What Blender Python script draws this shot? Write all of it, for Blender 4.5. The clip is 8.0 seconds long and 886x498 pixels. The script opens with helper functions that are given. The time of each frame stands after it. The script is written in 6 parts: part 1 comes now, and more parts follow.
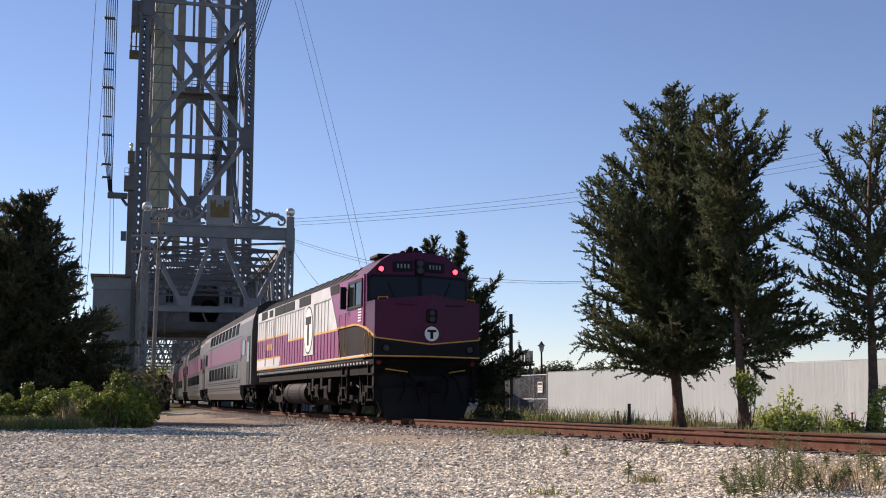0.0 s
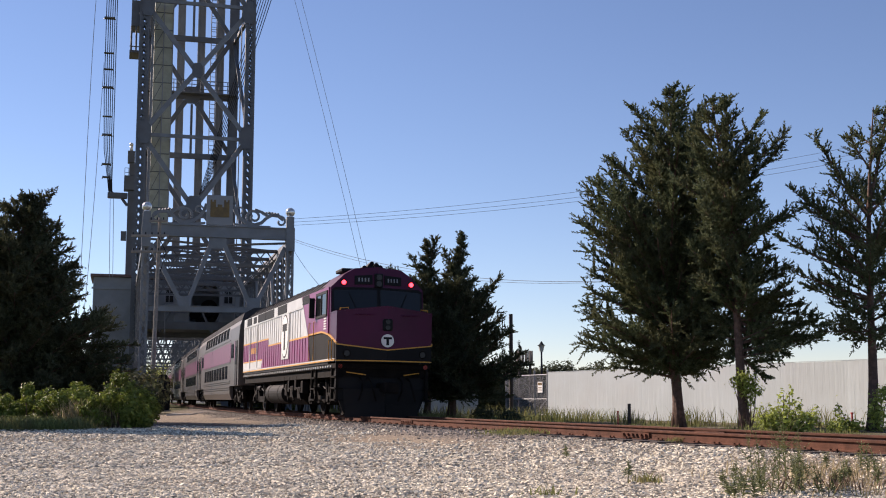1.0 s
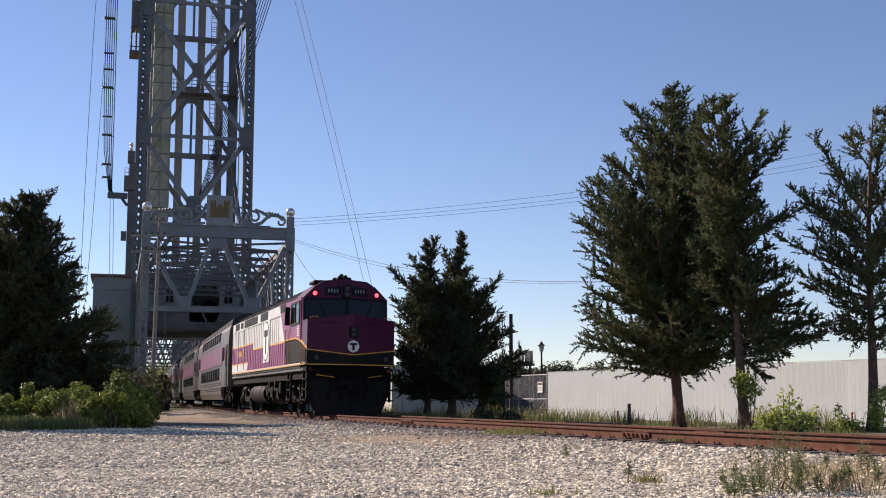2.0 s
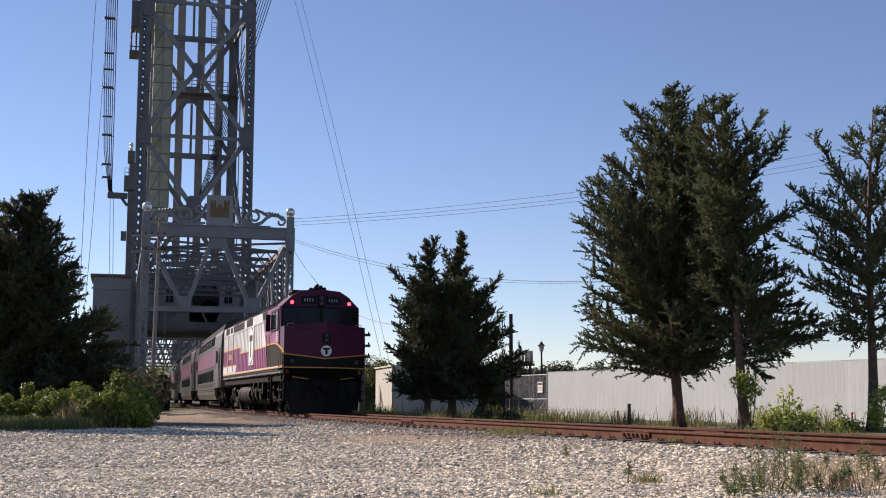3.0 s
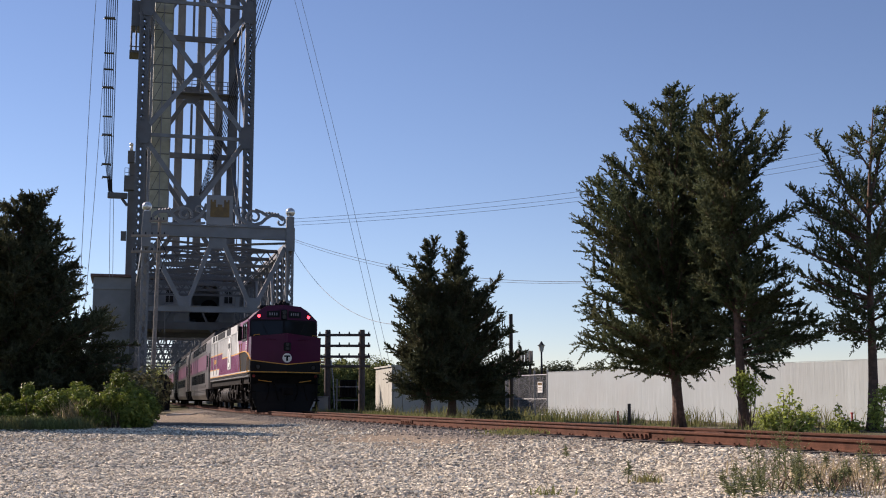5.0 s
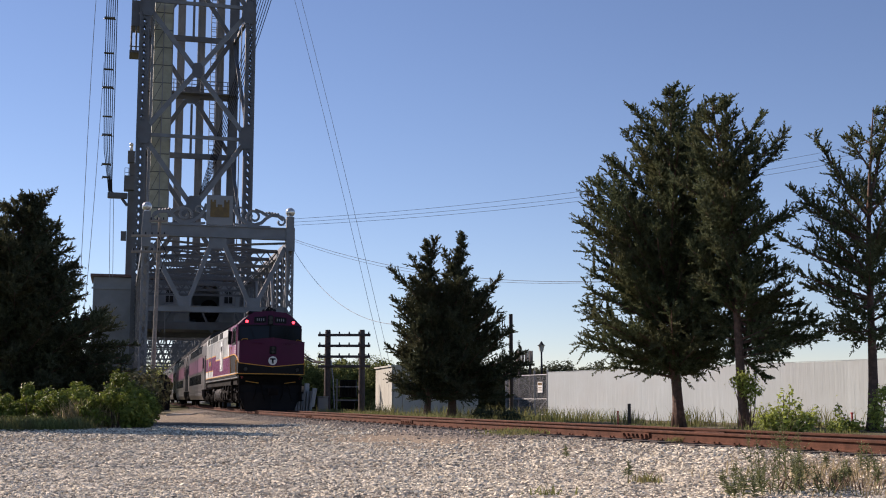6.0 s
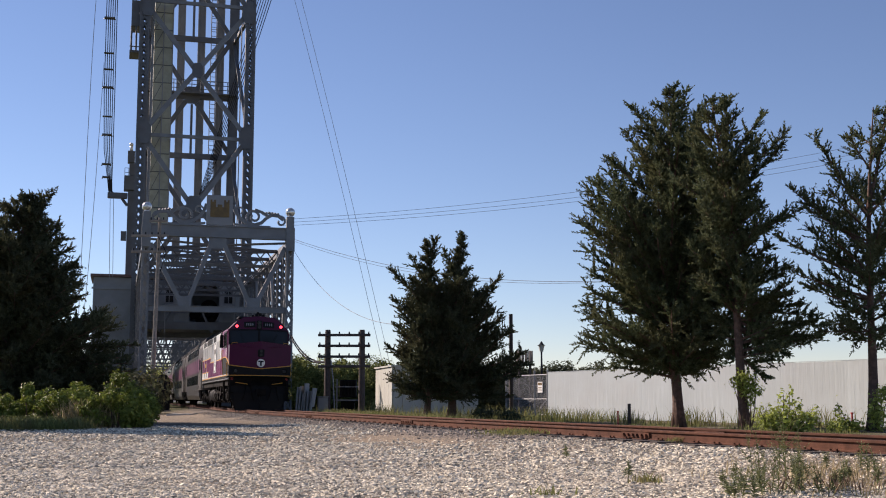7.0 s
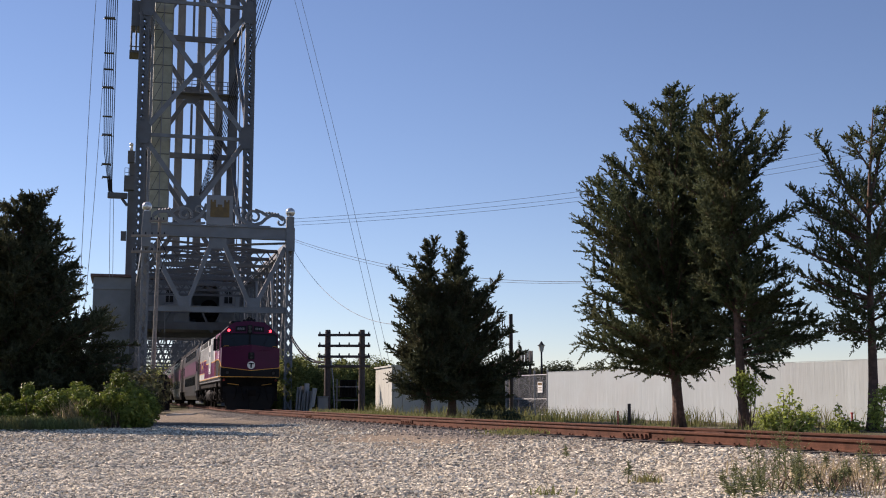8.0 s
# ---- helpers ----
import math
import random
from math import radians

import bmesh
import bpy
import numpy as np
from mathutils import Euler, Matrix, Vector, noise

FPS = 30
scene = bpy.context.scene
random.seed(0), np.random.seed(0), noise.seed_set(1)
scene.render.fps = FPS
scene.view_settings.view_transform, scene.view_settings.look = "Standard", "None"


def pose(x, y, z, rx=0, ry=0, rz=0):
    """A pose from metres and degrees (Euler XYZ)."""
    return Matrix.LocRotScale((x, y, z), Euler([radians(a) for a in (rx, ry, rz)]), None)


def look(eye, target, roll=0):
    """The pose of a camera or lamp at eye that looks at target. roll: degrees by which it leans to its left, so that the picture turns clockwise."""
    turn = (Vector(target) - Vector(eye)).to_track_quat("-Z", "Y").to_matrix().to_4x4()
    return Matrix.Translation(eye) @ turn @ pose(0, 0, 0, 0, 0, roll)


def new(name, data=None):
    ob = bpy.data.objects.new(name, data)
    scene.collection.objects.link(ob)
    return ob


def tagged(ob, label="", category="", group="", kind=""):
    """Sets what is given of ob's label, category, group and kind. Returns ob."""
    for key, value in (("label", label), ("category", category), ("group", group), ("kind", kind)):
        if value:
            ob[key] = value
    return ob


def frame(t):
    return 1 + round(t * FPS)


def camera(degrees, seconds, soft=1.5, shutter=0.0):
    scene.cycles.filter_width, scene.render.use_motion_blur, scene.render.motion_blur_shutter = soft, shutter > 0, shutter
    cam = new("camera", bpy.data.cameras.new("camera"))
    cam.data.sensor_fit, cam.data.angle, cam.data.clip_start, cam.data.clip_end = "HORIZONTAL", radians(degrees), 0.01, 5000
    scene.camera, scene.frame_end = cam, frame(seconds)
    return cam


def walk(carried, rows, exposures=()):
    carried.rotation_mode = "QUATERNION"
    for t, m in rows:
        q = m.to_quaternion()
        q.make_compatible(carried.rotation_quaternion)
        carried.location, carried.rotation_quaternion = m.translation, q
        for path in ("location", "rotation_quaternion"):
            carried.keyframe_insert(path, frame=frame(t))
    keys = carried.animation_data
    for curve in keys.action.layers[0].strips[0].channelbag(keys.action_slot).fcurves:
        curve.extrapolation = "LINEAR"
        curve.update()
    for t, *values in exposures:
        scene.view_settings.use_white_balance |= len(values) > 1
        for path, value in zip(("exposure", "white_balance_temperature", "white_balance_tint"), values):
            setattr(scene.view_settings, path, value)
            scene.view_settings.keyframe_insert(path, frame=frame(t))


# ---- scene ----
cam = camera(40.94, 8.0, soft=1.05)
EYE = (0.0, 0.0, 0.52)
CAMERA_POSE = pose(0, 0, 0.52, 97.2, 0, 0)
walk(cam, [(0.0, CAMERA_POSE), (8.0, CAMERA_POSE)], exposures=[(0.0, 0.74, 6680, 25), (1.5, 0.73, 6680, 25), (3.0, 0.68, 6680, 25), (4.5, 0.62, 6680, 25), (6.0, 0.60, 6680, 25), (8.0, 0.59, 6680, 25)])

# ---- light ----
SUN_EL, SUN_AZ = radians(31), math.atan2(-0.80, 0.60)
world = bpy.data.worlds.new("sky")
scene.world = world
world.use_nodes = True
_sky = world.node_tree.nodes.new("ShaderNodeTexSky")
_sky.sky_type = "NISHITA"
_sky.sun_disc = False
_sky.sun_elevation, _sky.sun_rotation = SUN_EL, SUN_AZ
_sky.air_density, _sky.dust_density, _sky.ozone_density = 0.88, 0.0, 3.5
world.node_tree.links.new(_sky.outputs[0], world.node_tree.nodes["Background"].inputs[0])
world.node_tree.nodes["Background"].inputs[1].default_value = 0.075
_sun = bpy.data.lights.new("sun", "SUN")
_sun.energy, _sun.angle, _sun.color = 5.0, radians(0.55), (1.0, 0.90, 0.74)
SUN_WAY = Vector((math.sin(SUN_AZ) * math.cos(SUN_EL), math.cos(SUN_AZ) * math.cos(SUN_EL), math.sin(SUN_EL)))
new("sun", _sun).matrix_world = look(SUN_WAY * 200, (0, 0, 0))



# ---- materials ----
def mat(name, color, rough=0.6, metal=0.0, vary=0.25, scale=3.0, bump=0.0, bump_scale=30.0, spec=0.5,
        stain=None, stain_scale=0.8, stain_amount=0.5, random_obj=0.0, random_island=0.0, emit=None, through_light=0.0, stretch=1.0):
    """A surface with grain at two scales, optional stains and relief."""
    m = bpy.data.materials.new(name)
    m.use_nodes = True
    nt = m.node_tree
    b = nt.nodes["Principled BSDF"]
    link = nt.links.new
    co = nt.nodes.new("ShaderNodeTexCoord")
    n1 = nt.nodes.new("ShaderNodeTexNoise")
    n1.inputs["Scale"].default_value, n1.inputs["Detail"].default_value = scale, 6
    link(co.outputs["Object"], n1.inputs["Vector"])
    ramp = nt.nodes.new("ShaderNodeMapRange")
    ramp.inputs["From Min"].default_value, ramp.inputs["From Max"].default_value = 0.3, 0.7
    ramp.inputs["To Min"].default_value, ramp.inputs["To Max"].default_value = 1 - vary, 1 + vary
    link(n1.outputs["Fac"], ramp.inputs["Value"])
    fac = ramp.outputs["Result"]
    for amount, node, sock in ((random_obj, "ShaderNodeObjectInfo", "Random"), (random_island, "ShaderNodeNewGeometry", "Random Per Island")):
        if amount:
            o = nt.nodes.new(node)
            r = nt.nodes.new("ShaderNodeMapRange")
            r.inputs["To Min"].default_value, r.inputs["To Max"].default_value = 1 - amount, 1 + amount
            link(o.outputs[sock], r.inputs["Value"])
            mu = nt.nodes.new("ShaderNodeMath")
            mu.operation = "MULTIPLY"
            link(fac, mu.inputs[0])
            link(r.outputs["Result"], mu.inputs[1])
            fac = mu.outputs[0]
    base = nt.nodes.new("ShaderNodeVectorMath")
    base.operation = "SCALE"
    base.inputs[0].default_value = color[:3]
    link(fac, base.inputs["Scale"])
    col = base.outputs["Vector"]
    if stain:
        n2 = nt.nodes.new("ShaderNodeTexNoise")
        n2.inputs["Scale"].default_value, n2.inputs["Detail"].default_value = stain_scale, 8
        n2.inputs["Roughness"].default_value = 0.65
        link(co.outputs["Object"], n2.inputs["Vector"])
        r2 = nt.nodes.new("ShaderNodeMapRange")
        r2.inputs["From Min"].default_value, r2.inputs["From Max"].default_value = 0.45, 0.68
        r2.inputs["To Max"].default_value = stain_amount
        link(n2.outputs["Fac"], r2.inputs["Value"])
        mx = nt.nodes.new("ShaderNodeMix")
        mx.data_type = "RGBA"
        link(r2.outputs["Result"], mx.inputs["Factor"])
        link(col, mx.inputs["A"])
        mx.inputs["B"].default_value = (*stain, 1)
        col = mx.outputs["Result"]
    link(col, b.inputs["Base Color"])
    b.inputs["Roughness"].default_value, b.inputs["Metallic"].default_value = rough, metal
    b.inputs["Specular IOR Level"].default_value = spec
    if bump:
        n3 = nt.nodes.new("ShaderNodeTexNoise")
        n3.inputs["Scale"].default_value, n3.inputs["Detail"].default_value = bump_scale, 5
        mp = nt.nodes.new("ShaderNodeMapping")
        mp.inputs["Scale"].default_value = (1, 1, stretch)
        link(co.outputs["Object"], mp.inputs["Vector"])
        link(mp.outputs["Vector"], n3.inputs["Vector"])
        bp = nt.nodes.new("ShaderNodeBump")
        bp.inputs["Strength"].default_value = bump
        bp.inputs["Distance"].default_value = 0.02
        link(n3.outputs["Fac"], bp.inputs["Height"])
        link(bp.outputs["Normal"], b.inputs["Normal"])
    if emit:
        b.inputs["Emission Color"].default_value = (*emit[:3], 1)
        b.inputs["Emission Strength"].default_value = emit[3]
    if through_light:
        tr = nt.nodes.new("ShaderNodeBsdfTranslucent")
        link(col, tr.inputs["Color"])
        mixs = nt.nodes.new("ShaderNodeMixShader")
        mixs.inputs[0].default_value = through_light
        link(b.outputs[0], mixs.inputs[1])
        link(tr.outputs[0], mixs.inputs[2])
        link(mixs.outputs[0], nt.nodes["Material Output"].inputs["Surface"])
    return m


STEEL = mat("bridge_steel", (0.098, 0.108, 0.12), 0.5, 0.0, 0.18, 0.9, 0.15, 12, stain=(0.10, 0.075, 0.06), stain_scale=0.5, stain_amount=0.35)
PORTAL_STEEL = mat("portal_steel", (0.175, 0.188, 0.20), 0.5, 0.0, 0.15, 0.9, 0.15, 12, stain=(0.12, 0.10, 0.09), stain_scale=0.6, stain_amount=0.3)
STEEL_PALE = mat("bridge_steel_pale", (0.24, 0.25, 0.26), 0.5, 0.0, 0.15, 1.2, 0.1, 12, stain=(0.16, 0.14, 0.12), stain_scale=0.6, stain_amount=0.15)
SHAFT = mat("shaft_sheet", (0.40, 0.40, 0.30), 0.6, 0.0, 0.12, 1.5, 0.1, 8, stain=(0.22, 0.2, 0.13), stain_scale=0.7, stain_amount=0.4)
HOUSE = mat("house_sheet", (0.215, 0.232, 0.242), 0.6, 0.0, 0.1, 1.0, 0.1, 10, stain=(0.14, 0.13, 0.12), stain_scale=0.4, stain_amount=0.4)
ROOF_RUST = mat("house_roof_edge", (0.12, 0.075, 0.068), 0.7)
SILVER = mat("silver_ball", (0.75, 0.73, 0.68), 0.25, 0.6, 0.05)
GOLD = mat("gold_leaf", (0.17, 0.105, 0.032), 0.5, 0.2, 0.2, 4, stain=(0.07, 0.05, 0.03), stain_scale=2.5, stain_amount=0.6)
RUST = mat("rail_rust", (0.115, 0.048, 0.029), 0.85, 0.0, 0.3, 6, 0.4, 60, stain=(0.06, 0.034, 0.026), stain_scale=2.0, stain_amount=0.6, spec=0.15)
RAILTOP = mat("rail_running_top", (0.11, 0.055, 0.04), 0.7, 0.0, 0.15, 6)
TIE = mat("tie_wood", (0.07, 0.055, 0.045), 0.9, 0, 0.3, 8, 0.6, 40, random_obj=0.3)
WOODPOLE = mat("pole_wood", (0.075, 0.06, 0.055), 0.9, 0, 0.25, 5, 0.5, 30)
POLE_PALE = mat("pole_weathered", (0.27, 0.235, 0.2), 0.9, 0, 0.25, 5, 0.5, 30)
CABLE = mat("cable_dark", (0.04, 0.04, 0.045), 0.9, spec=0.05)
WIRE = mat("wire_grey", (0.30, 0.31, 0.33), 0.9, spec=0.0)
FENCE = mat("fence_white", (0.38, 0.435, 0.45), 0.65, 0, 0.06, 0.7, 0.6, 9, stretch=0.12, stain=(0.35, 0.37, 0.37), stain_scale=0.5, stain_amount=0.4, random_obj=0.03)
CHAIN = mat("galvanized", (0.24, 0.25, 0.26), 0.6, 0.2, 0.1)
BARK = mat("cedar_bark", (0.135, 0.082, 0.06), 0.95, 0, 0.35, 9, 0.9, 25, stain=(0.07, 0.05, 0.042), stain_scale=3, stain_amount=0.7)
CEDAR = mat("cedar_foliage", (0.105, 0.128, 0.066), 0.75, 0, 0.3, 0.9, spec=0.12, stain=(0.135, 0.108, 0.05), stain_scale=0.7, stain_amount=0.5, random_island=0.28, through_light=0.25)
CEDAR_DARK = mat("dark_foliage", (0.084, 0.098, 0.056), 0.75, 0, 0.3, 0.9, spec=0.12, stain=(0.098, 0.07, 0.034), stain_scale=0.7, stain_amount=0.5, random_island=0.28, through_light=0.25)
BUSH = mat("bush_leaf", (0.20, 0.245, 0.048), 0.6, 0, 0.3, 1.0, spec=0.25, stain=(0.065, 0.09, 0.022), stain_scale=0.8, stain_amount=0.7, random_island=0.45, through_light=0.22)
WOODS = mat("far_woods_leaf", (0.27, 0.29, 0.095), 0.8, 0, 0.3, 0.5, spec=0.1, stain=(0.10, 0.12, 0.045), stain_scale=0.3, stain_amount=0.5, random_island=0.4, through_light=0.45)
GRASS = mat("grass_blade", (0.19, 0.21, 0.075), 0.7, 0, 0.3, 1.5, spec=0.15, stain=(0.28, 0.23, 0.11), stain_scale=1.2, stain_amount=0.8, random_island=0.4, through_light=0.3)
DRYGRASS = mat("dry_grass", (0.40, 0.33, 0.19), 0.8, 0, 0.3, 2, spec=0.1, random_island=0.4, through_light=0.25)
STONE = mat("gravel_stone", (0.645, 0.58, 0.455), 0.9, 0, 0.12, 3, 0.3, 80, spec=0.12, stain=(0.47, 0.40, 0.305), stain_scale=0.45, stain_amount=0.35, random_island=0.62)
BALLAST = mat("ballast_stone", (0.31, 0.26, 0.205), 0.9, 0, 0.25, 3, 0.3, 80, random_island=0.45)
# darker copy of the purple, shade put into the colour of nose and front
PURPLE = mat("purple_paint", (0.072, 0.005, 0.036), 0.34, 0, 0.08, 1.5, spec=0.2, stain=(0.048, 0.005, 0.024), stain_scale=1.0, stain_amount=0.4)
# paler copy of the same purple, sunlight put into the side's colour
PINK = mat("sunlit_purple_paint", (0.235, 0.026, 0.125), 0.38, 0, 0.14, 2, stain=(0.15, 0.03, 0.085), stain_scale=1.5, stain_amount=0.45)
WHITE = mat("silver_white_paint", (0.60, 0.60, 0.575), 0.4, 0.05, 0.1, 2, stain=(0.40, 0.385, 0.355), stain_scale=1.2, stain_amount=0.5)
YELLOW = mat("yellow_stripe", (0.62, 0.30, 0.035), 0.45, 0, 0.1, 3)
BLACK = mat("black_paint", (0.006, 0.006, 0.007), 0.6, 0, 0.2, 3, spec=0.2)
UNDER = mat("underframe_grime", (0.009, 0.008, 0.0075), 0.85, 0, 0.4, 4, 0.4, 20, spec=0.08, stain=(0.018, 0.0135, 0.010), stain_scale=2.0, stain_amount=0.5)
ROOFGREY = mat("loco_roof", (0.045, 0.046, 0.05), 0.9, 0, 0.3, 2, spec=0.08)
TANK = mat("tank_grey", (0.010, 0.0095, 0.0095), 0.7, 0.0, 0.3, 3, 0.2, 14, spec=0.10, stain=(0.016, 0.013, 0.0105), stain_scale=1.5, stain_amount=0.5)
STAINLESS = mat("stainless", (0.092, 0.080, 0.073), 0.42, 0.3, 0.12, 1.5, stain=(0.065, 0.052, 0.045), stain_scale=0.7, stain_amount=0.5)
BELT = mat("coach_stripe_paint", (0.135, 0.026, 0.078), 0.45, 0, 0.12, 2, stain=(0.10, 0.03, 0.06), stain_scale=1.2, stain_amount=0.5)
GLASS = mat("dark_glass", (0.012, 0.014, 0.016), 0.08, 0, 0.1, 2, spec=0.2)
REDLAMP = mat("red_lamp", (0.5, 0.01, 0.02), 0.3, 0, 0.02, 2, emit=(1.0, 0.035, 0.05, 4.5))
LENS = mat("lamp_lens", (0.022, 0.022, 0.023), 0.3, 0.1, 0.05, 5, spec=0.3)
SIGNWHITE = mat("sign_white", (0.75, 0.75, 0.72), 0.5, 0, 0.05, 3)
SHED = mat("shed_sheet", (0.45, 0.465, 0.415), 0.6, 0, 0.08, 0.8, stain=(0.36, 0.345, 0.30), stain_scale=0.7, stain_amount=0.4)
CONCRETE = mat("concrete", (0.36, 0.34, 0.31), 0.85, 0, 0.15, 2, 0.3, 20)
REDPLASTIC = mat("marker_red", (0.45, 0.06, 0.04), 0.6)


# ---- mesh helpers ----
def box(bm, x0, y0, z0, x1, y1, z1, m=None):
    vs = [bm.verts.new(Vector(p) if m is None else m @ Vector(p)) for p in
          ((x0, y0, z0), (x1, y0, z0), (x1, y1, z0), (x0, y1, z0), (x0, y0, z1), (x1, y0, z1), (x1, y1, z1), (x0, y1, z1))]
    for f in ((0, 3, 2, 1), (4, 5, 6, 7), (0, 1, 5, 4), (1, 2, 6, 5), (2, 3, 7, 6), (3, 0, 4, 7)):
        bm.faces.new([vs[i] for i in f])


def beam(bm, a, b, w, h, up=(0, 0, 1)):
    """A bar from a to b, w wide and h high."""
    a, b = Vector(a), Vector(b)
    d = (b - a).normalized()
    s = d.cross(Vector(up))
    if s.length < 1e-3:
        s = d.cross(Vector((0, 1, 0)))
    s.normalize()
    u = s.cross(d).normalized()
    vs = []
    for p in (a, b):
        for i, j in ((-1, -1), (1, -1), (1, 1), (-1, 1)):
            vs.append(bm.verts.new(p + s * i * w / 2 + u * j * h / 2))
    for f in ((3, 2, 1, 0), (4, 5, 6, 7), (0, 1, 5, 4), (1, 2, 6, 5), (2, 3, 7, 6), (3, 0, 4, 7)):
        bm.faces.new([vs[i] for i in f])


def tube(bm, pts, r, n=8, taper=None):
    """A round bar along pts."""
    rings = []
    pts = [Vector(p) for p in pts]
    for i, p in enumerate(pts):
        d = (pts[min(i + 1, len(pts) - 1)] - pts[max(i - 1, 0)]).normalized()
        s = d.cross(Vector((0, 0, 1)))
        if s.length < 1e-3:
            s = d.cross(Vector((0, 1, 0)))
        s.normalize()
        u = s.cross(d)
        rr = r if taper is None else r + (taper - r) * i / (len(pts) - 1)
        rings.append([bm.verts.new(p + s * math.cos(2 * math.pi * k / n) * rr + u * math.sin(2 * math.pi * k / n) * rr) for k in range(n)])
    for i in range(len(rings) - 1):
        for k in range(n):
            bm.faces.new((rings[i][k], rings[i][(k + 1) % n], rings[i + 1][(k + 1) % n], rings[i + 1][k]))
    bm.faces.new(rings[0][::-1])
    bm.faces.new(rings[-1])


def prism(bm, outline, y0, y1, m=None):
    """An outline of (x, z) pushed from y0 to y1."""
    rows = []
    for y in (y0, y1):
        rows.append([bm.verts.new(Vector((x, y, z)) if m is None else m @ Vector((x, y, z))) for x, z in outline])
    n = len(outline)
    for k in range(n):
        bm.faces.new((rows[0][k], rows[0][(k + 1) % n], rows[1][(k + 1) % n], rows[1][k]))
    bm.faces.new(rows[0][::-1])
    bm.faces.new(rows[1])


def ball(bm, c, r, seg=16):
    bmesh.ops.create_uvsphere(bm, u_segments=seg, v_segments=seg // 2, radius=r, matrix=Matrix.Translation(c))


def link_bm(name, bm, material, bevel=0.0, smooth=False):
    bmesh.ops.recalc_face_normals(bm, faces=bm.faces)
    if bevel:
        bmesh.ops.bevel(bm, geom=bm.edges[:], offset=bevel, segments=1, affect="EDGES", clamp_overlap=True)
    me = bpy.data.meshes.new(name)
    bm.to_mesh(me)
    bm.free()
    me.materials.append(material)
    if smooth:
        me.polygons.foreach_set("use_smooth", [True] * len(me.polygons))
    return new(name, me)


def part(name, bm, material, parent, label="", bevel=0.0, smooth=False):
    ob = link_bm(name, bm, material, bevel, smooth)
    ob.parent = parent
    if label:
        tagged(ob, label)
    return ob


def empty(name, m, label, category, group="", kind=""):
    e = new(name)
    e.empty_display_size = 0.3
    e.matrix_world = m
    return tagged(e, label, category, group, kind)


def soup(name, verts, faces, material):
    """One mesh from arrays."""
    me = bpy.data.meshes.new(name)
    me.from_pydata(verts, [], faces)
    me.materials.append(material)
    return new(name, me)


# ---- the line of the track ----
ARC_K, ARC_T, ARC_END = -0.0021, radians(19.79), 42.0


def track(s):
    """Place and heading (left of +y) of the track's middle, s metres beyond the point where the engine's nose starts."""
    def bend(u):
        n = 24
        x, y = -0.368, 32.67
        for i in range(n):
            a = ARC_T + ARC_K * u * (i + 0.5) / n
            x, y = x - math.sin(a) * u / n, y + math.cos(a) * u / n
        return x, y, ARC_T + ARC_K * u
    if s <= ARC_END:
        return bend(s)
    x, y, a = bend(ARC_END)
    return x - math.sin(a) * (s - ARC_END), y + math.cos(a) * (s - ARC_END), a


def on_track(s, across=0.0, z=0.0):
    x, y, a = track(s)
    return Vector((x + math.cos(a) * across, y + math.sin(a) * across, z))


_TS = np.arange(-60.0, 60.0, 0.5)
_TP = np.array([track(s)[:2] for s in _TS])


def track_off(x, y):
    """Signed distance from the track's middle, positive on the camera's side."""
    d = np.hypot(_TP[:, 0] - x, _TP[:, 1] - y)
    i = int(np.argmin(d))
    a = track(_TS[i])[2]
    return -((x - _TP[i, 0]) * math.cos(a) + (y - _TP[i, 1]) * math.sin(a)) if d[i] < 6 else (1 if (x - _TP[i, 0]) * math.cos(a) + (y - _TP[i, 1]) * math.sin(a) < 0 else -1) * d[i]


def ground_z(x, y):
    d = track_off(x, y)
    far = -0.34
    near = -0.31
    if d > 0:
        k = max(0.0, min(1.0, (d - 1.1) / 3.5))
    else:
        k = max(0.0, min(1.0, (-d - 1.6) / 2.2))
    k = k * k * (3 - 2 * k)
    base = near if d > 0 else far
    top = -0.19
    return top + (base - top) * k


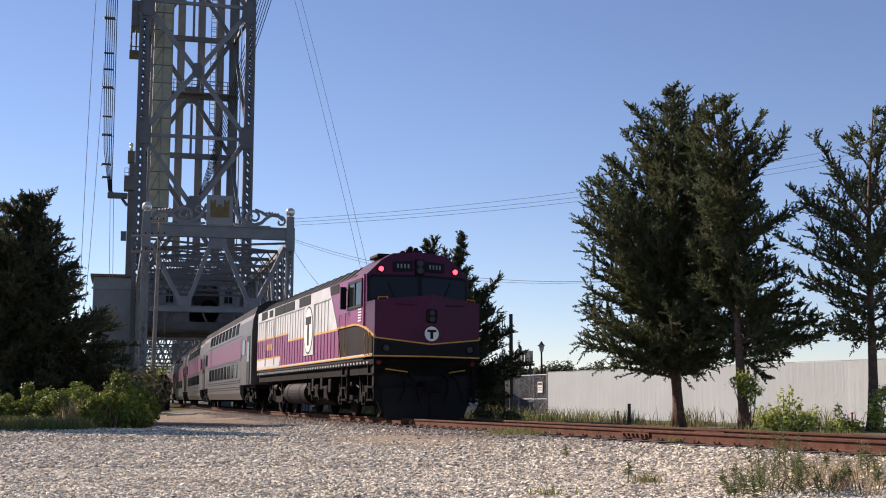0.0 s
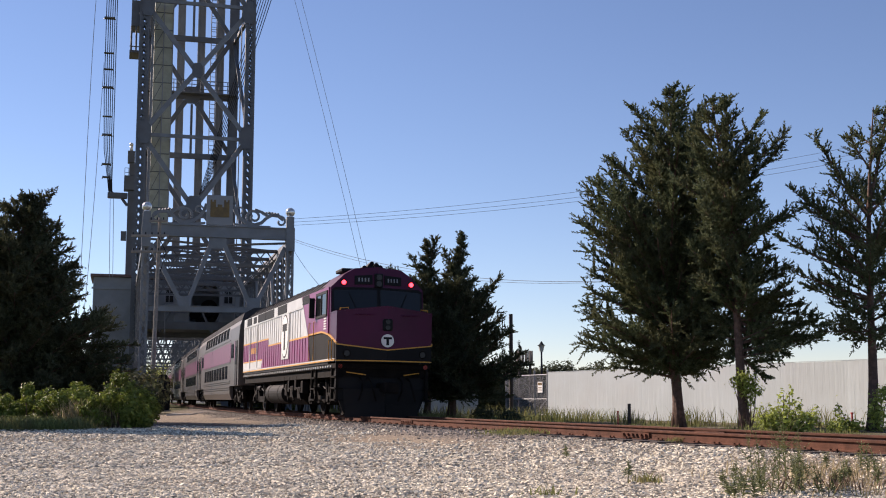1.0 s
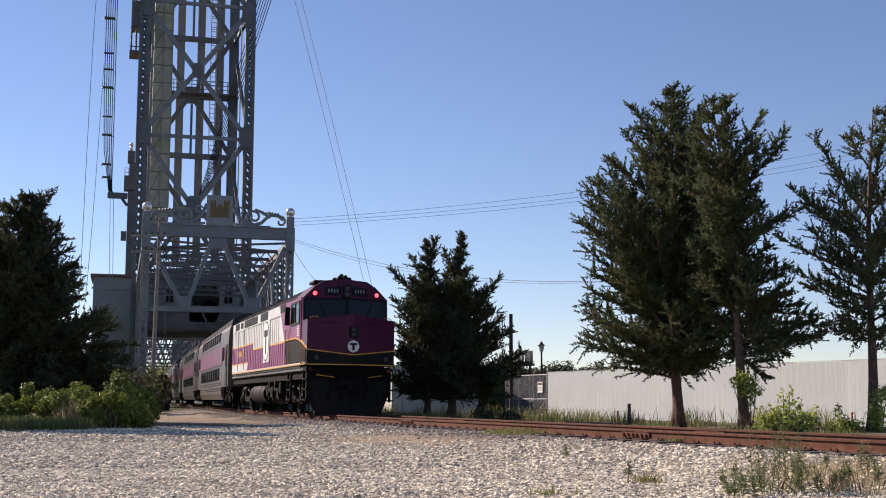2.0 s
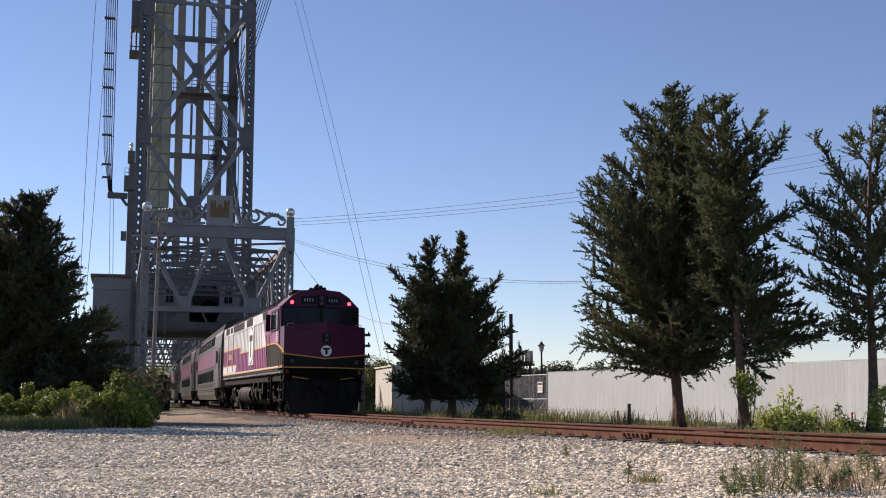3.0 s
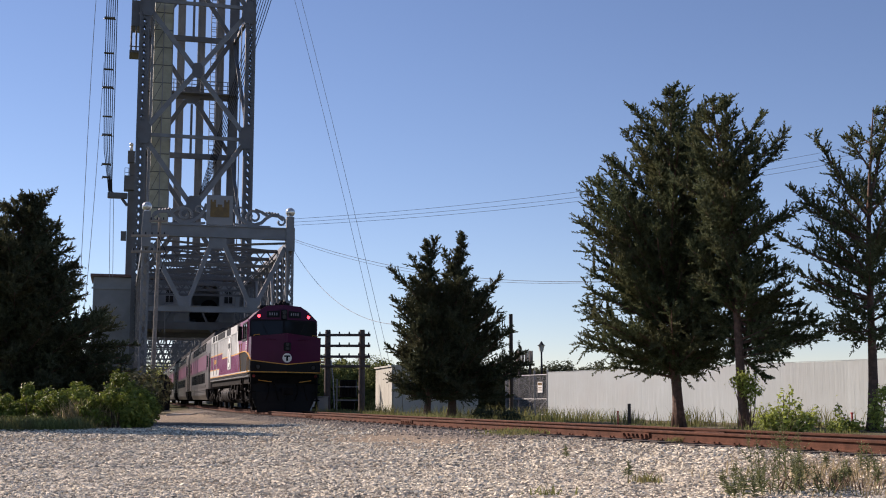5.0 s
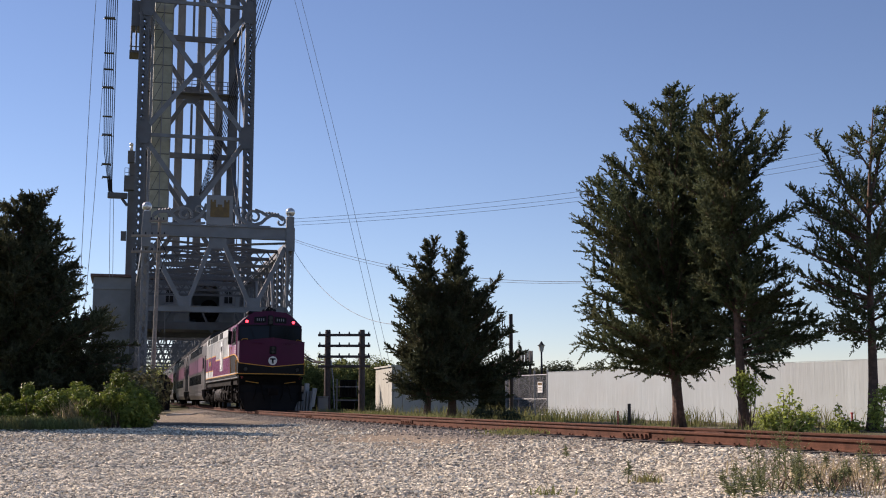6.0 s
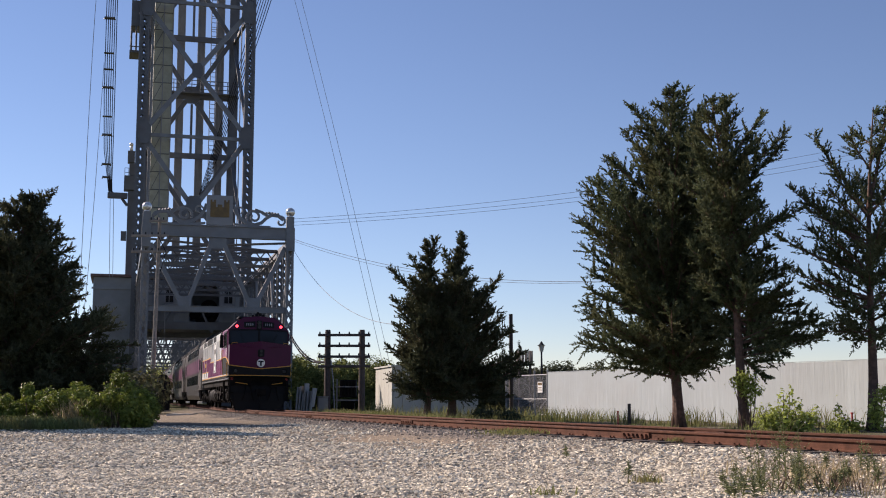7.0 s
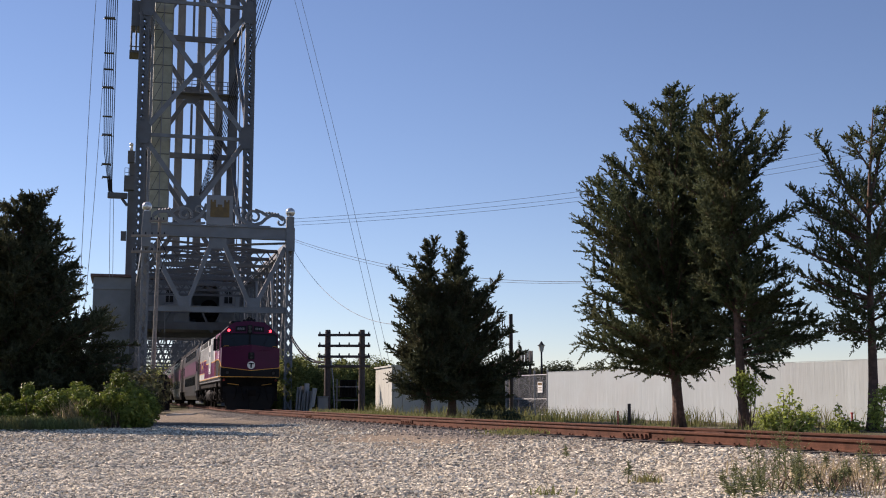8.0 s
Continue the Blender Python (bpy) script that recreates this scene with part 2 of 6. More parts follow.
# ---- ground ----
def ground_material():
    m = bpy.data.materials.new("ground_gravel")
    m.use_nodes = True
    nt = m.node_tree
    link = nt.links.new
    b = nt.nodes["Principled BSDF"]
    b.inputs["Roughness"].default_value = 0.95
    b.inputs["Specular IOR Level"].default_value = 0.1
    co = nt.nodes.new("ShaderNodeTexCoord")
    vor = nt.nodes.new("ShaderNodeTexVoronoi")
    vor.inputs["Scale"].default_value = 22
    link(co.outputs["Object"], vor.inputs["Vector"])
    n1 = nt.nodes.new("ShaderNodeTexNoise")
    n1.inputs["Scale"].default_value, n1.inputs["Detail"].default_value = 0.5, 8
    link(co.outputs["Object"], n1.inputs["Vector"])
    at = nt.nodes.new("ShaderNodeAttribute")
    at.attribute_name = "zone"
    sep = nt.nodes.new("ShaderNodeSeparateColor")
    link(at.outputs["Color"], sep.inputs[0])
    hsv = nt.nodes.new("ShaderNodeSeparateColor")
    link(vor.outputs["Color"], hsv.inputs[0])
    rng = nt.nodes.new("ShaderNodeMapRange")
    rng.inputs["To Min"].default_value, rng.inputs["To Max"].default_value = 0.55, 1.35
    link(hsv.outputs[0], rng.inputs["Value"])

    def mixed(a, c, fac):
        mx = nt.nodes.new("ShaderNodeMix")
        mx.data_type = "RGBA"
        for sock, v in (("A", a), ("B", c)):
            if isinstance(v, tuple):
                mx.inputs[sock].default_value = (*v, 1)
            else:
                link(v, mx.inputs[sock])
        link(fac, mx.inputs["Factor"])
        return mx.outputs["Result"]
    # ground under the loose stones darkened, standing in for shade in their gaps
    gravel = mixed((0.21, 0.18, 0.135), (0.12, 0.10, 0.078), n1.outputs["Fac"])
    dirt = mixed(gravel, (0.29, 0.235, 0.172), sep.outputs[0])
    bal = mixed(dirt, (0.17, 0.15, 0.135), sep.outputs[1])
    veg = mixed(bal, (0.085, 0.09, 0.035), sep.outputs[2])
    sc = nt.nodes.new("ShaderNodeVectorMath")
    sc.operation = "SCALE"
    link(veg, sc.inputs[0])
    link(rng.outputs["Result"], sc.inputs["Scale"])
    link(sc.outputs["Vector"], b.inputs["Base Color"])
    bp = nt.nodes.new("ShaderNodeBump")
    bp.inputs["Strength"].default_value, bp.inputs["Distance"].default_value = 0.7, 0.03
    link(vor.outputs["Distance"], bp.inputs["Height"])
    link(bp.outputs["Normal"], b.inputs["Normal"])
    return m


def zone_at(x, y):
    """How much dirt, ballast and grass lies at a place."""
    d = track_off(x, y)
    n = noise.noise((x * 0.35, y * 0.35, 0)) * 0.6 + noise.noise((x * 1.3, y * 1.3, 5)) * 0.4
    sm = lambda a, c, v: max(0.0, min(1.0, (v - a) / (c - a)))
    ballast = sm(3.0, 1.9, abs(d) + n * 1.2) * (sm(16, 24, y) if d > 0 else 1)
    dirt = sm(0.95, 0.4, math.hypot((x - 0.1) / 4.2, (y - 23.8) / 5.2) + n * 0.7) * 0.97
    dirt = max(dirt, sm(34, 52, y + n * 8) * 0.75 if d > 0 else 0)
    dirt = max(dirt, 0.85 * sm(1.15, 0.6, math.hypot((x - 4.7) / 1.5, (y - 12.4) / 3.6) + n * 0.5))
    grass = 0.75 * sm(2.3, 3.4, -d + n * 1.5) * sm(-0.5, 0.4, n) if d < 0 else 0
    grass = max(grass, sm(-10.6, -12.0, x + 0.16 * (y - 38) + n * 2.0) * sm(29.5, 32.5, y + n * 2))
    grass = max(grass, sm(130, 160, math.hypot(x, y)))
    return dirt, ballast, grass


def make_ground():
    def axis(lo, hi, fine, flo, fhi):
        v = list(np.arange(flo, fhi + fine / 2, fine))
        st = fine
        while v[-1] < hi:
            st *= 1.35
            v.append(v[-1] + st)
        st = fine
        while v[0] > lo:
            st *= 1.35
            v.insert(0, v[0] - st)
        return v
    xs, ys = axis(-2500, 2500, 0.5, -22, 18), axis(-600, 3500, 0.5, 4, 62)
    verts, zones = [], []
    for y in ys:
        for x in xs:
            z = ground_z(x, y)
            if abs(x) < 30 and 0 < y < 70:
                z += 0.02 * noise.noise((x * 0.5, y * 0.5, 0)) + 0.012 * noise.noise((x * 1.9, y * 1.9, 3))
            verts.append((x, y, z))
            zones.append((*zone_at(x, y), 1))
    nx = len(xs)
    faces = [(j * nx + i, j * nx + i + 1, (j + 1) * nx + i + 1, (j + 1) * nx + i) for j in range(len(ys) - 1) for i in range(nx - 1)]
    g = soup("ground", verts, faces, ground_material())
    at = g.data.attributes.new("zone", "FLOAT_COLOR", "POINT")
    at.data.foreach_set("color", np.array(zones, np.float32).ravel())
    tagged(g, "pale crushed stone yard with dirt patches and grass", "ground", kind="structure")


make_ground()


# ---- track ----
def make_track():
    tr = empty("railway_track", Matrix(), "single railway track with rusty rails on dark wooden ties", "railway track", kind="structure")
    prof = [(-0.068, -0.165), (0.068, -0.165), (0.068, -0.153), (0.012, -0.140), (0.010, -0.045), (0.036, -0.036), (0.037, -0.008), (0.030, 0.0),
            (-0.030, 0.0), (-0.037, -0.008), (-0.036, -0.036), (-0.010, -0.045), (-0.012, -0.140), (-0.068, -0.153)]
    for side in (-1, 1):
        bm = bmesh.new()
        tops = bmesh.new()
        rings = []
        tring = []
        for s in np.arange(-52, 150.1, 1.0):
            rings.append([bm.verts.new(on_track(s, side * 0.7525 + x, z)) for x, z in prof])
            tring.append([tops.verts.new(on_track(s, side * 0.7525 + x, 0.002)) for x in (-0.024, 0.024)])
        n = len(prof)
        for a, b in zip(rings, rings[1:]):
            for k in range(n):
                bm.faces.new((a[k], a[(k + 1) % n], b[(k + 1) % n], b[k]))
        for a, b in zip(tring, tring[1:]):
            tops.faces.new((a[0], a[1], b[1], b[0]))
        rail = part("rail", bm, RUST, tr, "rust-brown steel rail")
        part("running_surface", tops, RAILTOP, rail, "worn metal running surface")
        for s in (-12.55, -0.4, 11.5, 23.4):
            jb = bmesh.new()
            x, y, a = track(s)
            m = Matrix.Translation((x, y, 0)) @ Matrix.Rotation(a, 4, "Z")
            for off in (-0.028, 0.028):
                box(jb, side * 0.7525 + off - 0.014, -0.46, -0.135, side * 0.7525 + off + 0.014, 0.46, -0.045, m)
                for q in (-0.37, -0.22, -0.07, 0.07, 0.22, 0.37):
                    o = side * 0.7525 + off * 1.9
                    box(jb, o - 0.02, q - 0.022, -0.112, o + 0.02, q + 0.022, -0.068, m)
            part("joint_bar", jb, RUST, tr, "bolted rusty joint bar")
    tie = bmesh.new()
    box(tie, -1.3, -0.115, -0.33, 1.3, 0.115, -0.158)
    bmesh.ops.bevel(tie, geom=tie.edges[:], offset=0.012, segments=1, affect="EDGES")
    tm = bpy.data.meshes.new("tie")
    tie.to_mesh(tm)
    tie.free()
    tm.materials.append(TIE)
    pl = bmesh.new()
    for side in (-1, 1):
        box(pl, side * 0.7525 - 0.17, -0.09, -0.158, side * 0.7525 + 0.17, 0.09, -0.150)
        for o in (-0.085, 0.085):
            for q in (-0.06, 0.06):
                box(pl, side * 0.7525 + o - 0.014, q - 0.014, -0.15, side * 0.7525 + o + 0.014, q + 0.014, -0.125)
    pm = bpy.data.meshes.new("tie_plate")
    pl.to_mesh(pm)
    pl.free()
    pm.materials.append(RUST)
    rnd = random.Random(4)
    s = -50.0
    while s < 70:
        x, y, a = track(s)
        o = new("tie", tm)
        o.parent = tr
        o.matrix_world = pose(x, y, rnd.uniform(-0.008, 0.004), 0, 0, math.degrees(a) + rnd.uniform(-1, 1))
        if -20 < s < 30:
            p = new("tie_plate", pm)
            p.parent = o
            p.matrix_parent_inverse = Matrix()
        s += 0.53


make_track()


# ---- fence ----
FENCE_A, FENCE_B = Vector((4.87, 55.6, 0)), Vector((13.75, 36.8, 0))


def make_fence():
    d = (FENCE_B - FENCE_A).normalized()
    turn = math.degrees(math.atan2(d.y, d.x))
    wall = empty("board_fence", pose(FENCE_A.x, FENCE_A.y, -0.34, 0, 0, turn), "long tall white-painted board fence behind the track", "fence", kind="structure")
    n = 0
    x = 0.0
    rnd = random.Random(9)
    while x < 34:
        w = 2.36
        bm = bmesh.new()
        # corrugated sheet
        k = 14
        rows = []
        for z in (0.0, 2.085 + 0.006 * rnd.uniform(-1, 1)):
            rows.append([[bm.verts.new((x + w * i / k / 1.0, t + (0.001 if i % 2 else -0.001), z)) for i in range(k + 1)] for t in (-0.02, 0.02)])
        for i in range(k):
            bm.faces.new((rows[0][0][i], rows[0][0][i + 1], rows[1][0][i + 1], rows[1][0][i]))
            bm.faces.new((rows[0][1][i], rows[0][1][i + 1], rows[1][1][i + 1], rows[1][1][i]))
            bm.faces.new((rows[1][0][i], rows[1][0][i + 1], rows[1][1][i + 1], rows[1][1][i]))
        part("panel", bm, FENCE, wall)
        bm = bmesh.new()
        box(bm, x - 0.03, 0.03, 0, x + 0.03, 0.12, 2.03)
        part("post", bm, CHAIN, wall)
        x += w + 0.005
    bm = bmesh.new()
    box(bm, 0, -0.03, 2.093, 34, 0.04, 2.11)
    part("top_rail", bm, FENCE, wall)


make_fence()

# ---- train ----
LOCO_L = 18.16


def vehicle_pose(s_mid):
    x, y, a = track(s_mid)
    lean = -0.71 * max(0.0, min(1.0, (60 - s_mid) / 25))
    return pose(x, y, 0, 0, lean, 180 + math.degrees(a))


def travel(t):
    """How far the train has gone by t seconds."""
    return 4.129 * t - 0.0228 * t * t


def make_wheelsets(parent, places, r=0.508):
    sets = []
    for y in places:
        bm = bmesh.new()
        tube(bm, [(-0.98, 0, 0), (0.98, 0, 0)], 0.085, 10)
        w = part("axle", bm, UNDER, parent)
        w.location = (0, y, r)
        for side in (-1, 1):
            bm = bmesh.new()
            x = side * 0.7525
            tube(bm, [(x - side * 0.06, 0, 0), (x - side * 0.035, 0, 0)], r + 0.03, 28)
            tube(bm, [(x - side * 0.035, 0, 0), (x + side * 0.07, 0, 0)], r, 28)
            tube(bm, [(x + side * 0.071, 0, 0), (x + side * 0.10, 0, 0)], 0.14, 12)
            for k in range(5):
                a = k * 2 * math.pi / 5
                tube(bm, [(x + side * 0.071, 0.29 * math.cos(a), 0.29 * math.sin(a)), (x + side * 0.078, 0.29 * math.cos(a), 0.29 * math.sin(a))], 0.06, 8)
            part("wheel", bm, UNDER, w)
        sets.append((w, y, r))
    return sets


WHEELSETS = []


def slab(bm, poly, x0, x1):
    """A side sheet: an outline of (y, z) with its thickness from x0 to x1."""
    a = [bm.verts.new((x0, y, z)) for y, z in poly]
    b = [bm.verts.new((x1, y, z)) for y, z in poly]
    n = len(poly)
    for k in range(n):
        bm.faces.new((a[k], a[(k + 1) % n], b[(k + 1) % n], b[k]))
    bm.faces.new(a[::-1])
    bm.faces.new(b)


def make_truck(L, y0, base, half_w=1.08, scale=1.0):
    """A two-axle truck: side frames, journal boxes, springs, brake gear."""
    bm = bmesh.new()
    for sx in (-1, 1):
        x = sx * half_w
        prism_pts = [(y0 - base / 2 - 0.55, 0.62), (y0 - base / 2 - 0.3, 0.86), (y0 - 0.75, 0.92), (y0 - 0.45, 0.62), (y0 + 0.45, 0.62), (y0 + 0.75, 0.92),
                     (y0 + base / 2 + 0.3, 0.86), (y0 + base / 2 + 0.55, 0.62), (y0 + base / 2 + 0.55, 0.5), (y0 + base / 2 - 0.3, 0.6), (y0 + 0.6, 0.38), (y0 - 0.6, 0.38), (y0 - base / 2 + 0.3, 0.6), (y0 - base / 2 - 0.55, 0.5)]
        slab(bm, prism_pts, x - 0.08, x + 0.08)
    fr = part("truck_frame", bm, UNDER, L)
    for sx in (-1, 1):
        for sy in (-1, 1):
            bm = bmesh.new()
            yb = y0 + sy * base / 2
            box(bm, sx * (half_w + 0.02) - 0.13, yb - 0.2, 0.33, sx * (half_w + 0.02) + 0.13, yb + 0.2, 0.7)
            tube(bm, [(sx * (half_w + 0.14), yb, 0.5), (sx * (half_w + 0.2), yb, 0.5)], 0.12, 12)
            part("journal_box", bm, UNDER, fr, bevel=0.015)
            for off in (-0.42, 0.42):
                bm = bmesh.new()
                tube(bm, [(sx * half_w, yb + off, 0.8), (sx * half_w, yb + off, 1.12)], 0.1, 10)
                part("spring", bm, UNDER, fr)
        bm = bmesh.new()
        tube(bm, [(sx * (half_w + 0.12), y0 - 0.3, 0.95), (sx * (half_w + 0.12), y0 + 0.35, 0.95)], 0.11, 12)
        tube(bm, [(sx * (half_w + 0.13), y0 + 0.35, 0.95), (sx * (half_w + 0.13), y0 + 0.9, 0.82)], 0.03, 6)
        beam(bm, (sx * (half_w + 0.14), y0 - 0.9, 1.1), (sx * (half_w + 0.14), y0 - 0.6, 0.45), 0.05, 0.07)
        beam(bm, (sx * (half_w + 0.14), y0 + 0.95, 1.15), (sx * (half_w + 0.14), y0 + 1.2, 0.5), 0.05, 0.07)
        part("brake_cylinder", bm, TANK, fr)


def disc(bm, c, r, axis, t=0.02, n=24, squeeze=1.0):
    """A thin round plate facing +x or +y."""
    pts = [(r * squeeze * math.cos(2 * math.pi * k / n), r * math.sin(2 * math.pi * k / n)) for k in range(n)]
    if axis == "x":
        slab(bm, [(c[1] + a, c[2] + b) for a, b in pts], c[0], c[0] + t)
    else:
        rows = [[bm.verts.new((c[0] + a, c[1] + o, c[2] + b)) for a, b in pts] for o in (0, t)]
        for k in range(n):
            bm.faces.new((rows[0][k], rows[0][(k + 1) % n], rows[1][(k + 1) % n], rows[1][k]))
        bm.faces.new(rows[0])
        bm.faces.new(rows[1])


def make_loco():
    L = empty("diesel_locomotive", vehicle_pose(LOCO_L / 2), "purple and silver diesel locomotive with two lit red marker lamps", "locomotive")
    # core and frame
    bm = bmesh.new()
    prism(bm, [(-1.5, 1.5), (1.5, 1.5), (1.5, 3.97), (1.0, 4.3), (-1.0, 4.3), (-1.5, 3.97)], -9.05, 7.9)
    body = part("body", bm, BLACK, L)
    bm = bmesh.new()
    box(bm, -1.42, -9.1, 1.18, 1.42, 8.9, 1.5)
    box(bm, -1.5, -9.08, 1.44, 1.5, 9.0, 1.58)
    frame_part = part("underframe", bm, UNDER, L)
    bm = bmesh.new()
    y = -8.9
    while y < 8.7:
        for sx in (-1, 1):
            box(bm, sx * 1.515 - 0.02, y, 1.47, sx * 1.515 + 0.02, y + 0.11, 1.53)
        y += 0.36
    tagged(part("sill_trim", bm, WHITE, frame_part, "pale lugs along the sill"), kind="stuff")
    # coloured side sheets, both sides
    white_up = [(-9.08, 2.90), (-2.72, 2.90), (-2.72, 2.62), (4.92, 2.62), (3.72, 4.0), (-9.08, 4.0)]
    purple_low = [(-9.08, 2.10), (-4.05, 2.10), (-4.3, 1.74), (5.3, 1.74), (4.96, 2.56), (-2.66, 2.56), (-2.66, 2.84), (-9.08, 2.84)]
    white_low = [(-9.08, 1.74), (-4.34, 1.74), (-4.1, 2.06), (-9.08, 2.06)]
    cab_side = [(4.98, 2.63), (7.0, 2.63), (7.5, 2.58), (7.95, 2.5), (7.95, 4.0), (3.78, 4.0)]
    well = [(5.34, 1.74), (8.9, 1.74), (8.9, 2.2), (8.4, 2.36), (7.9, 2.46), (7.4, 2.53), (6.95, 2.56), (5.02, 2.56)]
    for sx in (1, -1):
        # cab side: pale purple towards the sun, dark purple away from it
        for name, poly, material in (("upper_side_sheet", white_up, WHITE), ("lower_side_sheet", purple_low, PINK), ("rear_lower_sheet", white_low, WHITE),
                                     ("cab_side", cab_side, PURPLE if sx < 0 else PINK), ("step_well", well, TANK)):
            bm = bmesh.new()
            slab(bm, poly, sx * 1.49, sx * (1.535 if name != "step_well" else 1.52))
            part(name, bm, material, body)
        bm = bmesh.new()
        slab(bm, [(-9.08, 1.65), (8.9, 1.65), (8.9, 1.735), (-9.08, 1.735)], sx * 1.49, sx * 1.53)
        part("sill_stripe", bm, WHITE, body)
        bm = bmesh.new()
        for a, b, z0, z1 in ((-9.08, -2.70, 2.84, 2.90), (-2.70, 4.95, 2.56, 2.62), (-9.08, -4.08, 2.055, 2.105), (-9.08, 8.95, 1.66, 1.70)):
            slab(bm, [(a, z0), (b, z0), (b, z1), (a, z1)], sx * 1.49, sx * 1.541)
        g = [(4.98, 2.595), (6.98, 2.595), (7.45, 2.555), (7.95, 2.48), (8.4, 2.38), (8.8, 2.26), (9.09, 2.17)]
        slab(bm, g + [(p[0], p[1] + 0.055) for p in g[::-1]], sx * 1.49, sx * 1.543)
        part("yellow_stripe", bm, YELLOW, body, "thin yellow side stripe")
        # ribs of the side sheets
        k = 0
        y = -8.8
        while y < 4.6:
            lowz = 2.9 if y < -2.72 else 2.62
            topz = 3.66
            if y < 3.9:
                bm = bmesh.new()
                box(bm, sx * 1.535 - 0.01, y - 0.022, lowz, sx * 1.535 + 0.016 * 1.0, y + 0.022, topz)
                part("rib", bm, WHITE, body)
            bm = bmesh.new()
            box(bm, sx * 1.535 - 0.01, y - 0.022, 1.76 if y > -4 else 2.11, sx * 1.535 + 0.016, y + 0.022, lowz - 0.06)
            part("rib", bm, PINK, body)
            k += 1
            y += 0.46
        bm = bmesh.new()
        box(bm, sx * 1.535 - 0.01, -9.0, 3.60, sx * 1.535 + 0.03, 3.9, 3.63)
        part("drip_rail", bm, WHITE, body)
        # door with frame, intakes
        bm = bmesh.new()
        for a, b in ((-7.25, -7.17), (-5.38, -5.3)):
            slab(bm, [(a, 1.8), (b, 1.8), (b, 3.66), (a, 3.66)], sx * 1.53, sx * 1.56)
        slab(bm, [(-7.16, 3.58), (-5.39, 3.58), (-5.39, 3.655), (-7.16, 3.655)], sx * 1.53, sx * 1.56)
        part("door_frame", bm, WHITE, body)
        for a, b, z0, z1 in ((-8.2, -6.95, 3.66, 3.98), (-6.5, -5.75, 3.68, 3.95), (-5.35, -3.5, 3.66, 3.985), (-3.45, -1.6, 3.66, 3.985), (-0.8, 1.05, 3.66, 3.985), (3.95, 5.05, 3.70, 3.985)):
            bm = bmesh.new()
            slab(bm, [(a, z0), (b, z0), (b, z1), (a, z1)], sx * 1.53, sx * 1.545)
            n = 5
            for j in range(n):
                z = z0 + (z1 - z0) * (j + 0.5) / n
                slab(bm, [(a + 0.03, z - 0.008), (b - 0.03, z - 0.008), (b - 0.03, z + 0.008), (a + 0.03, z + 0.008)], sx * 1.545, sx * 1.556)
            part("intake_grille", bm, BLACK, body, "dark intake grille")
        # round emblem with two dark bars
        bm = bmesh.new()
        slab(bm, [(0.2, 1.95), (1.65, 1.95), (1.65, 3.62), (0.2, 3.62)], sx * 1.53, sx * 1.562)
        pn = part("emblem_panel", bm, WHITE, body)
        bm = bmesh.new()
        disc(bm, (sx * 1.562, 0.9, 2.79), 0.80, "x", sx * 0.006, 32, 0.86)
        part("emblem_rim", bm, BLACK, pn)
        bm = bmesh.new()
        disc(bm, (sx * 1.568, 0.9, 2.79), 0.745, "x", sx * 0.006, 32, 0.86)
        part("emblem_disc", bm, SIGNWHITE, pn)
        bm = bmesh.new()
        slab(bm, [(0.48, 2.98), (1.32, 2.98), (1.32, 3.24), (0.48, 3.24)], sx * 1.574, sx * 1.58)
        slab(bm, [(0.77, 2.28), (1.03, 2.28), (1.03, 2.979), (0.77, 2.979)], sx * 1.574, sx * 1.58)
        part("emblem_mark", bm, BLACK, pn)
        # yellow number as plain bars
        bm = bmesh.new()
        for j in range(4):
            a = -6.85 + 0.3 * j
            slab(bm, [(a, 2.4), (a + 0.2, 2.4), (a + 0.2, 2.64), (a, 2.64)], sx * 1.53, sx * 1.55)
        part("number_bar", bm, YELLOW, body)
        # cab side window, mirror, vents
        bm = bmesh.new()
        slab(bm, [(6.3, 3.16), (7.75, 3.16), (7.75, 3.82), (6.3, 3.82)], sx * 1.53, sx * 1.548)
        w = part("cab_side_window", bm, GLASS, body, "dark sliding cab side window")
        bm = bmesh.new()
        for q in ([(6.22, 3.08), (7.83, 3.08), (7.83, 3.16), (6.22, 3.16)], [(6.22, 3.82), (7.83, 3.82), (7.83, 3.9), (6.22, 3.9)],
                  [(6.22, 3.16), (6.3, 3.16), (6.3, 3.82), (6.22, 3.82)], [(7.75, 3.16), (7.83, 3.16), (7.83, 3.82), (7.75, 3.82)], [(7.0, 3.16), (7.05, 3.16), (7.05, 3.82), (7.0, 3.82)]):
            slab(bm, q, sx * 1.53, sx * 1.57)
        part("window_frame", bm, BLACK, w)
        bm = bmesh.new()
        box(bm, sx * 1.66 - 0.09, 6.02, 3.12, sx * 1.66 + 0.09, 6.1, 3.78)
        beam(bm, (sx * 1.5, 6.1, 3.7), (sx * 1.66, 6.06, 3.7), 0.03, 0.03)
        beam(bm, (sx * 1.5, 6.1, 3.2), (sx * 1.66, 6.06, 3.2), 0.03, 0.03)
        part("wing_mirror", bm, BLACK, body)
        bm = bmesh.new()
        for j in range(5):
            z = 2.68 + 0.08 * j
            slab(bm, [(7.4, z), (7.75, z), (7.75, z + 0.04), (7.4, z + 0.04)], sx * 1.53, sx * 1.55)
        part("vent_louvre", bm, SIGNWHITE, body)
        for yy in (5.3, 6.05, 8.75, 8.35):
            bm = bmesh.new()
            z0, z1 = (1.75, 3.0) if yy < 6.5 else (1.7, 2.3)
            tube(bm, [(sx * 1.53, yy, z0), (sx * 1.58, yy, z0), (sx * 1.58, yy, z1), (sx * 1.53, yy, z1)], 0.018, 6)
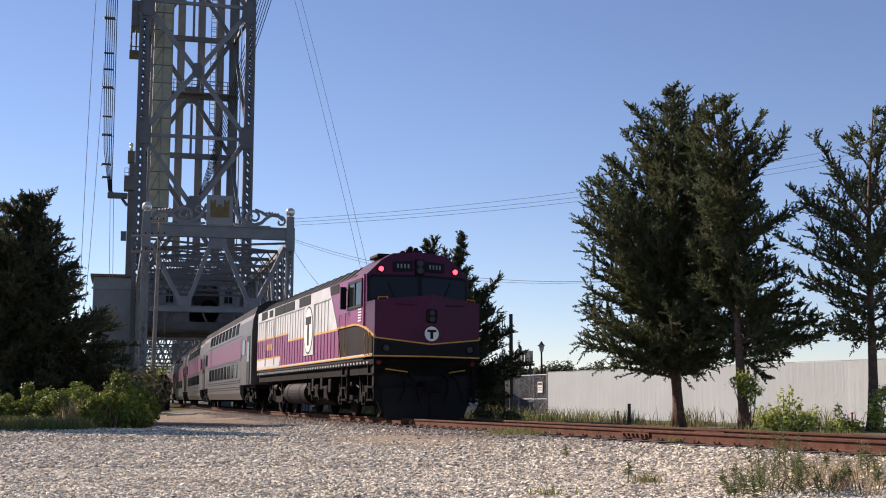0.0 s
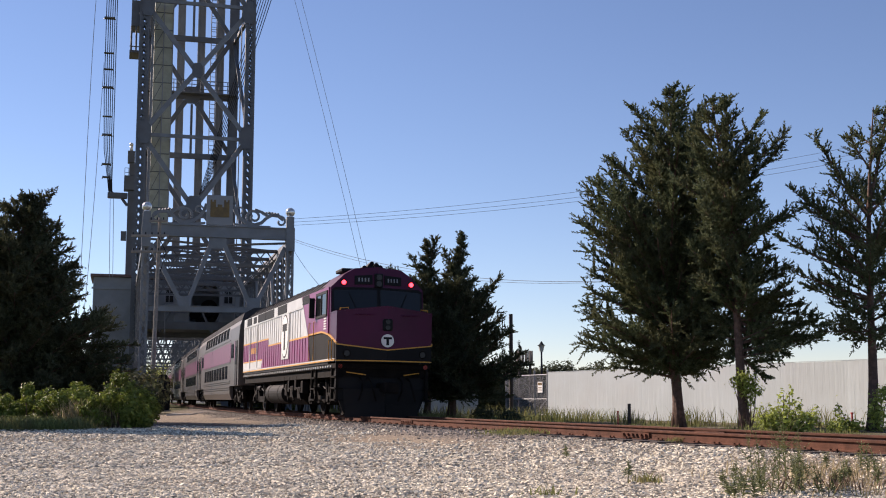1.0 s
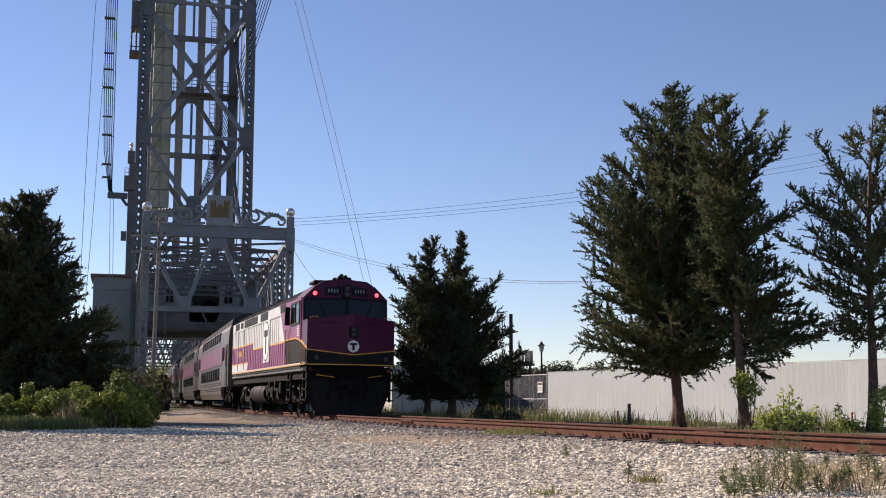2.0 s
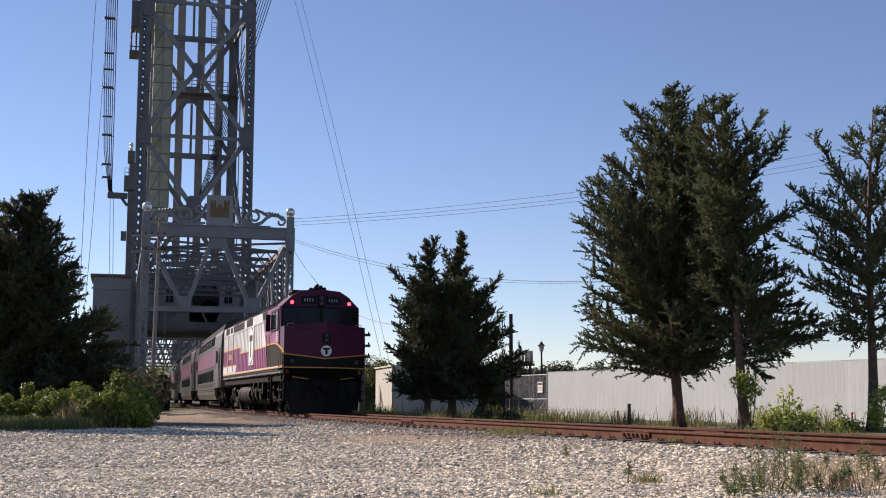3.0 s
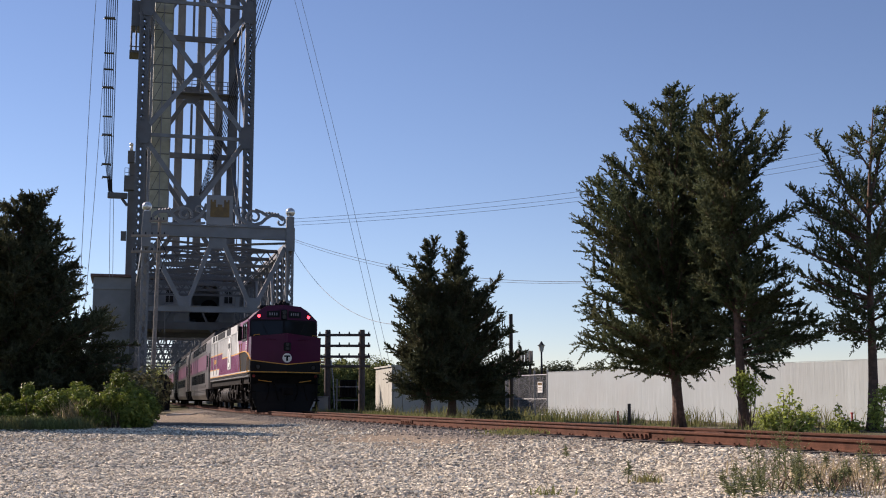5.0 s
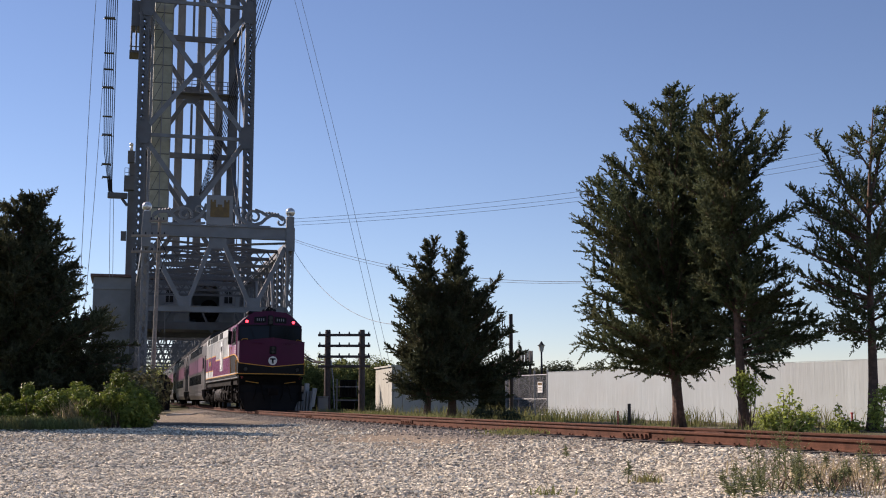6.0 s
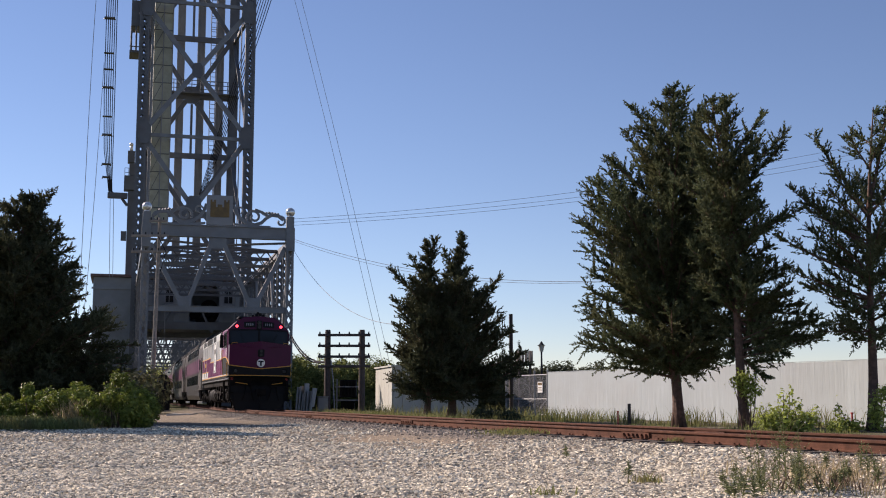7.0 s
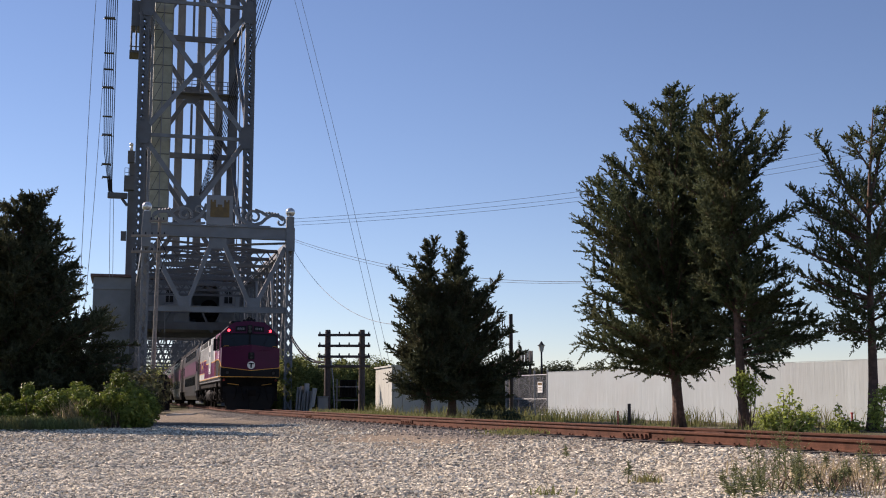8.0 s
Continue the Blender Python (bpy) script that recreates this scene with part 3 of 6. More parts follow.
            part("grab_iron", bm, YELLOW, body)
        # steps
        for yy in (5.35, 8.3):
            bm = bmesh.new()
            for o in (0, 0.62):
                box(bm, sx * 1.42 - 0.03, yy + o, 0.42, sx * 1.42 + 0.06, yy + o + 0.05, 1.55)
            for z in (0.45, 0.8, 1.15):
                box(bm, sx * 1.4 - 0.16, yy, z, sx * 1.4 + 0.1, yy + 0.66, z + 0.035)
            st = part("step_ladder", bm, UNDER, L)
            for z in (0.48, 0.83, 1.18):
                bm = bmesh.new()
                box(bm, sx * 1.5 - 0.01, yy + 0.02, z, sx * 1.5 + 0.012, yy + 0.63, z + 0.022)
                part("step_edge", bm, TANK, st)
    # roof
    bm = bmesh.new()
    prism(bm, [(-1.52, 3.99), (1.52, 3.99), (1.02, 4.40), (0.55, 4.52), (-0.55, 4.52), (-1.02, 4.40)], -9.06, 6.7)
    roof = part("roof", bm, ROOFGREY, L, "dark grey ribbed roof")
    for yy in np.arange(-8.6, 6.4, 0.9):
        bm = bmesh.new()
        prism(bm, [(-1.53, 4.0), (1.53, 4.0), (1.04, 4.425), (0.56, 4.545), (-0.56, 4.545), (-1.04, 4.425)], yy - 0.03, yy + 0.03)
        part("roof_rib", bm, ROOFGREY, roof)
    for yy, r in ((-7.2, 0.45), (-5.6, 0.45), (-4.0, 0.45)):
        bm = bmesh.new()
        tube(bm, [(0, yy, 4.5), (0, yy, 4.62)], r, 20)
        part("roof_fan", bm, ROOFGREY, roof)
    bm = bmesh.new()
    box(bm, -0.35, -1.0, 4.5, 0.35, 1.2, 4.66)
    part("exhaust_hood", bm, ROOFGREY, roof, bevel=0.03)
    bm = bmesh.new()
    box(bm, -0.5, 3.0, 4.5, 0.5, 4.6, 4.64)
    part("roof_cabinet", bm, ROOFGREY, roof, bevel=0.03)
    # upper cab
    bm = bmesh.new()
    prof = [(-1.5, 3.0), (1.5, 3.0), (1.5, 3.98), (1.08, 4.40), (0.75, 4.60), (0.0, 4.66), (-0.75, 4.60), (-1.08, 4.40), (-1.5, 3.98)]
    rows = []
    for y0, lean in ((6.2, 0.0), (8.10, 0.0)):
        row = []
        for x, z in prof:
            fwd = (0.16 * (1 - abs(x) / 1.5) - 0.16 * (z - 3.0) / 1.66 + 0.1) if y0 > 7 else 0
            row.append(bm.verts.new((x, y0 + fwd, z)))
        rows.append(row)
    n = len(prof)
    for k in range(n):
        bm.faces.new((rows[0][k], rows[0][(k + 1) % n], rows[1][(k + 1) % n], rows[1][k]))
    bm.faces.new(rows[0])
    mid = bm.verts.new((0, 8.10 + 0.16 + 0.1, 3.0))
    top = rows[1][5]
    left, right = [rows[1][i] for i in (1, 2, 3, 4, 5)], [rows[1][i] for i in (5, 6, 7, 8, 0)]
    bm.faces.new(left + [mid])
    bm.faces.new([mid] + right)
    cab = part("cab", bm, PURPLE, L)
    face = lambda x, z: 8.10 + 0.16 * (1 - abs(x) / 1.5) - 0.16 * (z - 3.0) / 1.66 + 0.1

    def on_face(name, material, parent, pts, t0, t1, label=""):
        b = bmesh.new()
        rws = [[b.verts.new((x, face(x, z) + t, z)) for x, z in pts] for t in (t0, t1)]
        m = len(pts)
        for k in range(m):
            b.faces.new((rws[0][k], rws[0][(k + 1) % m], rws[1][(k + 1) % m], rws[1][k]))
        b.faces.new(rws[0])
        b.faces.new(rws[1])
        return part(name, b, material, parent, label)
    for sx in (1, -1):
        on_face("windshield_surround", BLACK, cab, [(sx * 0.0, 3.2), (sx * 1.47, 3.2), (sx * 1.47, 3.9), (sx * 1.36, 3.99), (sx * 0.0, 4.0)], -0.02, 0.006)
        ws = on_face("windshield", GLASS, cab, [(sx * 0.06, 3.3), (sx * 1.4, 3.3), (sx * 1.42, 3.86), (sx * 1.3, 3.93), (sx * 0.06, 3.93)], -0.01, 0.012, "dark windshield pane")
        on_face("wiper", BLACK, ws, [(sx * 0.7, 3.32), (sx * 0.73, 3.32), (sx * 0.95, 3.8), (sx * 0.92, 3.8)], 0.02, 0.035)
        on_face("brow", BLACK, cab, [(sx * 0.02, 3.95), (sx * 1.44, 3.9), (sx * 1.44, 3.93), (sx * 0.02, 3.99)], -0.01, 0.03)
        nb = on_face("number_board", BLACK, cab, [(sx * 0.20, 4.10), (sx * 0.76, 4.08), (sx * 0.76, 4.36), (sx * 0.20, 4.40)], -0.01, 0.03)
        for j in range(4):
            x = 0.30 + 0.10 * j
            on_face("number_bar", CHAIN, nb, [(sx * x, 4.18), (sx * (x + 0.045), 4.18), (sx * (x + 0.045), 4.30), (sx * x, 4.30)], 0.03, 0.036)
        b = bmesh.new()
        disc(b, (sx * 1.10, face(1.10, 4.14) - 0.02, 4.14), 0.115, "y", 0.05)
        rim = part("marker_lamp", b, BLACK, cab)
        b = bmesh.new()
        disc(b, (sx * 1.10, face(1.10, 4.14) + 0.03, 4.14), 0.07, "y", 0.02)
        part("lens", b, REDLAMP, rim, "glowing red marker lens")
    b = bmesh.new()
    box(b, -0.13, 8.1, 4.0, 0.13, 8.34, 4.44)
    hd = part("headlight", b, BLACK, cab, bevel=0.02)
    for z in (4.12, 4.32):
        b = bmesh.new()
        disc(b, (0, 8.34, z), 0.09, "y", 0.015)
        part("lens", b, LENS, hd)
    # horn cluster and roof bits
    b = bmesh.new()
    for x, z, l in ((-0.28, 4.74, 0.5), (-0.12, 4.8, 0.6), (0.06, 4.76, 0.45), (0.22, 4.72, 0.4), (-0.02, 4.86, 0.4)):
        tube(b, [(x, 6.6, z), (x, 6.9, z), (x, 6.9 + l, z)], 0.03, 8, 0.085)
    box(b, -0.36, 6.6, 4.62, 0.32, 6.75, 4.72)
    part("horn", b, BLACK, cab, "cluster of black air horns")
    for x0, x1, z in ((0.35, 0.95, 4.58), (-0.95, -0.45, 4.56)):
        b = bmesh.new()
        box(b, x0, 6.3, z, x1, 7.2, z + 0.12)
        part("roof_box", b, BLACK, cab, bevel=0.03)
    # nose
    def nose_part(name, material, zc, ze, z2c, z2e, out, label="", parent=None, back=7.9):
        """A wedge-shaped band of the nose between two heights at the middle and at the edges."""
        b = bmesh.new()
        pl = [(1.515, 9.08), (0.0, 9.42), (-1.515, 9.08)]
        lo = [b.verts.new((x + (0.0 if x == 0 else math.copysign(out, x)), y + out, zc if x == 0 else ze)) for x, y in pl] + [b.verts.new((-1.5 - out, back, ze)), b.verts.new((1.5 + out, back, ze))]
        hi = [b.verts.new((x + (0.0 if x == 0 else math.copysign(out, x)), y + out, z2c if x == 0 else z2e)) for x, y in pl] + [b.verts.new((-1.5 - out, back, z2e)), b.verts.new((1.5 + out, back, z2e))]
        for k in range(5):
            b.faces.new((lo[k], lo[(k + 1) % 5], hi[(k + 1) % 5], hi[k]))
        b.faces.new((lo[0], lo[1], lo[4]))
        b.faces.new((lo[1], lo[2], lo[3], lo[4]))
        b.faces.new((hi[0], hi[1], hi[4]))
        b.faces.new((hi[1], hi[2], hi[3], hi[4]))
        return part(name, b, material, parent or L, label)
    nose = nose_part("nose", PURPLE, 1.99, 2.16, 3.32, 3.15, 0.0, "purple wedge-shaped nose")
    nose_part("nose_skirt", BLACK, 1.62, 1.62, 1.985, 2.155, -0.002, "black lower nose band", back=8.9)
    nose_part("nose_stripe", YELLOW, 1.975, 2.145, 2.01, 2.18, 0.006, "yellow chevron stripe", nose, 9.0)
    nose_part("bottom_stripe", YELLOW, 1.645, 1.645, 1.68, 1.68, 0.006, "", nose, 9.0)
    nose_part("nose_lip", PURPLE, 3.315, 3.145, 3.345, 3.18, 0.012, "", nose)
    b = bmesh.new()
    box(b, -0.16, 9.38, 2.57, 0.16, 9.47, 2.94)
    sl = part("signal_lamp", b, BLACK, nose, bevel=0.05)
    for z in (2.67, 2.85):
        b = bmesh.new()
        disc(b, (0, 9.47, z), 0.07, "y", 0.012)
        part("lens", b, LENS, sl)
    b = bmesh.new()
    disc(b, (-0.0, 9.43, 2.275), 0.20, "y", 0.02, 28)
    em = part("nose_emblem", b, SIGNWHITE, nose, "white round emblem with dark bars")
    b = bmesh.new()
    box(b, -0.13, 9.45, 2.32, 0.13, 9.456, 2.385)
    box(b, -0.042, 9.45, 2.14, 0.042, 9.456, 2.319)
    part("emblem_mark", b, BLACK, em)
    for sx in (1, -1):
        b = bmesh.new()
        yy = 9.08 + 0.34 * (1 - 1.2 / 1.515)
        disc(b, (sx * 1.2, yy - 0.02, 1.88), 0.125, "y", 0.045)
        dl = part("ditch_lamp", b, UNDER, nose)
        b = bmesh.new()
        disc(b, (sx * 1.2, yy + 0.027, 1.88), 0.085, "y", 0.012)
        part("lens", b, LENS, dl)
        b = bmesh.new()
        tube(b, [(sx * 1.40, 9.0, 3.18), (sx * 1.40, 9.02, 3.26), (sx * 1.15, 9.08, 3.28), (sx * 1.15, 9.05, 3.2)], 0.015, 6)
        part("grab_iron", b, YELLOW, nose)
        b = bmesh.new()
        tube(b, [(sx * 1.0, 9.26, 3.08), (sx * 0.45, 9.38, 3.06)], 0.015, 6)
        part("handrail", b, PURPLE, nose)
    # pilot, coupler, hoses
    b = bmesh.new()
    slab_pts = [(1.45, 1.6), (1.45, 0.75), (1.2, 0.12), (-1.2, 0.12), (-1.45, 0.75), (-1.45, 1.6)]
    prism(b, slab_pts, 8.7, 8.82)
    beam(b, (-1.15, 8.85, 0.15), (0, 9.3, 0.15), 0.06, 0.4)
    beam(b, (1.15, 8.85, 0.15), (0, 9.3, 0.15), 0.06, 0.4)
    beam(b, (-1.2, 8.83, 0.55), (0, 9.2, 0.6), 0.05, 0.5)
    beam(b, (1.2, 8.83, 0.55), (0, 9.2, 0.6), 0.05, 0.5)
    pilot = part("pilot", b, BLACK, L, "black snow plough pilot")
    b = bmesh.new()
    box(b, -0.16, 8.8, 0.72, 0.16, 9.65, 1.0)
    box(b, -0.24, 9.6, 0.68, 0.2, 9.95, 1.02)
    part("coupler", b, UNDER, pilot, bevel=0.03)
    for x, s2 in ((-0.55, 1), (0.45, -1), (0.7, 1), (-0.8, -1)):
        b = bmesh.new()
        tube(b, [(x, 8.85, 1.15), (x, 9.2, 1.05), (x + 0.05 * s2, 9.35, 0.75), (x + 0.15 * s2, 9.3, 0.45)], 0.03, 7)
        part("air_hose", b, UNDER, pilot)
    for sx in (1, -1):
        b = bmesh.new()
        tube(b, [(sx * 1.15, 8.95, 1.32), (sx * 0.6, 9.2, 1.24)], 0.018, 6)
        part("cut_lever", b, YELLOW, pilot)
        b = bmesh.new()
        disc(b, (sx * 1.35, 8.95, 1.5), 0.07, "y", 0.05, 12)
        part("step_lamp", b, REDPLASTIC, pilot)
    # under the frame
    b = bmesh.new()
    prism(b, [(-1.2, 1.15), (1.2, 1.15), (1.25, 0.6), (0.95, 0.3), (-0.95, 0.3), (-1.25, 0.6)], -2.2, 2.6)
    part("fuel_tank", b, UNDER, L, bevel=0.04)
    for sx in (1, -1):
        b = bmesh.new()
        tube(b, [(sx * 1.08, -3.55, 0.72), (sx * 1.08, -3.5, 0.72), (sx * 1.08, -0.1, 0.72), (sx * 1.08, -0.05, 0.72)], 0.38, 24)
        rs = part("air_reservoir", b, TANK, L, "grey cylindrical air reservoir", smooth=False)
        for yy in (-2.9, -0.9):
            b = bmesh.new()
            tube(b, [(sx * 1.08, yy - 0.03, 0.72), (sx * 1.08, yy + 0.03, 0.72)], 0.39, 24)
            part("strap", b, UNDER, rs)
        for yy, z0, w in ((0.4, 0.62, 0.35), (0.95, 0.75, 0.3), (1.45, 0.55, 0.5), (2.2, 0.8, 0.4), (2.75, 0.5, 0.5), (3.35, 0.7, 0.35)):
            b = bmesh.new()
            box(b, sx * 1.2, yy, z0, sx * 1.42, yy + w, z0 + 0.42)
            part("valve_box", b, UNDER if w > 0.32 else TANK, L, bevel=0.02)
        for yy in (0.3, 1.3, 2.6):
            b = bmesh.new()
            tube(b, [(sx * 1.4, yy, 1.3), (sx * 1.42, yy, 0.9), (sx * 1.42, yy + 0.5, 0.8), (sx * 1.42, yy + 0.9, 0.45)], 0.03, 6)
            part("pipe", b, UNDER, L)
    for y0 in (5.75, -5.95):
        make_truck(L, y0, 2.74, 1.12)
        WHEELSETS.extend(make_wheelsets(L, [y0 - 1.37, y0 + 1.37]))
    return L


def make_coach(s0):
    L = empty("bilevel_coach", vehicle_pose(s0 + 12.95), "stainless bilevel passenger coach with a purple window-belt stripe", "coach", "coaches of the train")
    prof = [(-1.38, 0.46), (1.38, 0.46), (1.50, 0.75), (1.52, 3.3), (1.47, 3.9), (1.28, 4.42), (0.85, 4.66), (0, 4.72), (-0.85, 4.66), (-1.28, 4.42), (-1.47, 3.9), (-1.52, 3.3), (-1.50, 0.75)]
    bm = bmesh.new()
    prism(bm, prof, -8.6, 8.6)
    body = part("body", bm, STAINLESS, L)
    bm = bmesh.new()
    prism(bm, [(1.40, 4.13), (1.295, 4.43), (0.86, 4.68), (0, 4.74), (-0.86, 4.68), (-1.295, 4.43), (-1.40, 4.13)], -12.62, 12.62)
    part("roof", bm, ROOFGREY, body, "dark grey coach roof")
    for sy in (-1, 1):
        bm = bmesh.new()
        prism(bm, [(x, max(z, 1.12)) for x, z in prof], *sorted((sy * 8.605, sy * 12.6)))
        part("end_section", bm, STAINLESS, body)
        bm = bmesh.new()
        box(bm, -0.75, *((12.6, 1.1) if sy > 0 else (-12.95, 1.1)), 0.75, *((12.95, 3.6) if sy > 0 else (-12.6, 3.6)))
        part("diaphragm", bm, BLACK, body)
        for sx in (-1, 1):
            # flat plate; the shade of the door's recess is put into its black
            bm = bmesh.new()
            slab(bm, [(sy * 11.1, 1.15), (sy * 12.1, 1.15), (sy * 12.1, 3.2), (sy * 11.1, 3.2)], sx * 1.49, sx * 1.535)
            d = part("door", bm, BLACK, body, "passenger door, black for the shade of its recess")
            bm = bmesh.new()
            slab(bm, [(sy * 11.25, 2.1), (sy * 11.95, 2.1), (sy * 11.95, 2.95), (sy * 11.25, 2.95)], sx * 1.53, sx * 1.545)
            part("pane", bm, GLASS, d)
            bm = bmesh.new()
            slab(bm, [(sy * 9.3, 2.45), (sy * 10.3, 2.45), (sy * 10.3, 3.1), (sy * 9.3, 3.1)], sx * 1.49, sx * 1.54)
            part("end_window", bm, GLASS, body)
            for a, b in ((8.62, 9.0), (10.6, 11.05)):
                bm = bmesh.new()
                slab(bm, [(sy * a, 2.3), (sy * b, 2.3), (sy * b, 3.22), (sy * a, 3.22)], sx * 1.49, sx * 1.532)
                part("stripe_end", bm, BELT, body)
        for yy in (8.9,):
            bm = bmesh.new()
            box(bm, -1.35, *sorted((sy * 8.65, sy * 8.75))[:1], 0.5, 1.35, sorted((sy * 8.65, sy * 8.75))[1], 1.1)
            part("truck_bulkhead", bm, UNDER, body)
    for sx in (-1, 1):
        bm = bmesh.new()
        slab(bm, [(-8.58, 2.3), (8.58, 2.3), (8.58, 3.22), (-8.58, 3.22)], sx * 1.49, sx * 1.533)
        part("stripe", bm, BELT, body, "purple stripe")
        bm = bmesh.new()
        for z in (1.25, 1.35, 2.22, 3.34, 0.95, 1.05):
            slab(bm, [(-8.58, z), (8.58, z), (8.58, z + 0.03), (-8.58, z + 0.03)], sx * 1.49, sx * 1.537)
        part("belt_rail", bm, STAINLESS, body)
        for k in range(9):
            y = -7.6 + 1.72 * k
            bm = bmesh.new()
            slab(bm, [(y, 1.5), (y + 1.05, 1.5), (y + 1.05, 2.13), (y, 2.13)], sx * 1.49, sx * 1.54)
            part("lower_window", bm, GLASS, body)
            bm = bmesh.new()
            vs = [bm.verts.new(p) for p in ((sx * 1.525, y, 3.5), (sx * 1.525, y + 1.05, 3.5), (sx * 1.478, y + 1.05, 4.02), (sx * 1.478, y, 4.02),
                                            (sx * 1.45, y, 3.5), (sx * 1.45, y + 1.05, 3.5), (sx * 1.40, y + 1.05, 4.02), (sx * 1.40, y, 4.02))]
            for f in ((0, 1, 2, 3), (7, 6, 5, 4), (0, 4, 5, 1), (1, 5, 6, 2), (2, 6, 7, 3), (3, 7, 4, 0)):
                bm.faces.new([vs[i] for i in f])
            part("upper_window", bm, GLASS, body)
    for y0, y1, c0, c1 in ((-12.6, -8.7, -13.1, -12.5), (8.7, 12.6, 12.5, 13.1)):
        bm = bmesh.new()
        box(bm, -1.3, y0, 0.95, 1.3, y1, 1.11)
        eu = part("end_underframe", bm, UNDER, L)
        bm = bmesh.new()
        box(bm, -0.15, c0, 0.72, 0.15, c1, 0.95)
        part("coupler", bm, UNDER, eu)
    for y0 in (10.2, -10.2):
        make_truck(L, y0, 2.4, 1.1)
        WHEELSETS.extend(make_wheelsets(L, [y0 - 1.2, y0 + 1.2], 0.44))
    return L


LOCO = make_loco()
COACH_S = [19.0 + 26.15 * k for k in range(4)]
COACHES = [make_coach(s) for s in COACH_S]

# ---- bridge ----
BRIDGE = pose(-16.75, 88.0, 0, 0, 0, 15.2)   # x across, y along the line away from the yard
PH = 5.3      # half width between the trusses


def laced(bm, a, b, w, d, pitch=0.7, bar=0.10, corner=0.14, sides=True):
    """A built-up column: four corner angles joined by zigzag bars. w across x, d along y."""
    a, b = Vector(a), Vector(b)
    L = (b - a).length
    for i in (-1, 1):
        for j in (-1, 1):
            o = Vector((i * (w - corner) / 2, j * (d - corner) / 2, 0))
            beam(bm, a + o, b + o, corner, corner, (0, 1, 0))
    n = max(2, int(L / pitch))
    for k in range(n):
        p, q = a.lerp(b, k / n), a.lerp(b, (k + 1) / n)
        s = 1 if k % 2 else -1
        for j in (-1, 1):
            oy = Vector((0, j * d / 2, 0))
            for sg in (s, -s):
                beam(bm, p + oy + Vector((sg * w * 0.4, 0, 0)), q + oy - Vector((sg * w * 0.4, 0, 0)), 0.025, bar, (1, 0, 0))
        for i in (-1, 1) if sides else ():
            ox = Vector((i * w / 2, 0, 0))
            beam(bm, p + ox + Vector((0, s * d * 0.4, 0)), q + ox - Vector((0, s * d * 0.4, 0)), bar, 0.025, (1, 0, 0))


def lattice(bm, a, b, depth, chord=0.14, bar=0.07, pitch=0.9):
    """A flat lattice girder hanging below the line a-b."""
    a, b = Vector(a), Vector(b)
    dz = Vector((0, 0, -depth))
    beam(bm, a, b, chord, chord)
    beam(bm, a + dz, b + dz, chord, chord)
    n = max(2, int((b - a).length / pitch))
    for k in range(n):
        p, q = a.lerp(b, k / n), a.lerp(b, (k + 1) / n)
        beam(bm, p, q + dz, 0.03, bar)
        beam(bm, p + dz, q, 0.03, bar)


def gusset(bm, u, v, z, w, h, t=0.06):
    """An eight-sided plate with rivet heads."""
    c = 0.28
    prism(bm, [(u - w / 2, z - h * c), (u - w * c, z - h / 2), (u + w * c, z - h / 2), (u + w / 2, z - h * c),
               (u + w / 2, z + h * c), (u + w * c, z + h / 2), (u - w * c, z + h / 2), (u - w / 2, z + h * c)], v - t, v + t)
    for i in range(4):
        for j in range(4):
            x, y = u + (i - 1.5) * w * 0.2, z + (j - 1.5) * h * 0.2
            box(bm, x - 0.03, v - t - 0.025, y - 0.03, x + 0.03, v - t + 0.002, y + 0.03)


def ribbon(bm, pts, w, t, v=0.0):
    """A flat band through (x, z) points, w wide in the picture's plane and t thick."""
    for p, q in zip(pts, pts[1:]):
        beam(bm, (p[0], v, p[1]), (q[0], v, q[1]), t, w, (0, 0.001, 1) if abs(p[0] - q[0]) > abs(p[1] - q[1]) else (1, 0, 0))


def spiral(cx, cz, r0, r1, a0, a1, n=22):
    return [(cx + (r0 + (r1 - r0) * k / n) * math.cos(a0 + (a1 - a0) * k / n), cz + (r0 + (r1 - r0) * k / n) * math.sin(a0 + (a1 - a0) * k / n)) for k in range(n + 1)]


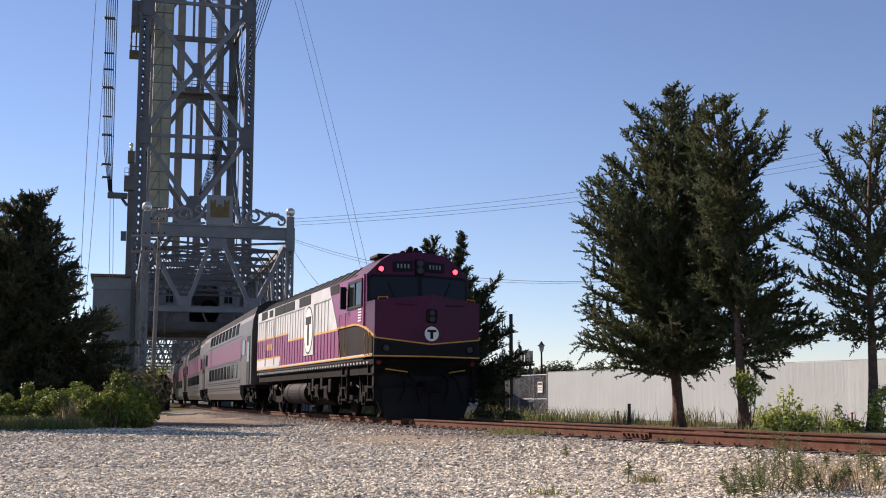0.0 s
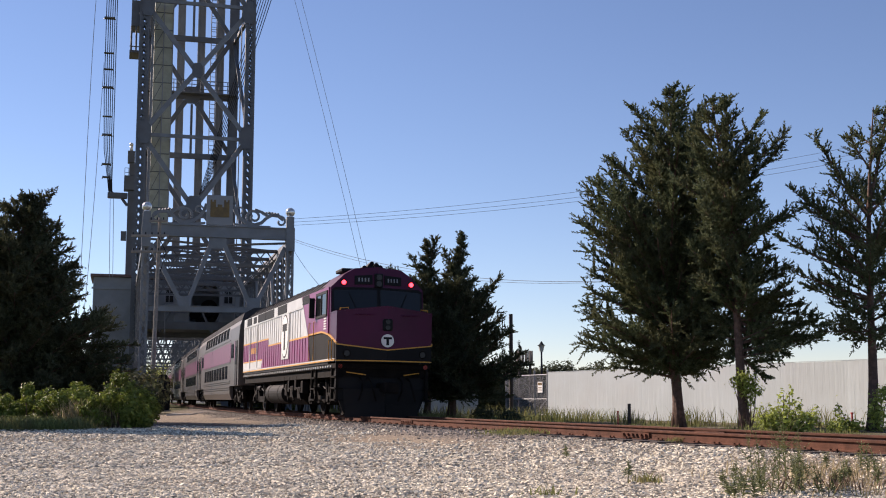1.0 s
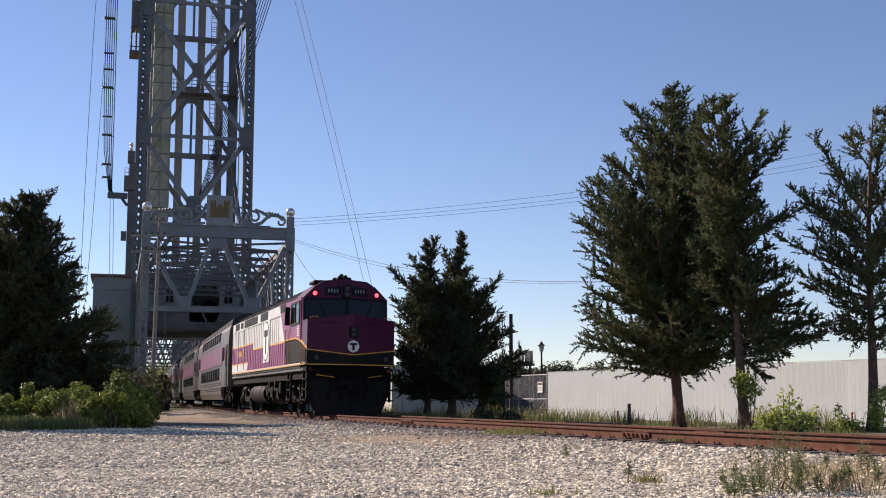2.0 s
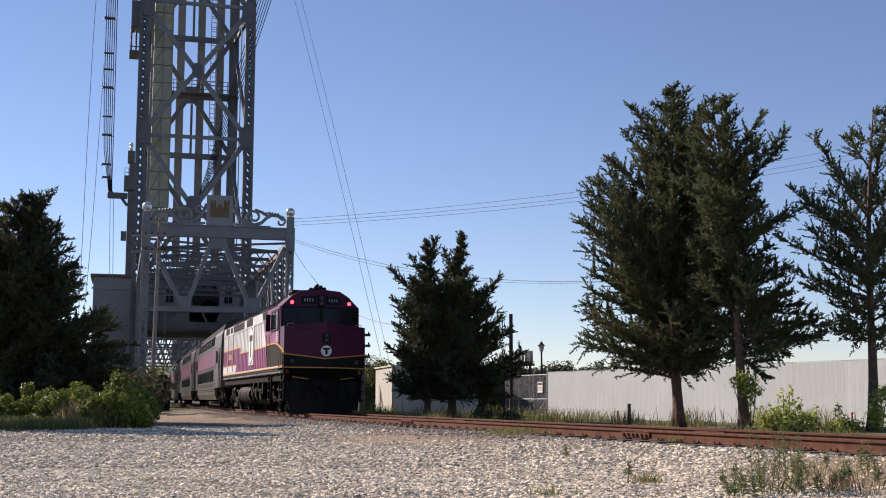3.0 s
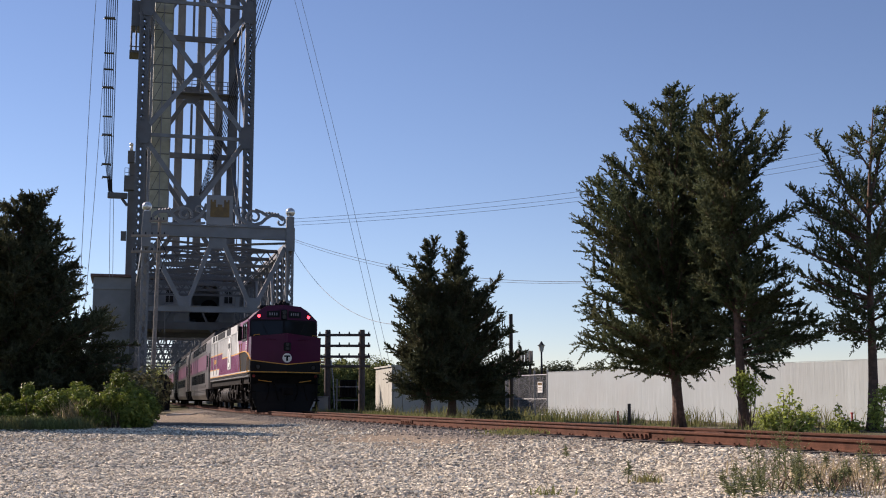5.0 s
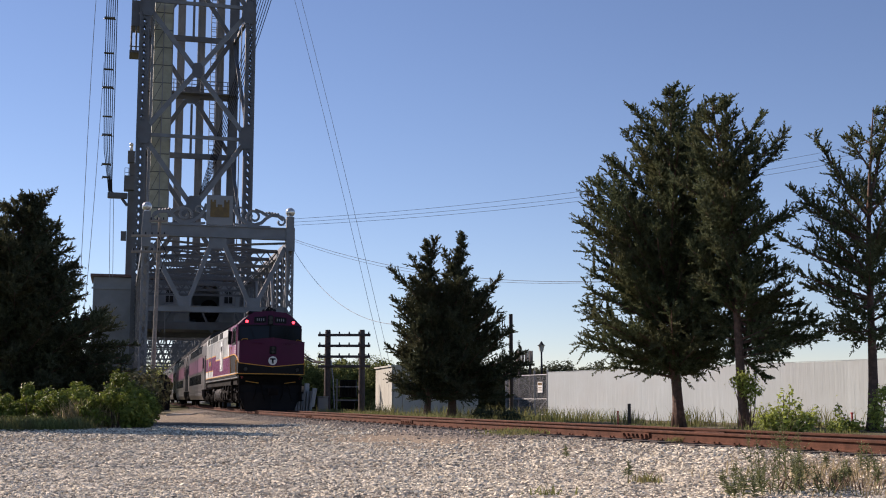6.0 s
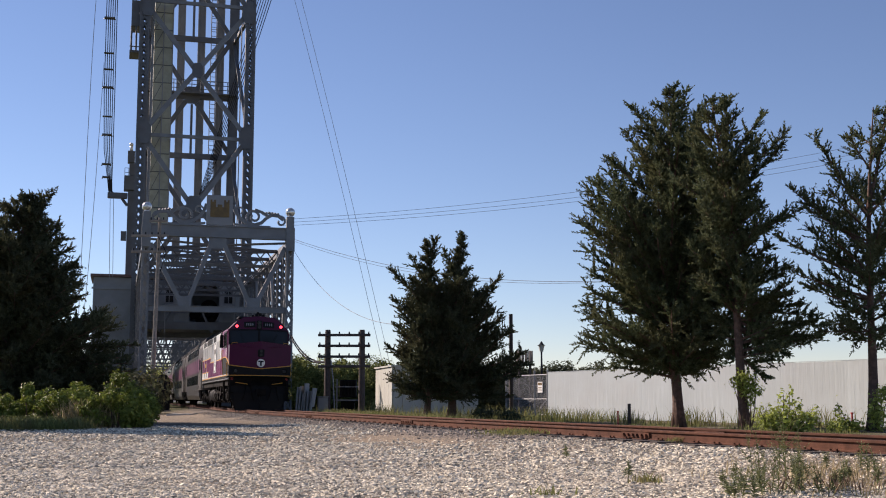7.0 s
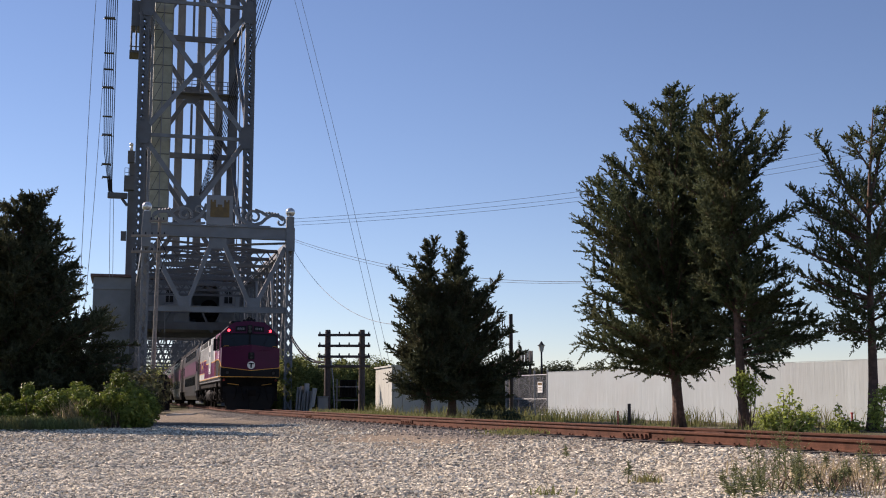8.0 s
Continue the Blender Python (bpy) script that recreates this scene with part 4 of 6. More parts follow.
def make_approach_span():
    sp = empty("approach_span", BRIDGE, "grey riveted steel through-truss approach span with ornamental portal", "bridge span")
    for side in (-1, 1):
        bm = bmesh.new()
        laced(bm, (side * PH, 0, -0.35), (side * PH, 0, 12.3), 0.56, 0.6, 0.8, 0.085, 0.12)
        part("portal_column", bm, PORTAL_STEEL, sp)
        bm = bmesh.new()
        box(bm, side * PH - 0.33, -0.36, 11.6, side * PH + 0.33, 0.36, 13.4)
        box(bm, side * PH - 0.28, -0.3, 13.4, side * PH + 0.28, 0.3, 14.25)
        head = part("column_head", bm, PORTAL_STEEL, sp, bevel=0.02)
        bm = bmesh.new()
        ball(bm, (side * PH, 0, 14.62), 0.36, 20)
        tube(bm, [(side * PH, 0, 14.2), (side * PH, 0, 14.35)], 0.2, 12)
        part("ball_finial", bm, SILVER, head, "bright silver ball finial", smooth=True)
    bm = bmesh.new()
    box(bm, -PH + 0.34, -0.2, 12.55, PH - 0.34, 0.2, 13.3)
    box(bm, -PH + 0.34, -0.3, 13.3, PH - 0.34, 0.3, 13.38)
    box(bm, -PH + 0.34, -0.3, 12.47, PH - 0.34, 0.3, 12.55)
    part("portal_girder", bm, PORTAL_STEEL, sp)
    bm = bmesh.new()
    box(bm, -PH + 0.27, -0.14, 6.9, PH - 0.27, 0.14, 7.3)
    box(bm, -PH + 0.27, -0.22, 7.3, PH - 0.27, 0.22, 7.34)
    part("portal_strut", bm, PORTAL_STEEL, sp)
    for a, b in (((-5.0, 11.9), (-2.65, 7.5)), ((-2.2, 7.5), (-0.45, 12.4)), ((0.2, 12.4), (2.35, 7.5)), ((2.8, 7.5), (4.95, 11.9))):
        bm = bmesh.new()
        beam(bm, (a[0], 0, a[1]), (b[0], 0, b[1]), 0.26, 0.33, (1, 0, 0))
        part("portal_brace", bm, PORTAL_STEEL, sp)
    for u, z, w, h in ((-2.43, 7.5, 1.0, 1.0), (2.6, 7.5, 1.0, 1.0), (-0.12, 12.2, 1.3, 1.1)):
        bm = bmesh.new()
        gusset(bm, u, -0.17, z, w, h, 0.02)
        part("gusset_plate", bm, PORTAL_STEEL, sp)
    # plaque with a gold castle shape
    bm = bmesh.new()
    box(bm, -1.0, -0.30, 13.4, 0.95, -0.14, 15.65)
    pq = part("plaque", bm, STEEL_PALE, sp, "grey plaque with gold castle shape", bevel=0.03)
    bm = bmesh.new()
    prism(bm, [(-0.72, 14.0), (0.68, 14.0), (0.68, 15.3), (0.55, 15.3), (0.55, 15.15), (0.42, 15.15), (0.42, 15.3), (0.28, 15.3), (0.28, 14.75), (0.15, 14.75), (0.15, 14.95),
               (-0.19, 14.95), (-0.19, 14.75), (-0.32, 14.75), (-0.32, 15.3), (-0.46, 15.3), (-0.46, 15.15), (-0.59, 15.15), (-0.59, 15.3), (-0.72, 15.3)], -0.34, -0.302)
    part("emblem", bm, GOLD, pq, "gold castle emblem")
    # scrolls either side of the plaque
    for side in (-1, 1):
        bm = bmesh.new()
        f = lambda pts: [(side * x, z) for x, z in pts]
        ribbon(bm, f(spiral(2.55, 14.15, 0.55, 0.16, 3.6, -4.0)), 0.17, 0.22, -0.05)
        ribbon(bm, f([(1.0, 15.0), (1.15, 14.5), (1.5, 14.0), (1.95, 13.7), (2.6, 13.55), (3.1, 13.7), (3.5, 14.1), (3.9, 14.35), (4.4, 14.3), (4.8, 14.0)]), 0.24, 0.24, -0.05)
        ribbon(bm, f(spiral(4.55, 13.86, 0.42, 0.12, 1.5, -3.6)), 0.14, 0.2, -0.05)
        ribbon(bm, f([(2.6, 14.7), (3.1, 14.55), (3.6, 14.25)]), 0.2, 0.2, -0.05)
        ribbon(bm, f([(1.05, 13.55), (1.6, 13.5), (2.6, 13.42), (3.8, 13.42)]), 0.16, 0.24, -0.05)
        ribbon(bm, f(spiral(1.55, 14.55, 0.42, 0.14, 4.4, -1.5)), 0.12, 0.18, -0.05)
        for k in range(6):
            ball(bm, (side * (3.25 + 0.22 * k), -0.05, 14.5 - 0.03 * abs(k - 2)), 0.12, 8)
        part("scroll", bm, PORTAL_STEEL, sp, "scrolled iron ornament")
    # side trusses
    panels = [0, 5.6, 11.2, 16.8, 22.4, 28.0, 33.6]
    for side in (-1, 1):
        u = side * PH
        for a, b in zip(panels, panels[1:]):
            bm = bmesh.new()
            beam(bm, (u, a, 12.1), (u, b, 12.1), 0.5, 0.55)
            # right-hand chord in paler steel, as if lit; the left one stays dark
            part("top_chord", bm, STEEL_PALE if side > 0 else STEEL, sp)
            bm = bmesh.new()
            beam(bm, (u, a, 0.1), (u, b, 0.1), 0.45, 0.6)
            part("bottom_chord", bm, STEEL, sp)
            bm = bmesh.new()
            beam(bm, (u, a, 11.9 if panels.index(a) % 2 == 0 else 0.4), (u, b, 0.4 if panels.index(a) % 2 == 0 else 11.9), 0.3, 0.34)
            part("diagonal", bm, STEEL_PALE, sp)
            bm = bmesh.new()
            laced(bm, (u, b, 0.2), (u, b, 11.9), 0.42, 0.42, 0.55, 0.1, 0.11)
            part("vertical", bm, STEEL, sp)
            bm = bmesh.new()
            laced(bm, (u, (a + b) / 2, 0.2), (u, (a + b) / 2, 11.9), 0.3, 0.3, 0.5, 0.09, 0.09)
            part("hanger", bm, STEEL, sp)
            bm = bmesh.new()
            tube(bm, [(u - side * 0.35, a, 1.1), (u - side * 0.35, b, 1.1)], 0.03, 6)
            tube(bm, [(u - side * 0.35, a, 0.6), (u - side * 0.35, b, 0.6)], 0.03, 6)
            part("handrail", bm, STEEL_PALE, sp)
    for k, v in enumerate(panels[1:]):
        bm = bmesh.new()
        lattice(bm, (-PH + 0.2, v, 12.3), (PH - 0.2, v, 12.3), 1.25, 0.2, 0.1, 0.9)
        part("sway_girder", bm, STEEL, sp)
    for a, b in zip(panels, panels[1:]):
        bm = bmesh.new()
        for p, q in (((-PH, a), (PH, b)), ((PH, a), (-PH, b))):
            d = Vector((q[0] - p[0], q[1] - p[1], 0)).normalized()
            sdir = Vector((-d.y, d.x, 0)) * 0.16
            A, B = Vector((p[0], p[1], 12.25)), Vector((q[0], q[1], 12.25))
            beam(bm, A + sdir, B + sdir, 0.09, 0.12)
            beam(bm, A - sdir, B - sdir, 0.09, 0.12)
            for j in range(16):
                s = 1 if j % 2 else -1
                beam(bm, A.lerp(B, j / 16) + sdir * s, A.lerp(B, (j + 1) / 16) - sdir * s, 0.06, 0.03)
        part("lateral_brace", bm, STEEL, sp)
    bm = bmesh.new()
    for v in np.arange(0.0, 34.0, 2.8):
        box(bm, -PH, v - 0.15, -0.75, PH, v + 0.15, -0.36)
    box(bm, -1.15, 0, -0.75, -0.6, 34, -0.34)
    box(bm, 0.6, 0, -0.75, 1.15, 34, -0.34)
    part("floor_system", bm, STEEL, sp)
    return sp


def make_tower():
    tw = empty("lift_tower", BRIDGE, "tall grey riveted steel lift bridge tower with cross bracing", "bridge tower")
    V0, V1, TOP = 35.0, 46.0, 56.0
    FU, RU = 5.5, 4.72

    def bar(name, a, b, w, h, material=STEEL):
        bm = bmesh.new()
        a, b = Vector(a), Vector(b)
        beam(bm, a, b, h, w, (0, 1, 0))
        part(name, bm, material, tw)
    for side in (-1, 1):
        bm = bmesh.new()
        laced(bm, (side * FU, V0, -0.3), (side * FU, V0, TOP), 0.72, 0.9, 0.85, 0.19, 0.16, False)
        c = part("front_column", bm, STEEL, tw)
        bm = bmesh.new()
        for o in (-0.42, 0.42):
            box(bm, side * FU + o - 0.09, V0 - 0.42, -0.3, side * FU + o + 0.09, V0 + 0.42, TOP)
            box(bm, side * FU + o - 0.1, V0 - 0.5, -0.3, side * FU + o + 0.1, V0 - 0.42, TOP)
        part("web_plate", bm, STEEL, c)
        bm = bmesh.new()
        box(bm, side * RU - 0.45, V1 - 0.4, -0.3, side * RU + 0.45, V1 + 0.4, TOP)
        box(bm, side * RU - 0.55, V1 - 0.48, -0.3, side * RU - 0.4, V1 - 0.4, TOP)
        box(bm, side * RU + 0.4, V1 - 0.48, -0.3, side * RU + 0.55, V1 - 0.4, TOP)
        part("rear_column", bm, STEEL, tw)
        for z in (27.8, 41.4):
            bm = bmesh.new()
            gusset(bm, side * (FU - 0.32), V0 - 0.56, z, 1.25, 2.3, 0.03)
            part("gusset_plate", bm, STEEL, tw)
        for z0, z1 in ((0, 14.4), (14.4, 27.8), (27.8, 41.4), (41.4, 55)):
            bar("side_brace", (side * FU * 0.99, V0, z0 + 0.4), (side * RU, V1, z1), 0.3, 0.35)
            bar("side_strut", (side * FU * 0.99, V0, z1), (side * RU, V1, z1), 0.3, 0.4)
    # front face
    for z in (14.3, 27.7, 42.1):
        bar("front_strut", (-FU + 0.4, V0, z), (FU - 0.4, V0, z), 0.25, 0.36, PORTAL_STEEL)
    for z0, z1 in ((28.3, 41.3), (42.3, 55.5)):
        for sg in (-1, 1):
            bar("front_brace", (-sg * FU * 0.92, V0 - 0.18 * sg, z0), (sg * FU * 0.92, V0 - 0.18 * sg, z1), 0.24, 0.5, PORTAL_STEEL)
        bm = bmesh.new()
        gusset(bm, 0.03, V0 - 0.33, (z0 + z1) / 2, 1.1, 1.6, 0.03)
        part("gusset_plate", bm, STEEL, tw)
    for sg in (-1, 1):
        bar("front_brace", (sg * FU * 0.92, V0, 27.2), (sg * 0.35, V0, 20.6), 0.24, 0.48, PORTAL_STEEL)
        bar("front_brace", (sg * 0.35, V0, 20.4), (sg * FU * 0.92, V0, 14.6), 0.24, 0.4)
    bm = bmesh.new()
    gusset(bm, 0, V0 - 0.2, 20.7, 1.5, 1.5, 0.03)
    part("gusset_plate", bm, STEEL, tw)
    # rear face
    for zc in (34.9, 48.6, 21.2):
        for su in (-1, 1):
            for sz in (-1, 1):
                bar("rear_brace", (su * 0.3, V1, zc + sz * 0.3), (su * RU * 0.95, V1, zc + sz * 6.7), 0.3, 0.5)
        bm = bmesh.new()
        gusset(bm, 0.1, V1 - 0.3, zc, 1.7, 2.0, 0.04)
        part("gusset_plate", bm, STEEL, tw)
        bar("rear_strut", (-RU, V1 + 0.1, zc), (RU, V1 + 0.1, zc), 0.3, 0.75)
        bar("rear_strut", (-RU, V1 + 0.1, zc - 7.0), (RU, V1 + 0.1, zc - 7.0), 0.3, 0.62)
        bar("rear_hanger", (0.12, V1, zc - 7.0), (0.12, V1, zc - 1.0), 0.22, 0.26)
    # counterweight guides
    for u in (-1.15, 1.15, 3.35):
        bm = bmesh.new()
        box(bm, u - 0.38, 48.0, 16, u + 0.38, 48.5, TOP)
        box(bm, u - 0.10, 47.86, 16, u + 0.10, 48.0, TOP)
        box(bm, u - 0.44, 47.9, 16, u - 0.32, 48.0, TOP)
        box(bm, u + 0.32, 47.9, 16, u + 0.44, 48.0, TOP)
        part("guide_post", bm, STEEL_PALE, tw)
    # walkway rails
    bm = bmesh.new()
    for z in (35.4, 35.9, 36.35):
        tube(bm, [(-5.0, 44.6, z), (5.0, 44.6, z)], 0.045, 6)
    for k in range(11):
        tube(bm, [(-5 + k, 44.6, 35.0), (-5 + k, 44.6, 36.35)], 0.045, 6)
    box(bm, -5, 44.5, 34.85, 5, 45.6, 35.0)
    part("walkway", bm, STEEL, tw)
    bm = bmesh.new()
    for u in (2.35, 2.95):
        tube(bm, [(u, 49.4, 14), (u, 49.4, TOP)], 0.05, 6)
    for z in np.arange(14, TOP, 0.55):
        tube(bm, [(2.35, 49.4, z), (2.95, 49.4, z)], 0.035, 5)
    for z in np.arange(15, TOP, 1.6):
        tube(bm, [(2.3, 49.2, z), (2.4, 48.8, z), (2.9, 48.8, z), (3.0, 49.2, z)], 0.03, 5)
    part("caged_ladder", bm, STEEL, tw)
    # upper platform
    bm = bmesh.new()
    box(bm, -6.85, 36, 39.5, -5.9, 38.5, 42.3)
    part("control_cabinet", bm, STEEL, tw, bevel=0.03)
    bm = bmesh.new()
    box(bm, -6.95, 35.9, 36.6, -5.6, 38.6, 36.85)
    box(bm, -6.95, 35.9, 37.2, -5.6, 36.0, 37.3)
    for u, v in ((-6.8, 36.1), (-6.3, 36.1), (-6.8, 38.3)):
        tube(bm, [(u, v, 36.7), (u, v, 39.5)], 0.1, 8)
    part("side_platform", bm, STEEL, tw)
    bm = bmesh.new()
    for z in (42.9, 43.5, 44.0):
        tube(bm, [(-6.85, 36.05, z), (-5.9, 36.05, z)], 0.04, 6)
    for u in (-6.85, -6.4, -5.95):
        tube(bm, [(u, 36.05, 42.3), (u, 36.05, 44.0)], 0.045, 6)
    part("cabinet_railing", bm, STEEL, tw)
    # lower right flange pipes, their sunlight put into the pale steel colour
    bm = bmesh.new()
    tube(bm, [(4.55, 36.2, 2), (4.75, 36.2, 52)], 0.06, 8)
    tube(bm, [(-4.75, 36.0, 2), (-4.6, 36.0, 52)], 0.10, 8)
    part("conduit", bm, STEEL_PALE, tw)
    return tw


def make_shaft():
    sh = empty("elevator_shaft", BRIDGE, "pale green sheet-clad elevator shaft inside the tower", "elevator shaft")
    k = 0
    z = 18.5
    rnd = random.Random(2)
    while z < 56:
        bm = bmesh.new()
        o = rnd.uniform(-0.01, 0.01)
        box(bm, -4.42, 37.0 + o, z + 0.02, -2.52, 38.9, z + 1.86)
        part("panel", bm, SHAFT, sh, bevel=0.015)
        bm = bmesh.new()
        box(bm, -4.47, 36.92, z - 0.06, -2.47, 38.95, z + 0.0)
        for a, b in (((-4.3, z + 0.1), (-3.5, z + 1.8)),):
            beam(bm, (a[0], 36.96, a[1]), (b[0], 36.96, b[1]), 0.05, 0.05)
        part("band", bm, STEEL, sh)
        z += 1.92
    bm = bmesh.new()
    for u in (-4.5, -3.45, -2.5):
        box(bm, u - 0.05, 36.88, 0, u + 0.05, 36.98, 56)
    part("corner_post", bm, STEEL_PALE, sh)


def make_house():
    h = empty("control_house", BRIDGE, "grey sheet-metal bridge control house straddling the track", "control house")
    V = 38.0

    def wall(x0, x1, z0, z1, v0, v1):
        bm = bmesh.new()
        box(bm, x0, v0, z0, x1, v1, z1)
        return part("wall", bm, HOUSE, h, bevel=0.02)
    # front wall with openings
    wall(-9.75, -5.55, 2.2, 13.0, V - 0.6, V + 7)
    wall(-5.5, -2.55, 8.1, 12.9, V, V + 0.3)
    wall(-1.6, 0.05, 8.1, 12.9, V, V + 0.3)
    wall(3.1, 3.6, 8.1, 12.9, V, V + 0.3)
    wall(4.55, 8.2, 8.1, 12.9, V, V + 0.3)
    wall(-2.55, -1.6, 8.1, 10.5, V, V + 0.3)
    wall(-2.55, -1.6, 12.1, 12.9, V, V + 0.3)
    wall(3.6, 4.55, 8.1, 10.5, V, V + 0.3)
    wall(3.6, 4.55, 12.1, 12.9, V, V + 0.3)
    wall(7.9, 8.2, 8.1, 12.9, V + 0.31, V + 7)
    for x in (-2.07, 4.07):
        bm = bmesh.new()
        box(bm, x - 0.46, V + 0.12, 10.52, x + 0.46, V + 0.15, 12.08)
        w = part("window", bm, GLASS, h, "dark glass window")
        bm = bmesh.new()
        for a in (-0.45, 0, 0.45):
            box(bm, x + a - 0.03, V + 0.06, 10.52, x + a + 0.03, V + 0.11, 12.08)
        for z in (10.55, 11.3, 12.05):
            box(bm, x - 0.45, V + 0.05, z - 0.03, x + 0.45, V + 0.1, z + 0.03)
        part("frame", bm, STEEL_PALE, w)
    bm = bmesh.new()
    box(bm, -10.05, V - 0.95, 13.02, -5.4, V + 7.3, 13.3)
    box(bm, -5.35, V - 0.35, 12.92, 8.5, V + 7.3, 13.2)
    part("roof", bm, ROOF_RUST, h, "flat roof with red-brown edge", bevel=0.02)
    bm = bmesh.new()
    box(bm, -5.4, V - 0.6, 7.75, 8.2, V + 7, 8.07)
    part("floor_slab", bm, STEEL, h)
    bm = bmesh.new()
    box(bm, -5.35, V - 0.95, 7.7, 8.2, V - 0.62, 8.5)
    part("floor_girder", bm, STEEL, h)
    # brackets under the strut
    for u in (-2.9, 2.3, 5.6):
        for sg in (-1, 1):
            bm = bmesh.new()
            beam(bm, (u, V - 0.7, 7.4), (u + sg * 1.0, V - 0.7, 9.6), 0.2, 0.3, (0, 1, 0))
            part("bracket", bm, STEEL, h)
    bm = bmesh.new()
    box(bm, -5.3, V - 0.8, 9.5, 8.2, V - 0.6, 9.8)
    part("front_strut", bm, STEEL, h)
    for x in np.arange(-9.4, -5.6, 0.62):
        bm = bmesh.new()
        box(bm, x - 0.05, V - 0.68, 2.3, x + 0.05, V - 0.605, 9.0)
        part("rib", bm, HOUSE, h)
    bm = bmesh.new()
    box(bm, -9.9, V - 0.72, 11.75, -5.5, V - 0.605, 11.95)
    part("ledge", bm, HOUSE, h)
    # inside: back wall with machinery shapes
    wall(-5.5, 7.8, 7.2, 12.9, V + 6.6, V + 6.9)
    for x, z, r in ((0.7, 9.8, 0.7), (2.2, 10.2, 0.9), (1.4, 8.6, 0.6)):
        bm = bmesh.new()
        tube(bm, [(x, V + 2, z), (x, V + 3, z)], r, 20)
        tube(bm, [(x, V + 1.7, z), (x, V + 3.3, z)], r * 0.3, 12)
        part("winding_drum", bm, UNDER, h)


def make_service_mast():
    s = empty("service_mast", BRIDGE, "stepped grey steel service mast beside the tower", "mast")
    V = 40.0
    for name, b in (("column", (-6.62, V, 13.3, -5.75, V + 0.9, 22.6)), ("arm", (-8.7, V + 0.1, 21.75, -6.64, V + 0.7, 22.35)),
                    ("cabinet", (-7.05, V - 0.2, 22.62, -5.8, V + 1.1, 24.2)), ("upper_column", (-6.55, V, 24.22, -5.75, V + 0.8, 25.6)), ("junction_box", (-6.75, V - 0.2, 25.62, -6.0, V + 0.8, 26.9))):
        bm = bmesh.new()
        box(bm, *b)
        part(name, bm, STEEL, s, bevel=0.04)
    bm = bmesh.new()
    for a in (0.0,):
        beam(bm, (-6.64, V + 0.4, 21.0), (-7.2, V + 0.4, 21.75), 0.3, 0.12, (0, 1, 0))
    part("knee_brace", bm, STEEL, s)
    bm = bmesh.new()
    tube(bm, [(-6.4, V + 0.3, 26.9), (-6.4, V + 0.3, 27.5)], 0.16, 10)
    ball(bm, (-6.4, V + 0.3, 27.65), 0.22, 14)
    part("beacon", bm, SILVER, s, smooth=True)
    bm = bmesh.new()
    for z in (24.5, 25.0):
        tube(bm, [(-7.0, V - 0.15, z), (-6.6, V - 0.15, z)], 0.03, 6)
    for u in (-7.0, -6.6):
        tube(bm, [(u, V - 0.15, 24.2), (u, V - 0.15, 25.0)], 0.03, 6)
    box(bm, -7.2, V, 17.2, -6.64, V + 0.4, 18.2)
    part("rail", bm, STEEL, s)


def make_cable_chute():
    c = empty("cable_bundle", BRIDGE, "hanging bundle of grey cables held by ring clamps", "cables")
    V = 40.4
    for k in range(6):
        u = -9.42 + 0.22 * k
        v = V + 0.25 * math.sin(k * 1.9)
        bm = bmesh.new()
        e = -8.6 + 0.07 * k
        tube(bm, [(e + 0.2, v, 22.3), (e, v, 22.5), (e - 0.05 + 0.1 * (u - e), v, 23.6), (u + (e - u) * 0.25, v, 27), (u, v, 33), (u - 0.05, v, 41), (u - 0.08, v, 50)], 0.05, 6)
        part("cable", bm, CABLE, c)
    for z, w in ((24.0, 0.75), (25.4, 0.9), (28.6, 1.0), (33.8, 1.1), (41.5, 1.12), (46.0, 1.12)):
        u0 = -8.9 - (z - 22) * 0.011
        bm = bmesh.new()
        box(bm, u0 - w / 2, V - 0.35, z - 0.06, u0 + w / 2, V + 0.35, z + 0.06)
        for sg in (-1, 1):
            ball(bm, (u0 + sg * (w / 2 + 0.02), V, z - 0.12), 0.08, 8)
        part("clamp", bm, STEEL, c)
    for z in (30.6, 35.8, 37.6, 44):
        u0 = -8.9 - (z - 22) * 0.011
        bm = bmesh.new()
        box(bm, u0 - 0.5, V - 0.3, z - 0.025, u0 + 0.5, V + 0.3, z + 0.025)
        part("spacer", bm, STEEL, c)


def make_lift_span():
    sp = empty("lift_span", BRIDGE, "far grey steel lift span receding behind the tower", "bridge span")
    panels = [52 + 6 * k for k in range(27)]
    for side in (-1, 1):
        u = side * PH
        bm = bmesh.new()
        beam(bm, (u, 52, 0.2), (u, 208, 0.2), 0.5, 0.7)
        part("bottom_chord", bm, STEEL, sp)
        bm = bmesh.new()
        beam(bm, (u, 52, 11.5), (u, 130, 17), 0.5, 0.6)
        beam(bm, (u, 130, 17), (u, 208, 11.5), 0.5, 0.6)
        part("top_chord", bm, STEEL, sp)
        for a, b in zip(panels, panels[1:]):
            za, zb = (11.5 + 5.5 * (1 - abs(v - 130) / 78) for v in (a, b))
            bm = bmesh.new()
            beam(bm, (u, a, 0.3), (u, a, za), 0.4, 0.4)
            part("vertical", bm, STEEL, sp)
            bm = bmesh.new()
            beam(bm, (u, a, za), (u, b, 0.3), 0.3, 0.35)
            beam(bm, (u, b, zb), (u, a, 0.3), 0.14, 0.3)
            part("diagonal", bm, STEEL, sp)
    for v in panels[::4]:
        bm = bmesh.new()
        lattice(bm, (-PH, v, 11.0), (PH, v, 11.0), 3.6, 0.26, 0.16, 1.1)
        part("sway_girder", bm, STEEL, sp)
    bm = bmesh.new()
    box(bm, -PH, 50, -0.9, PH, 210, -0.4)
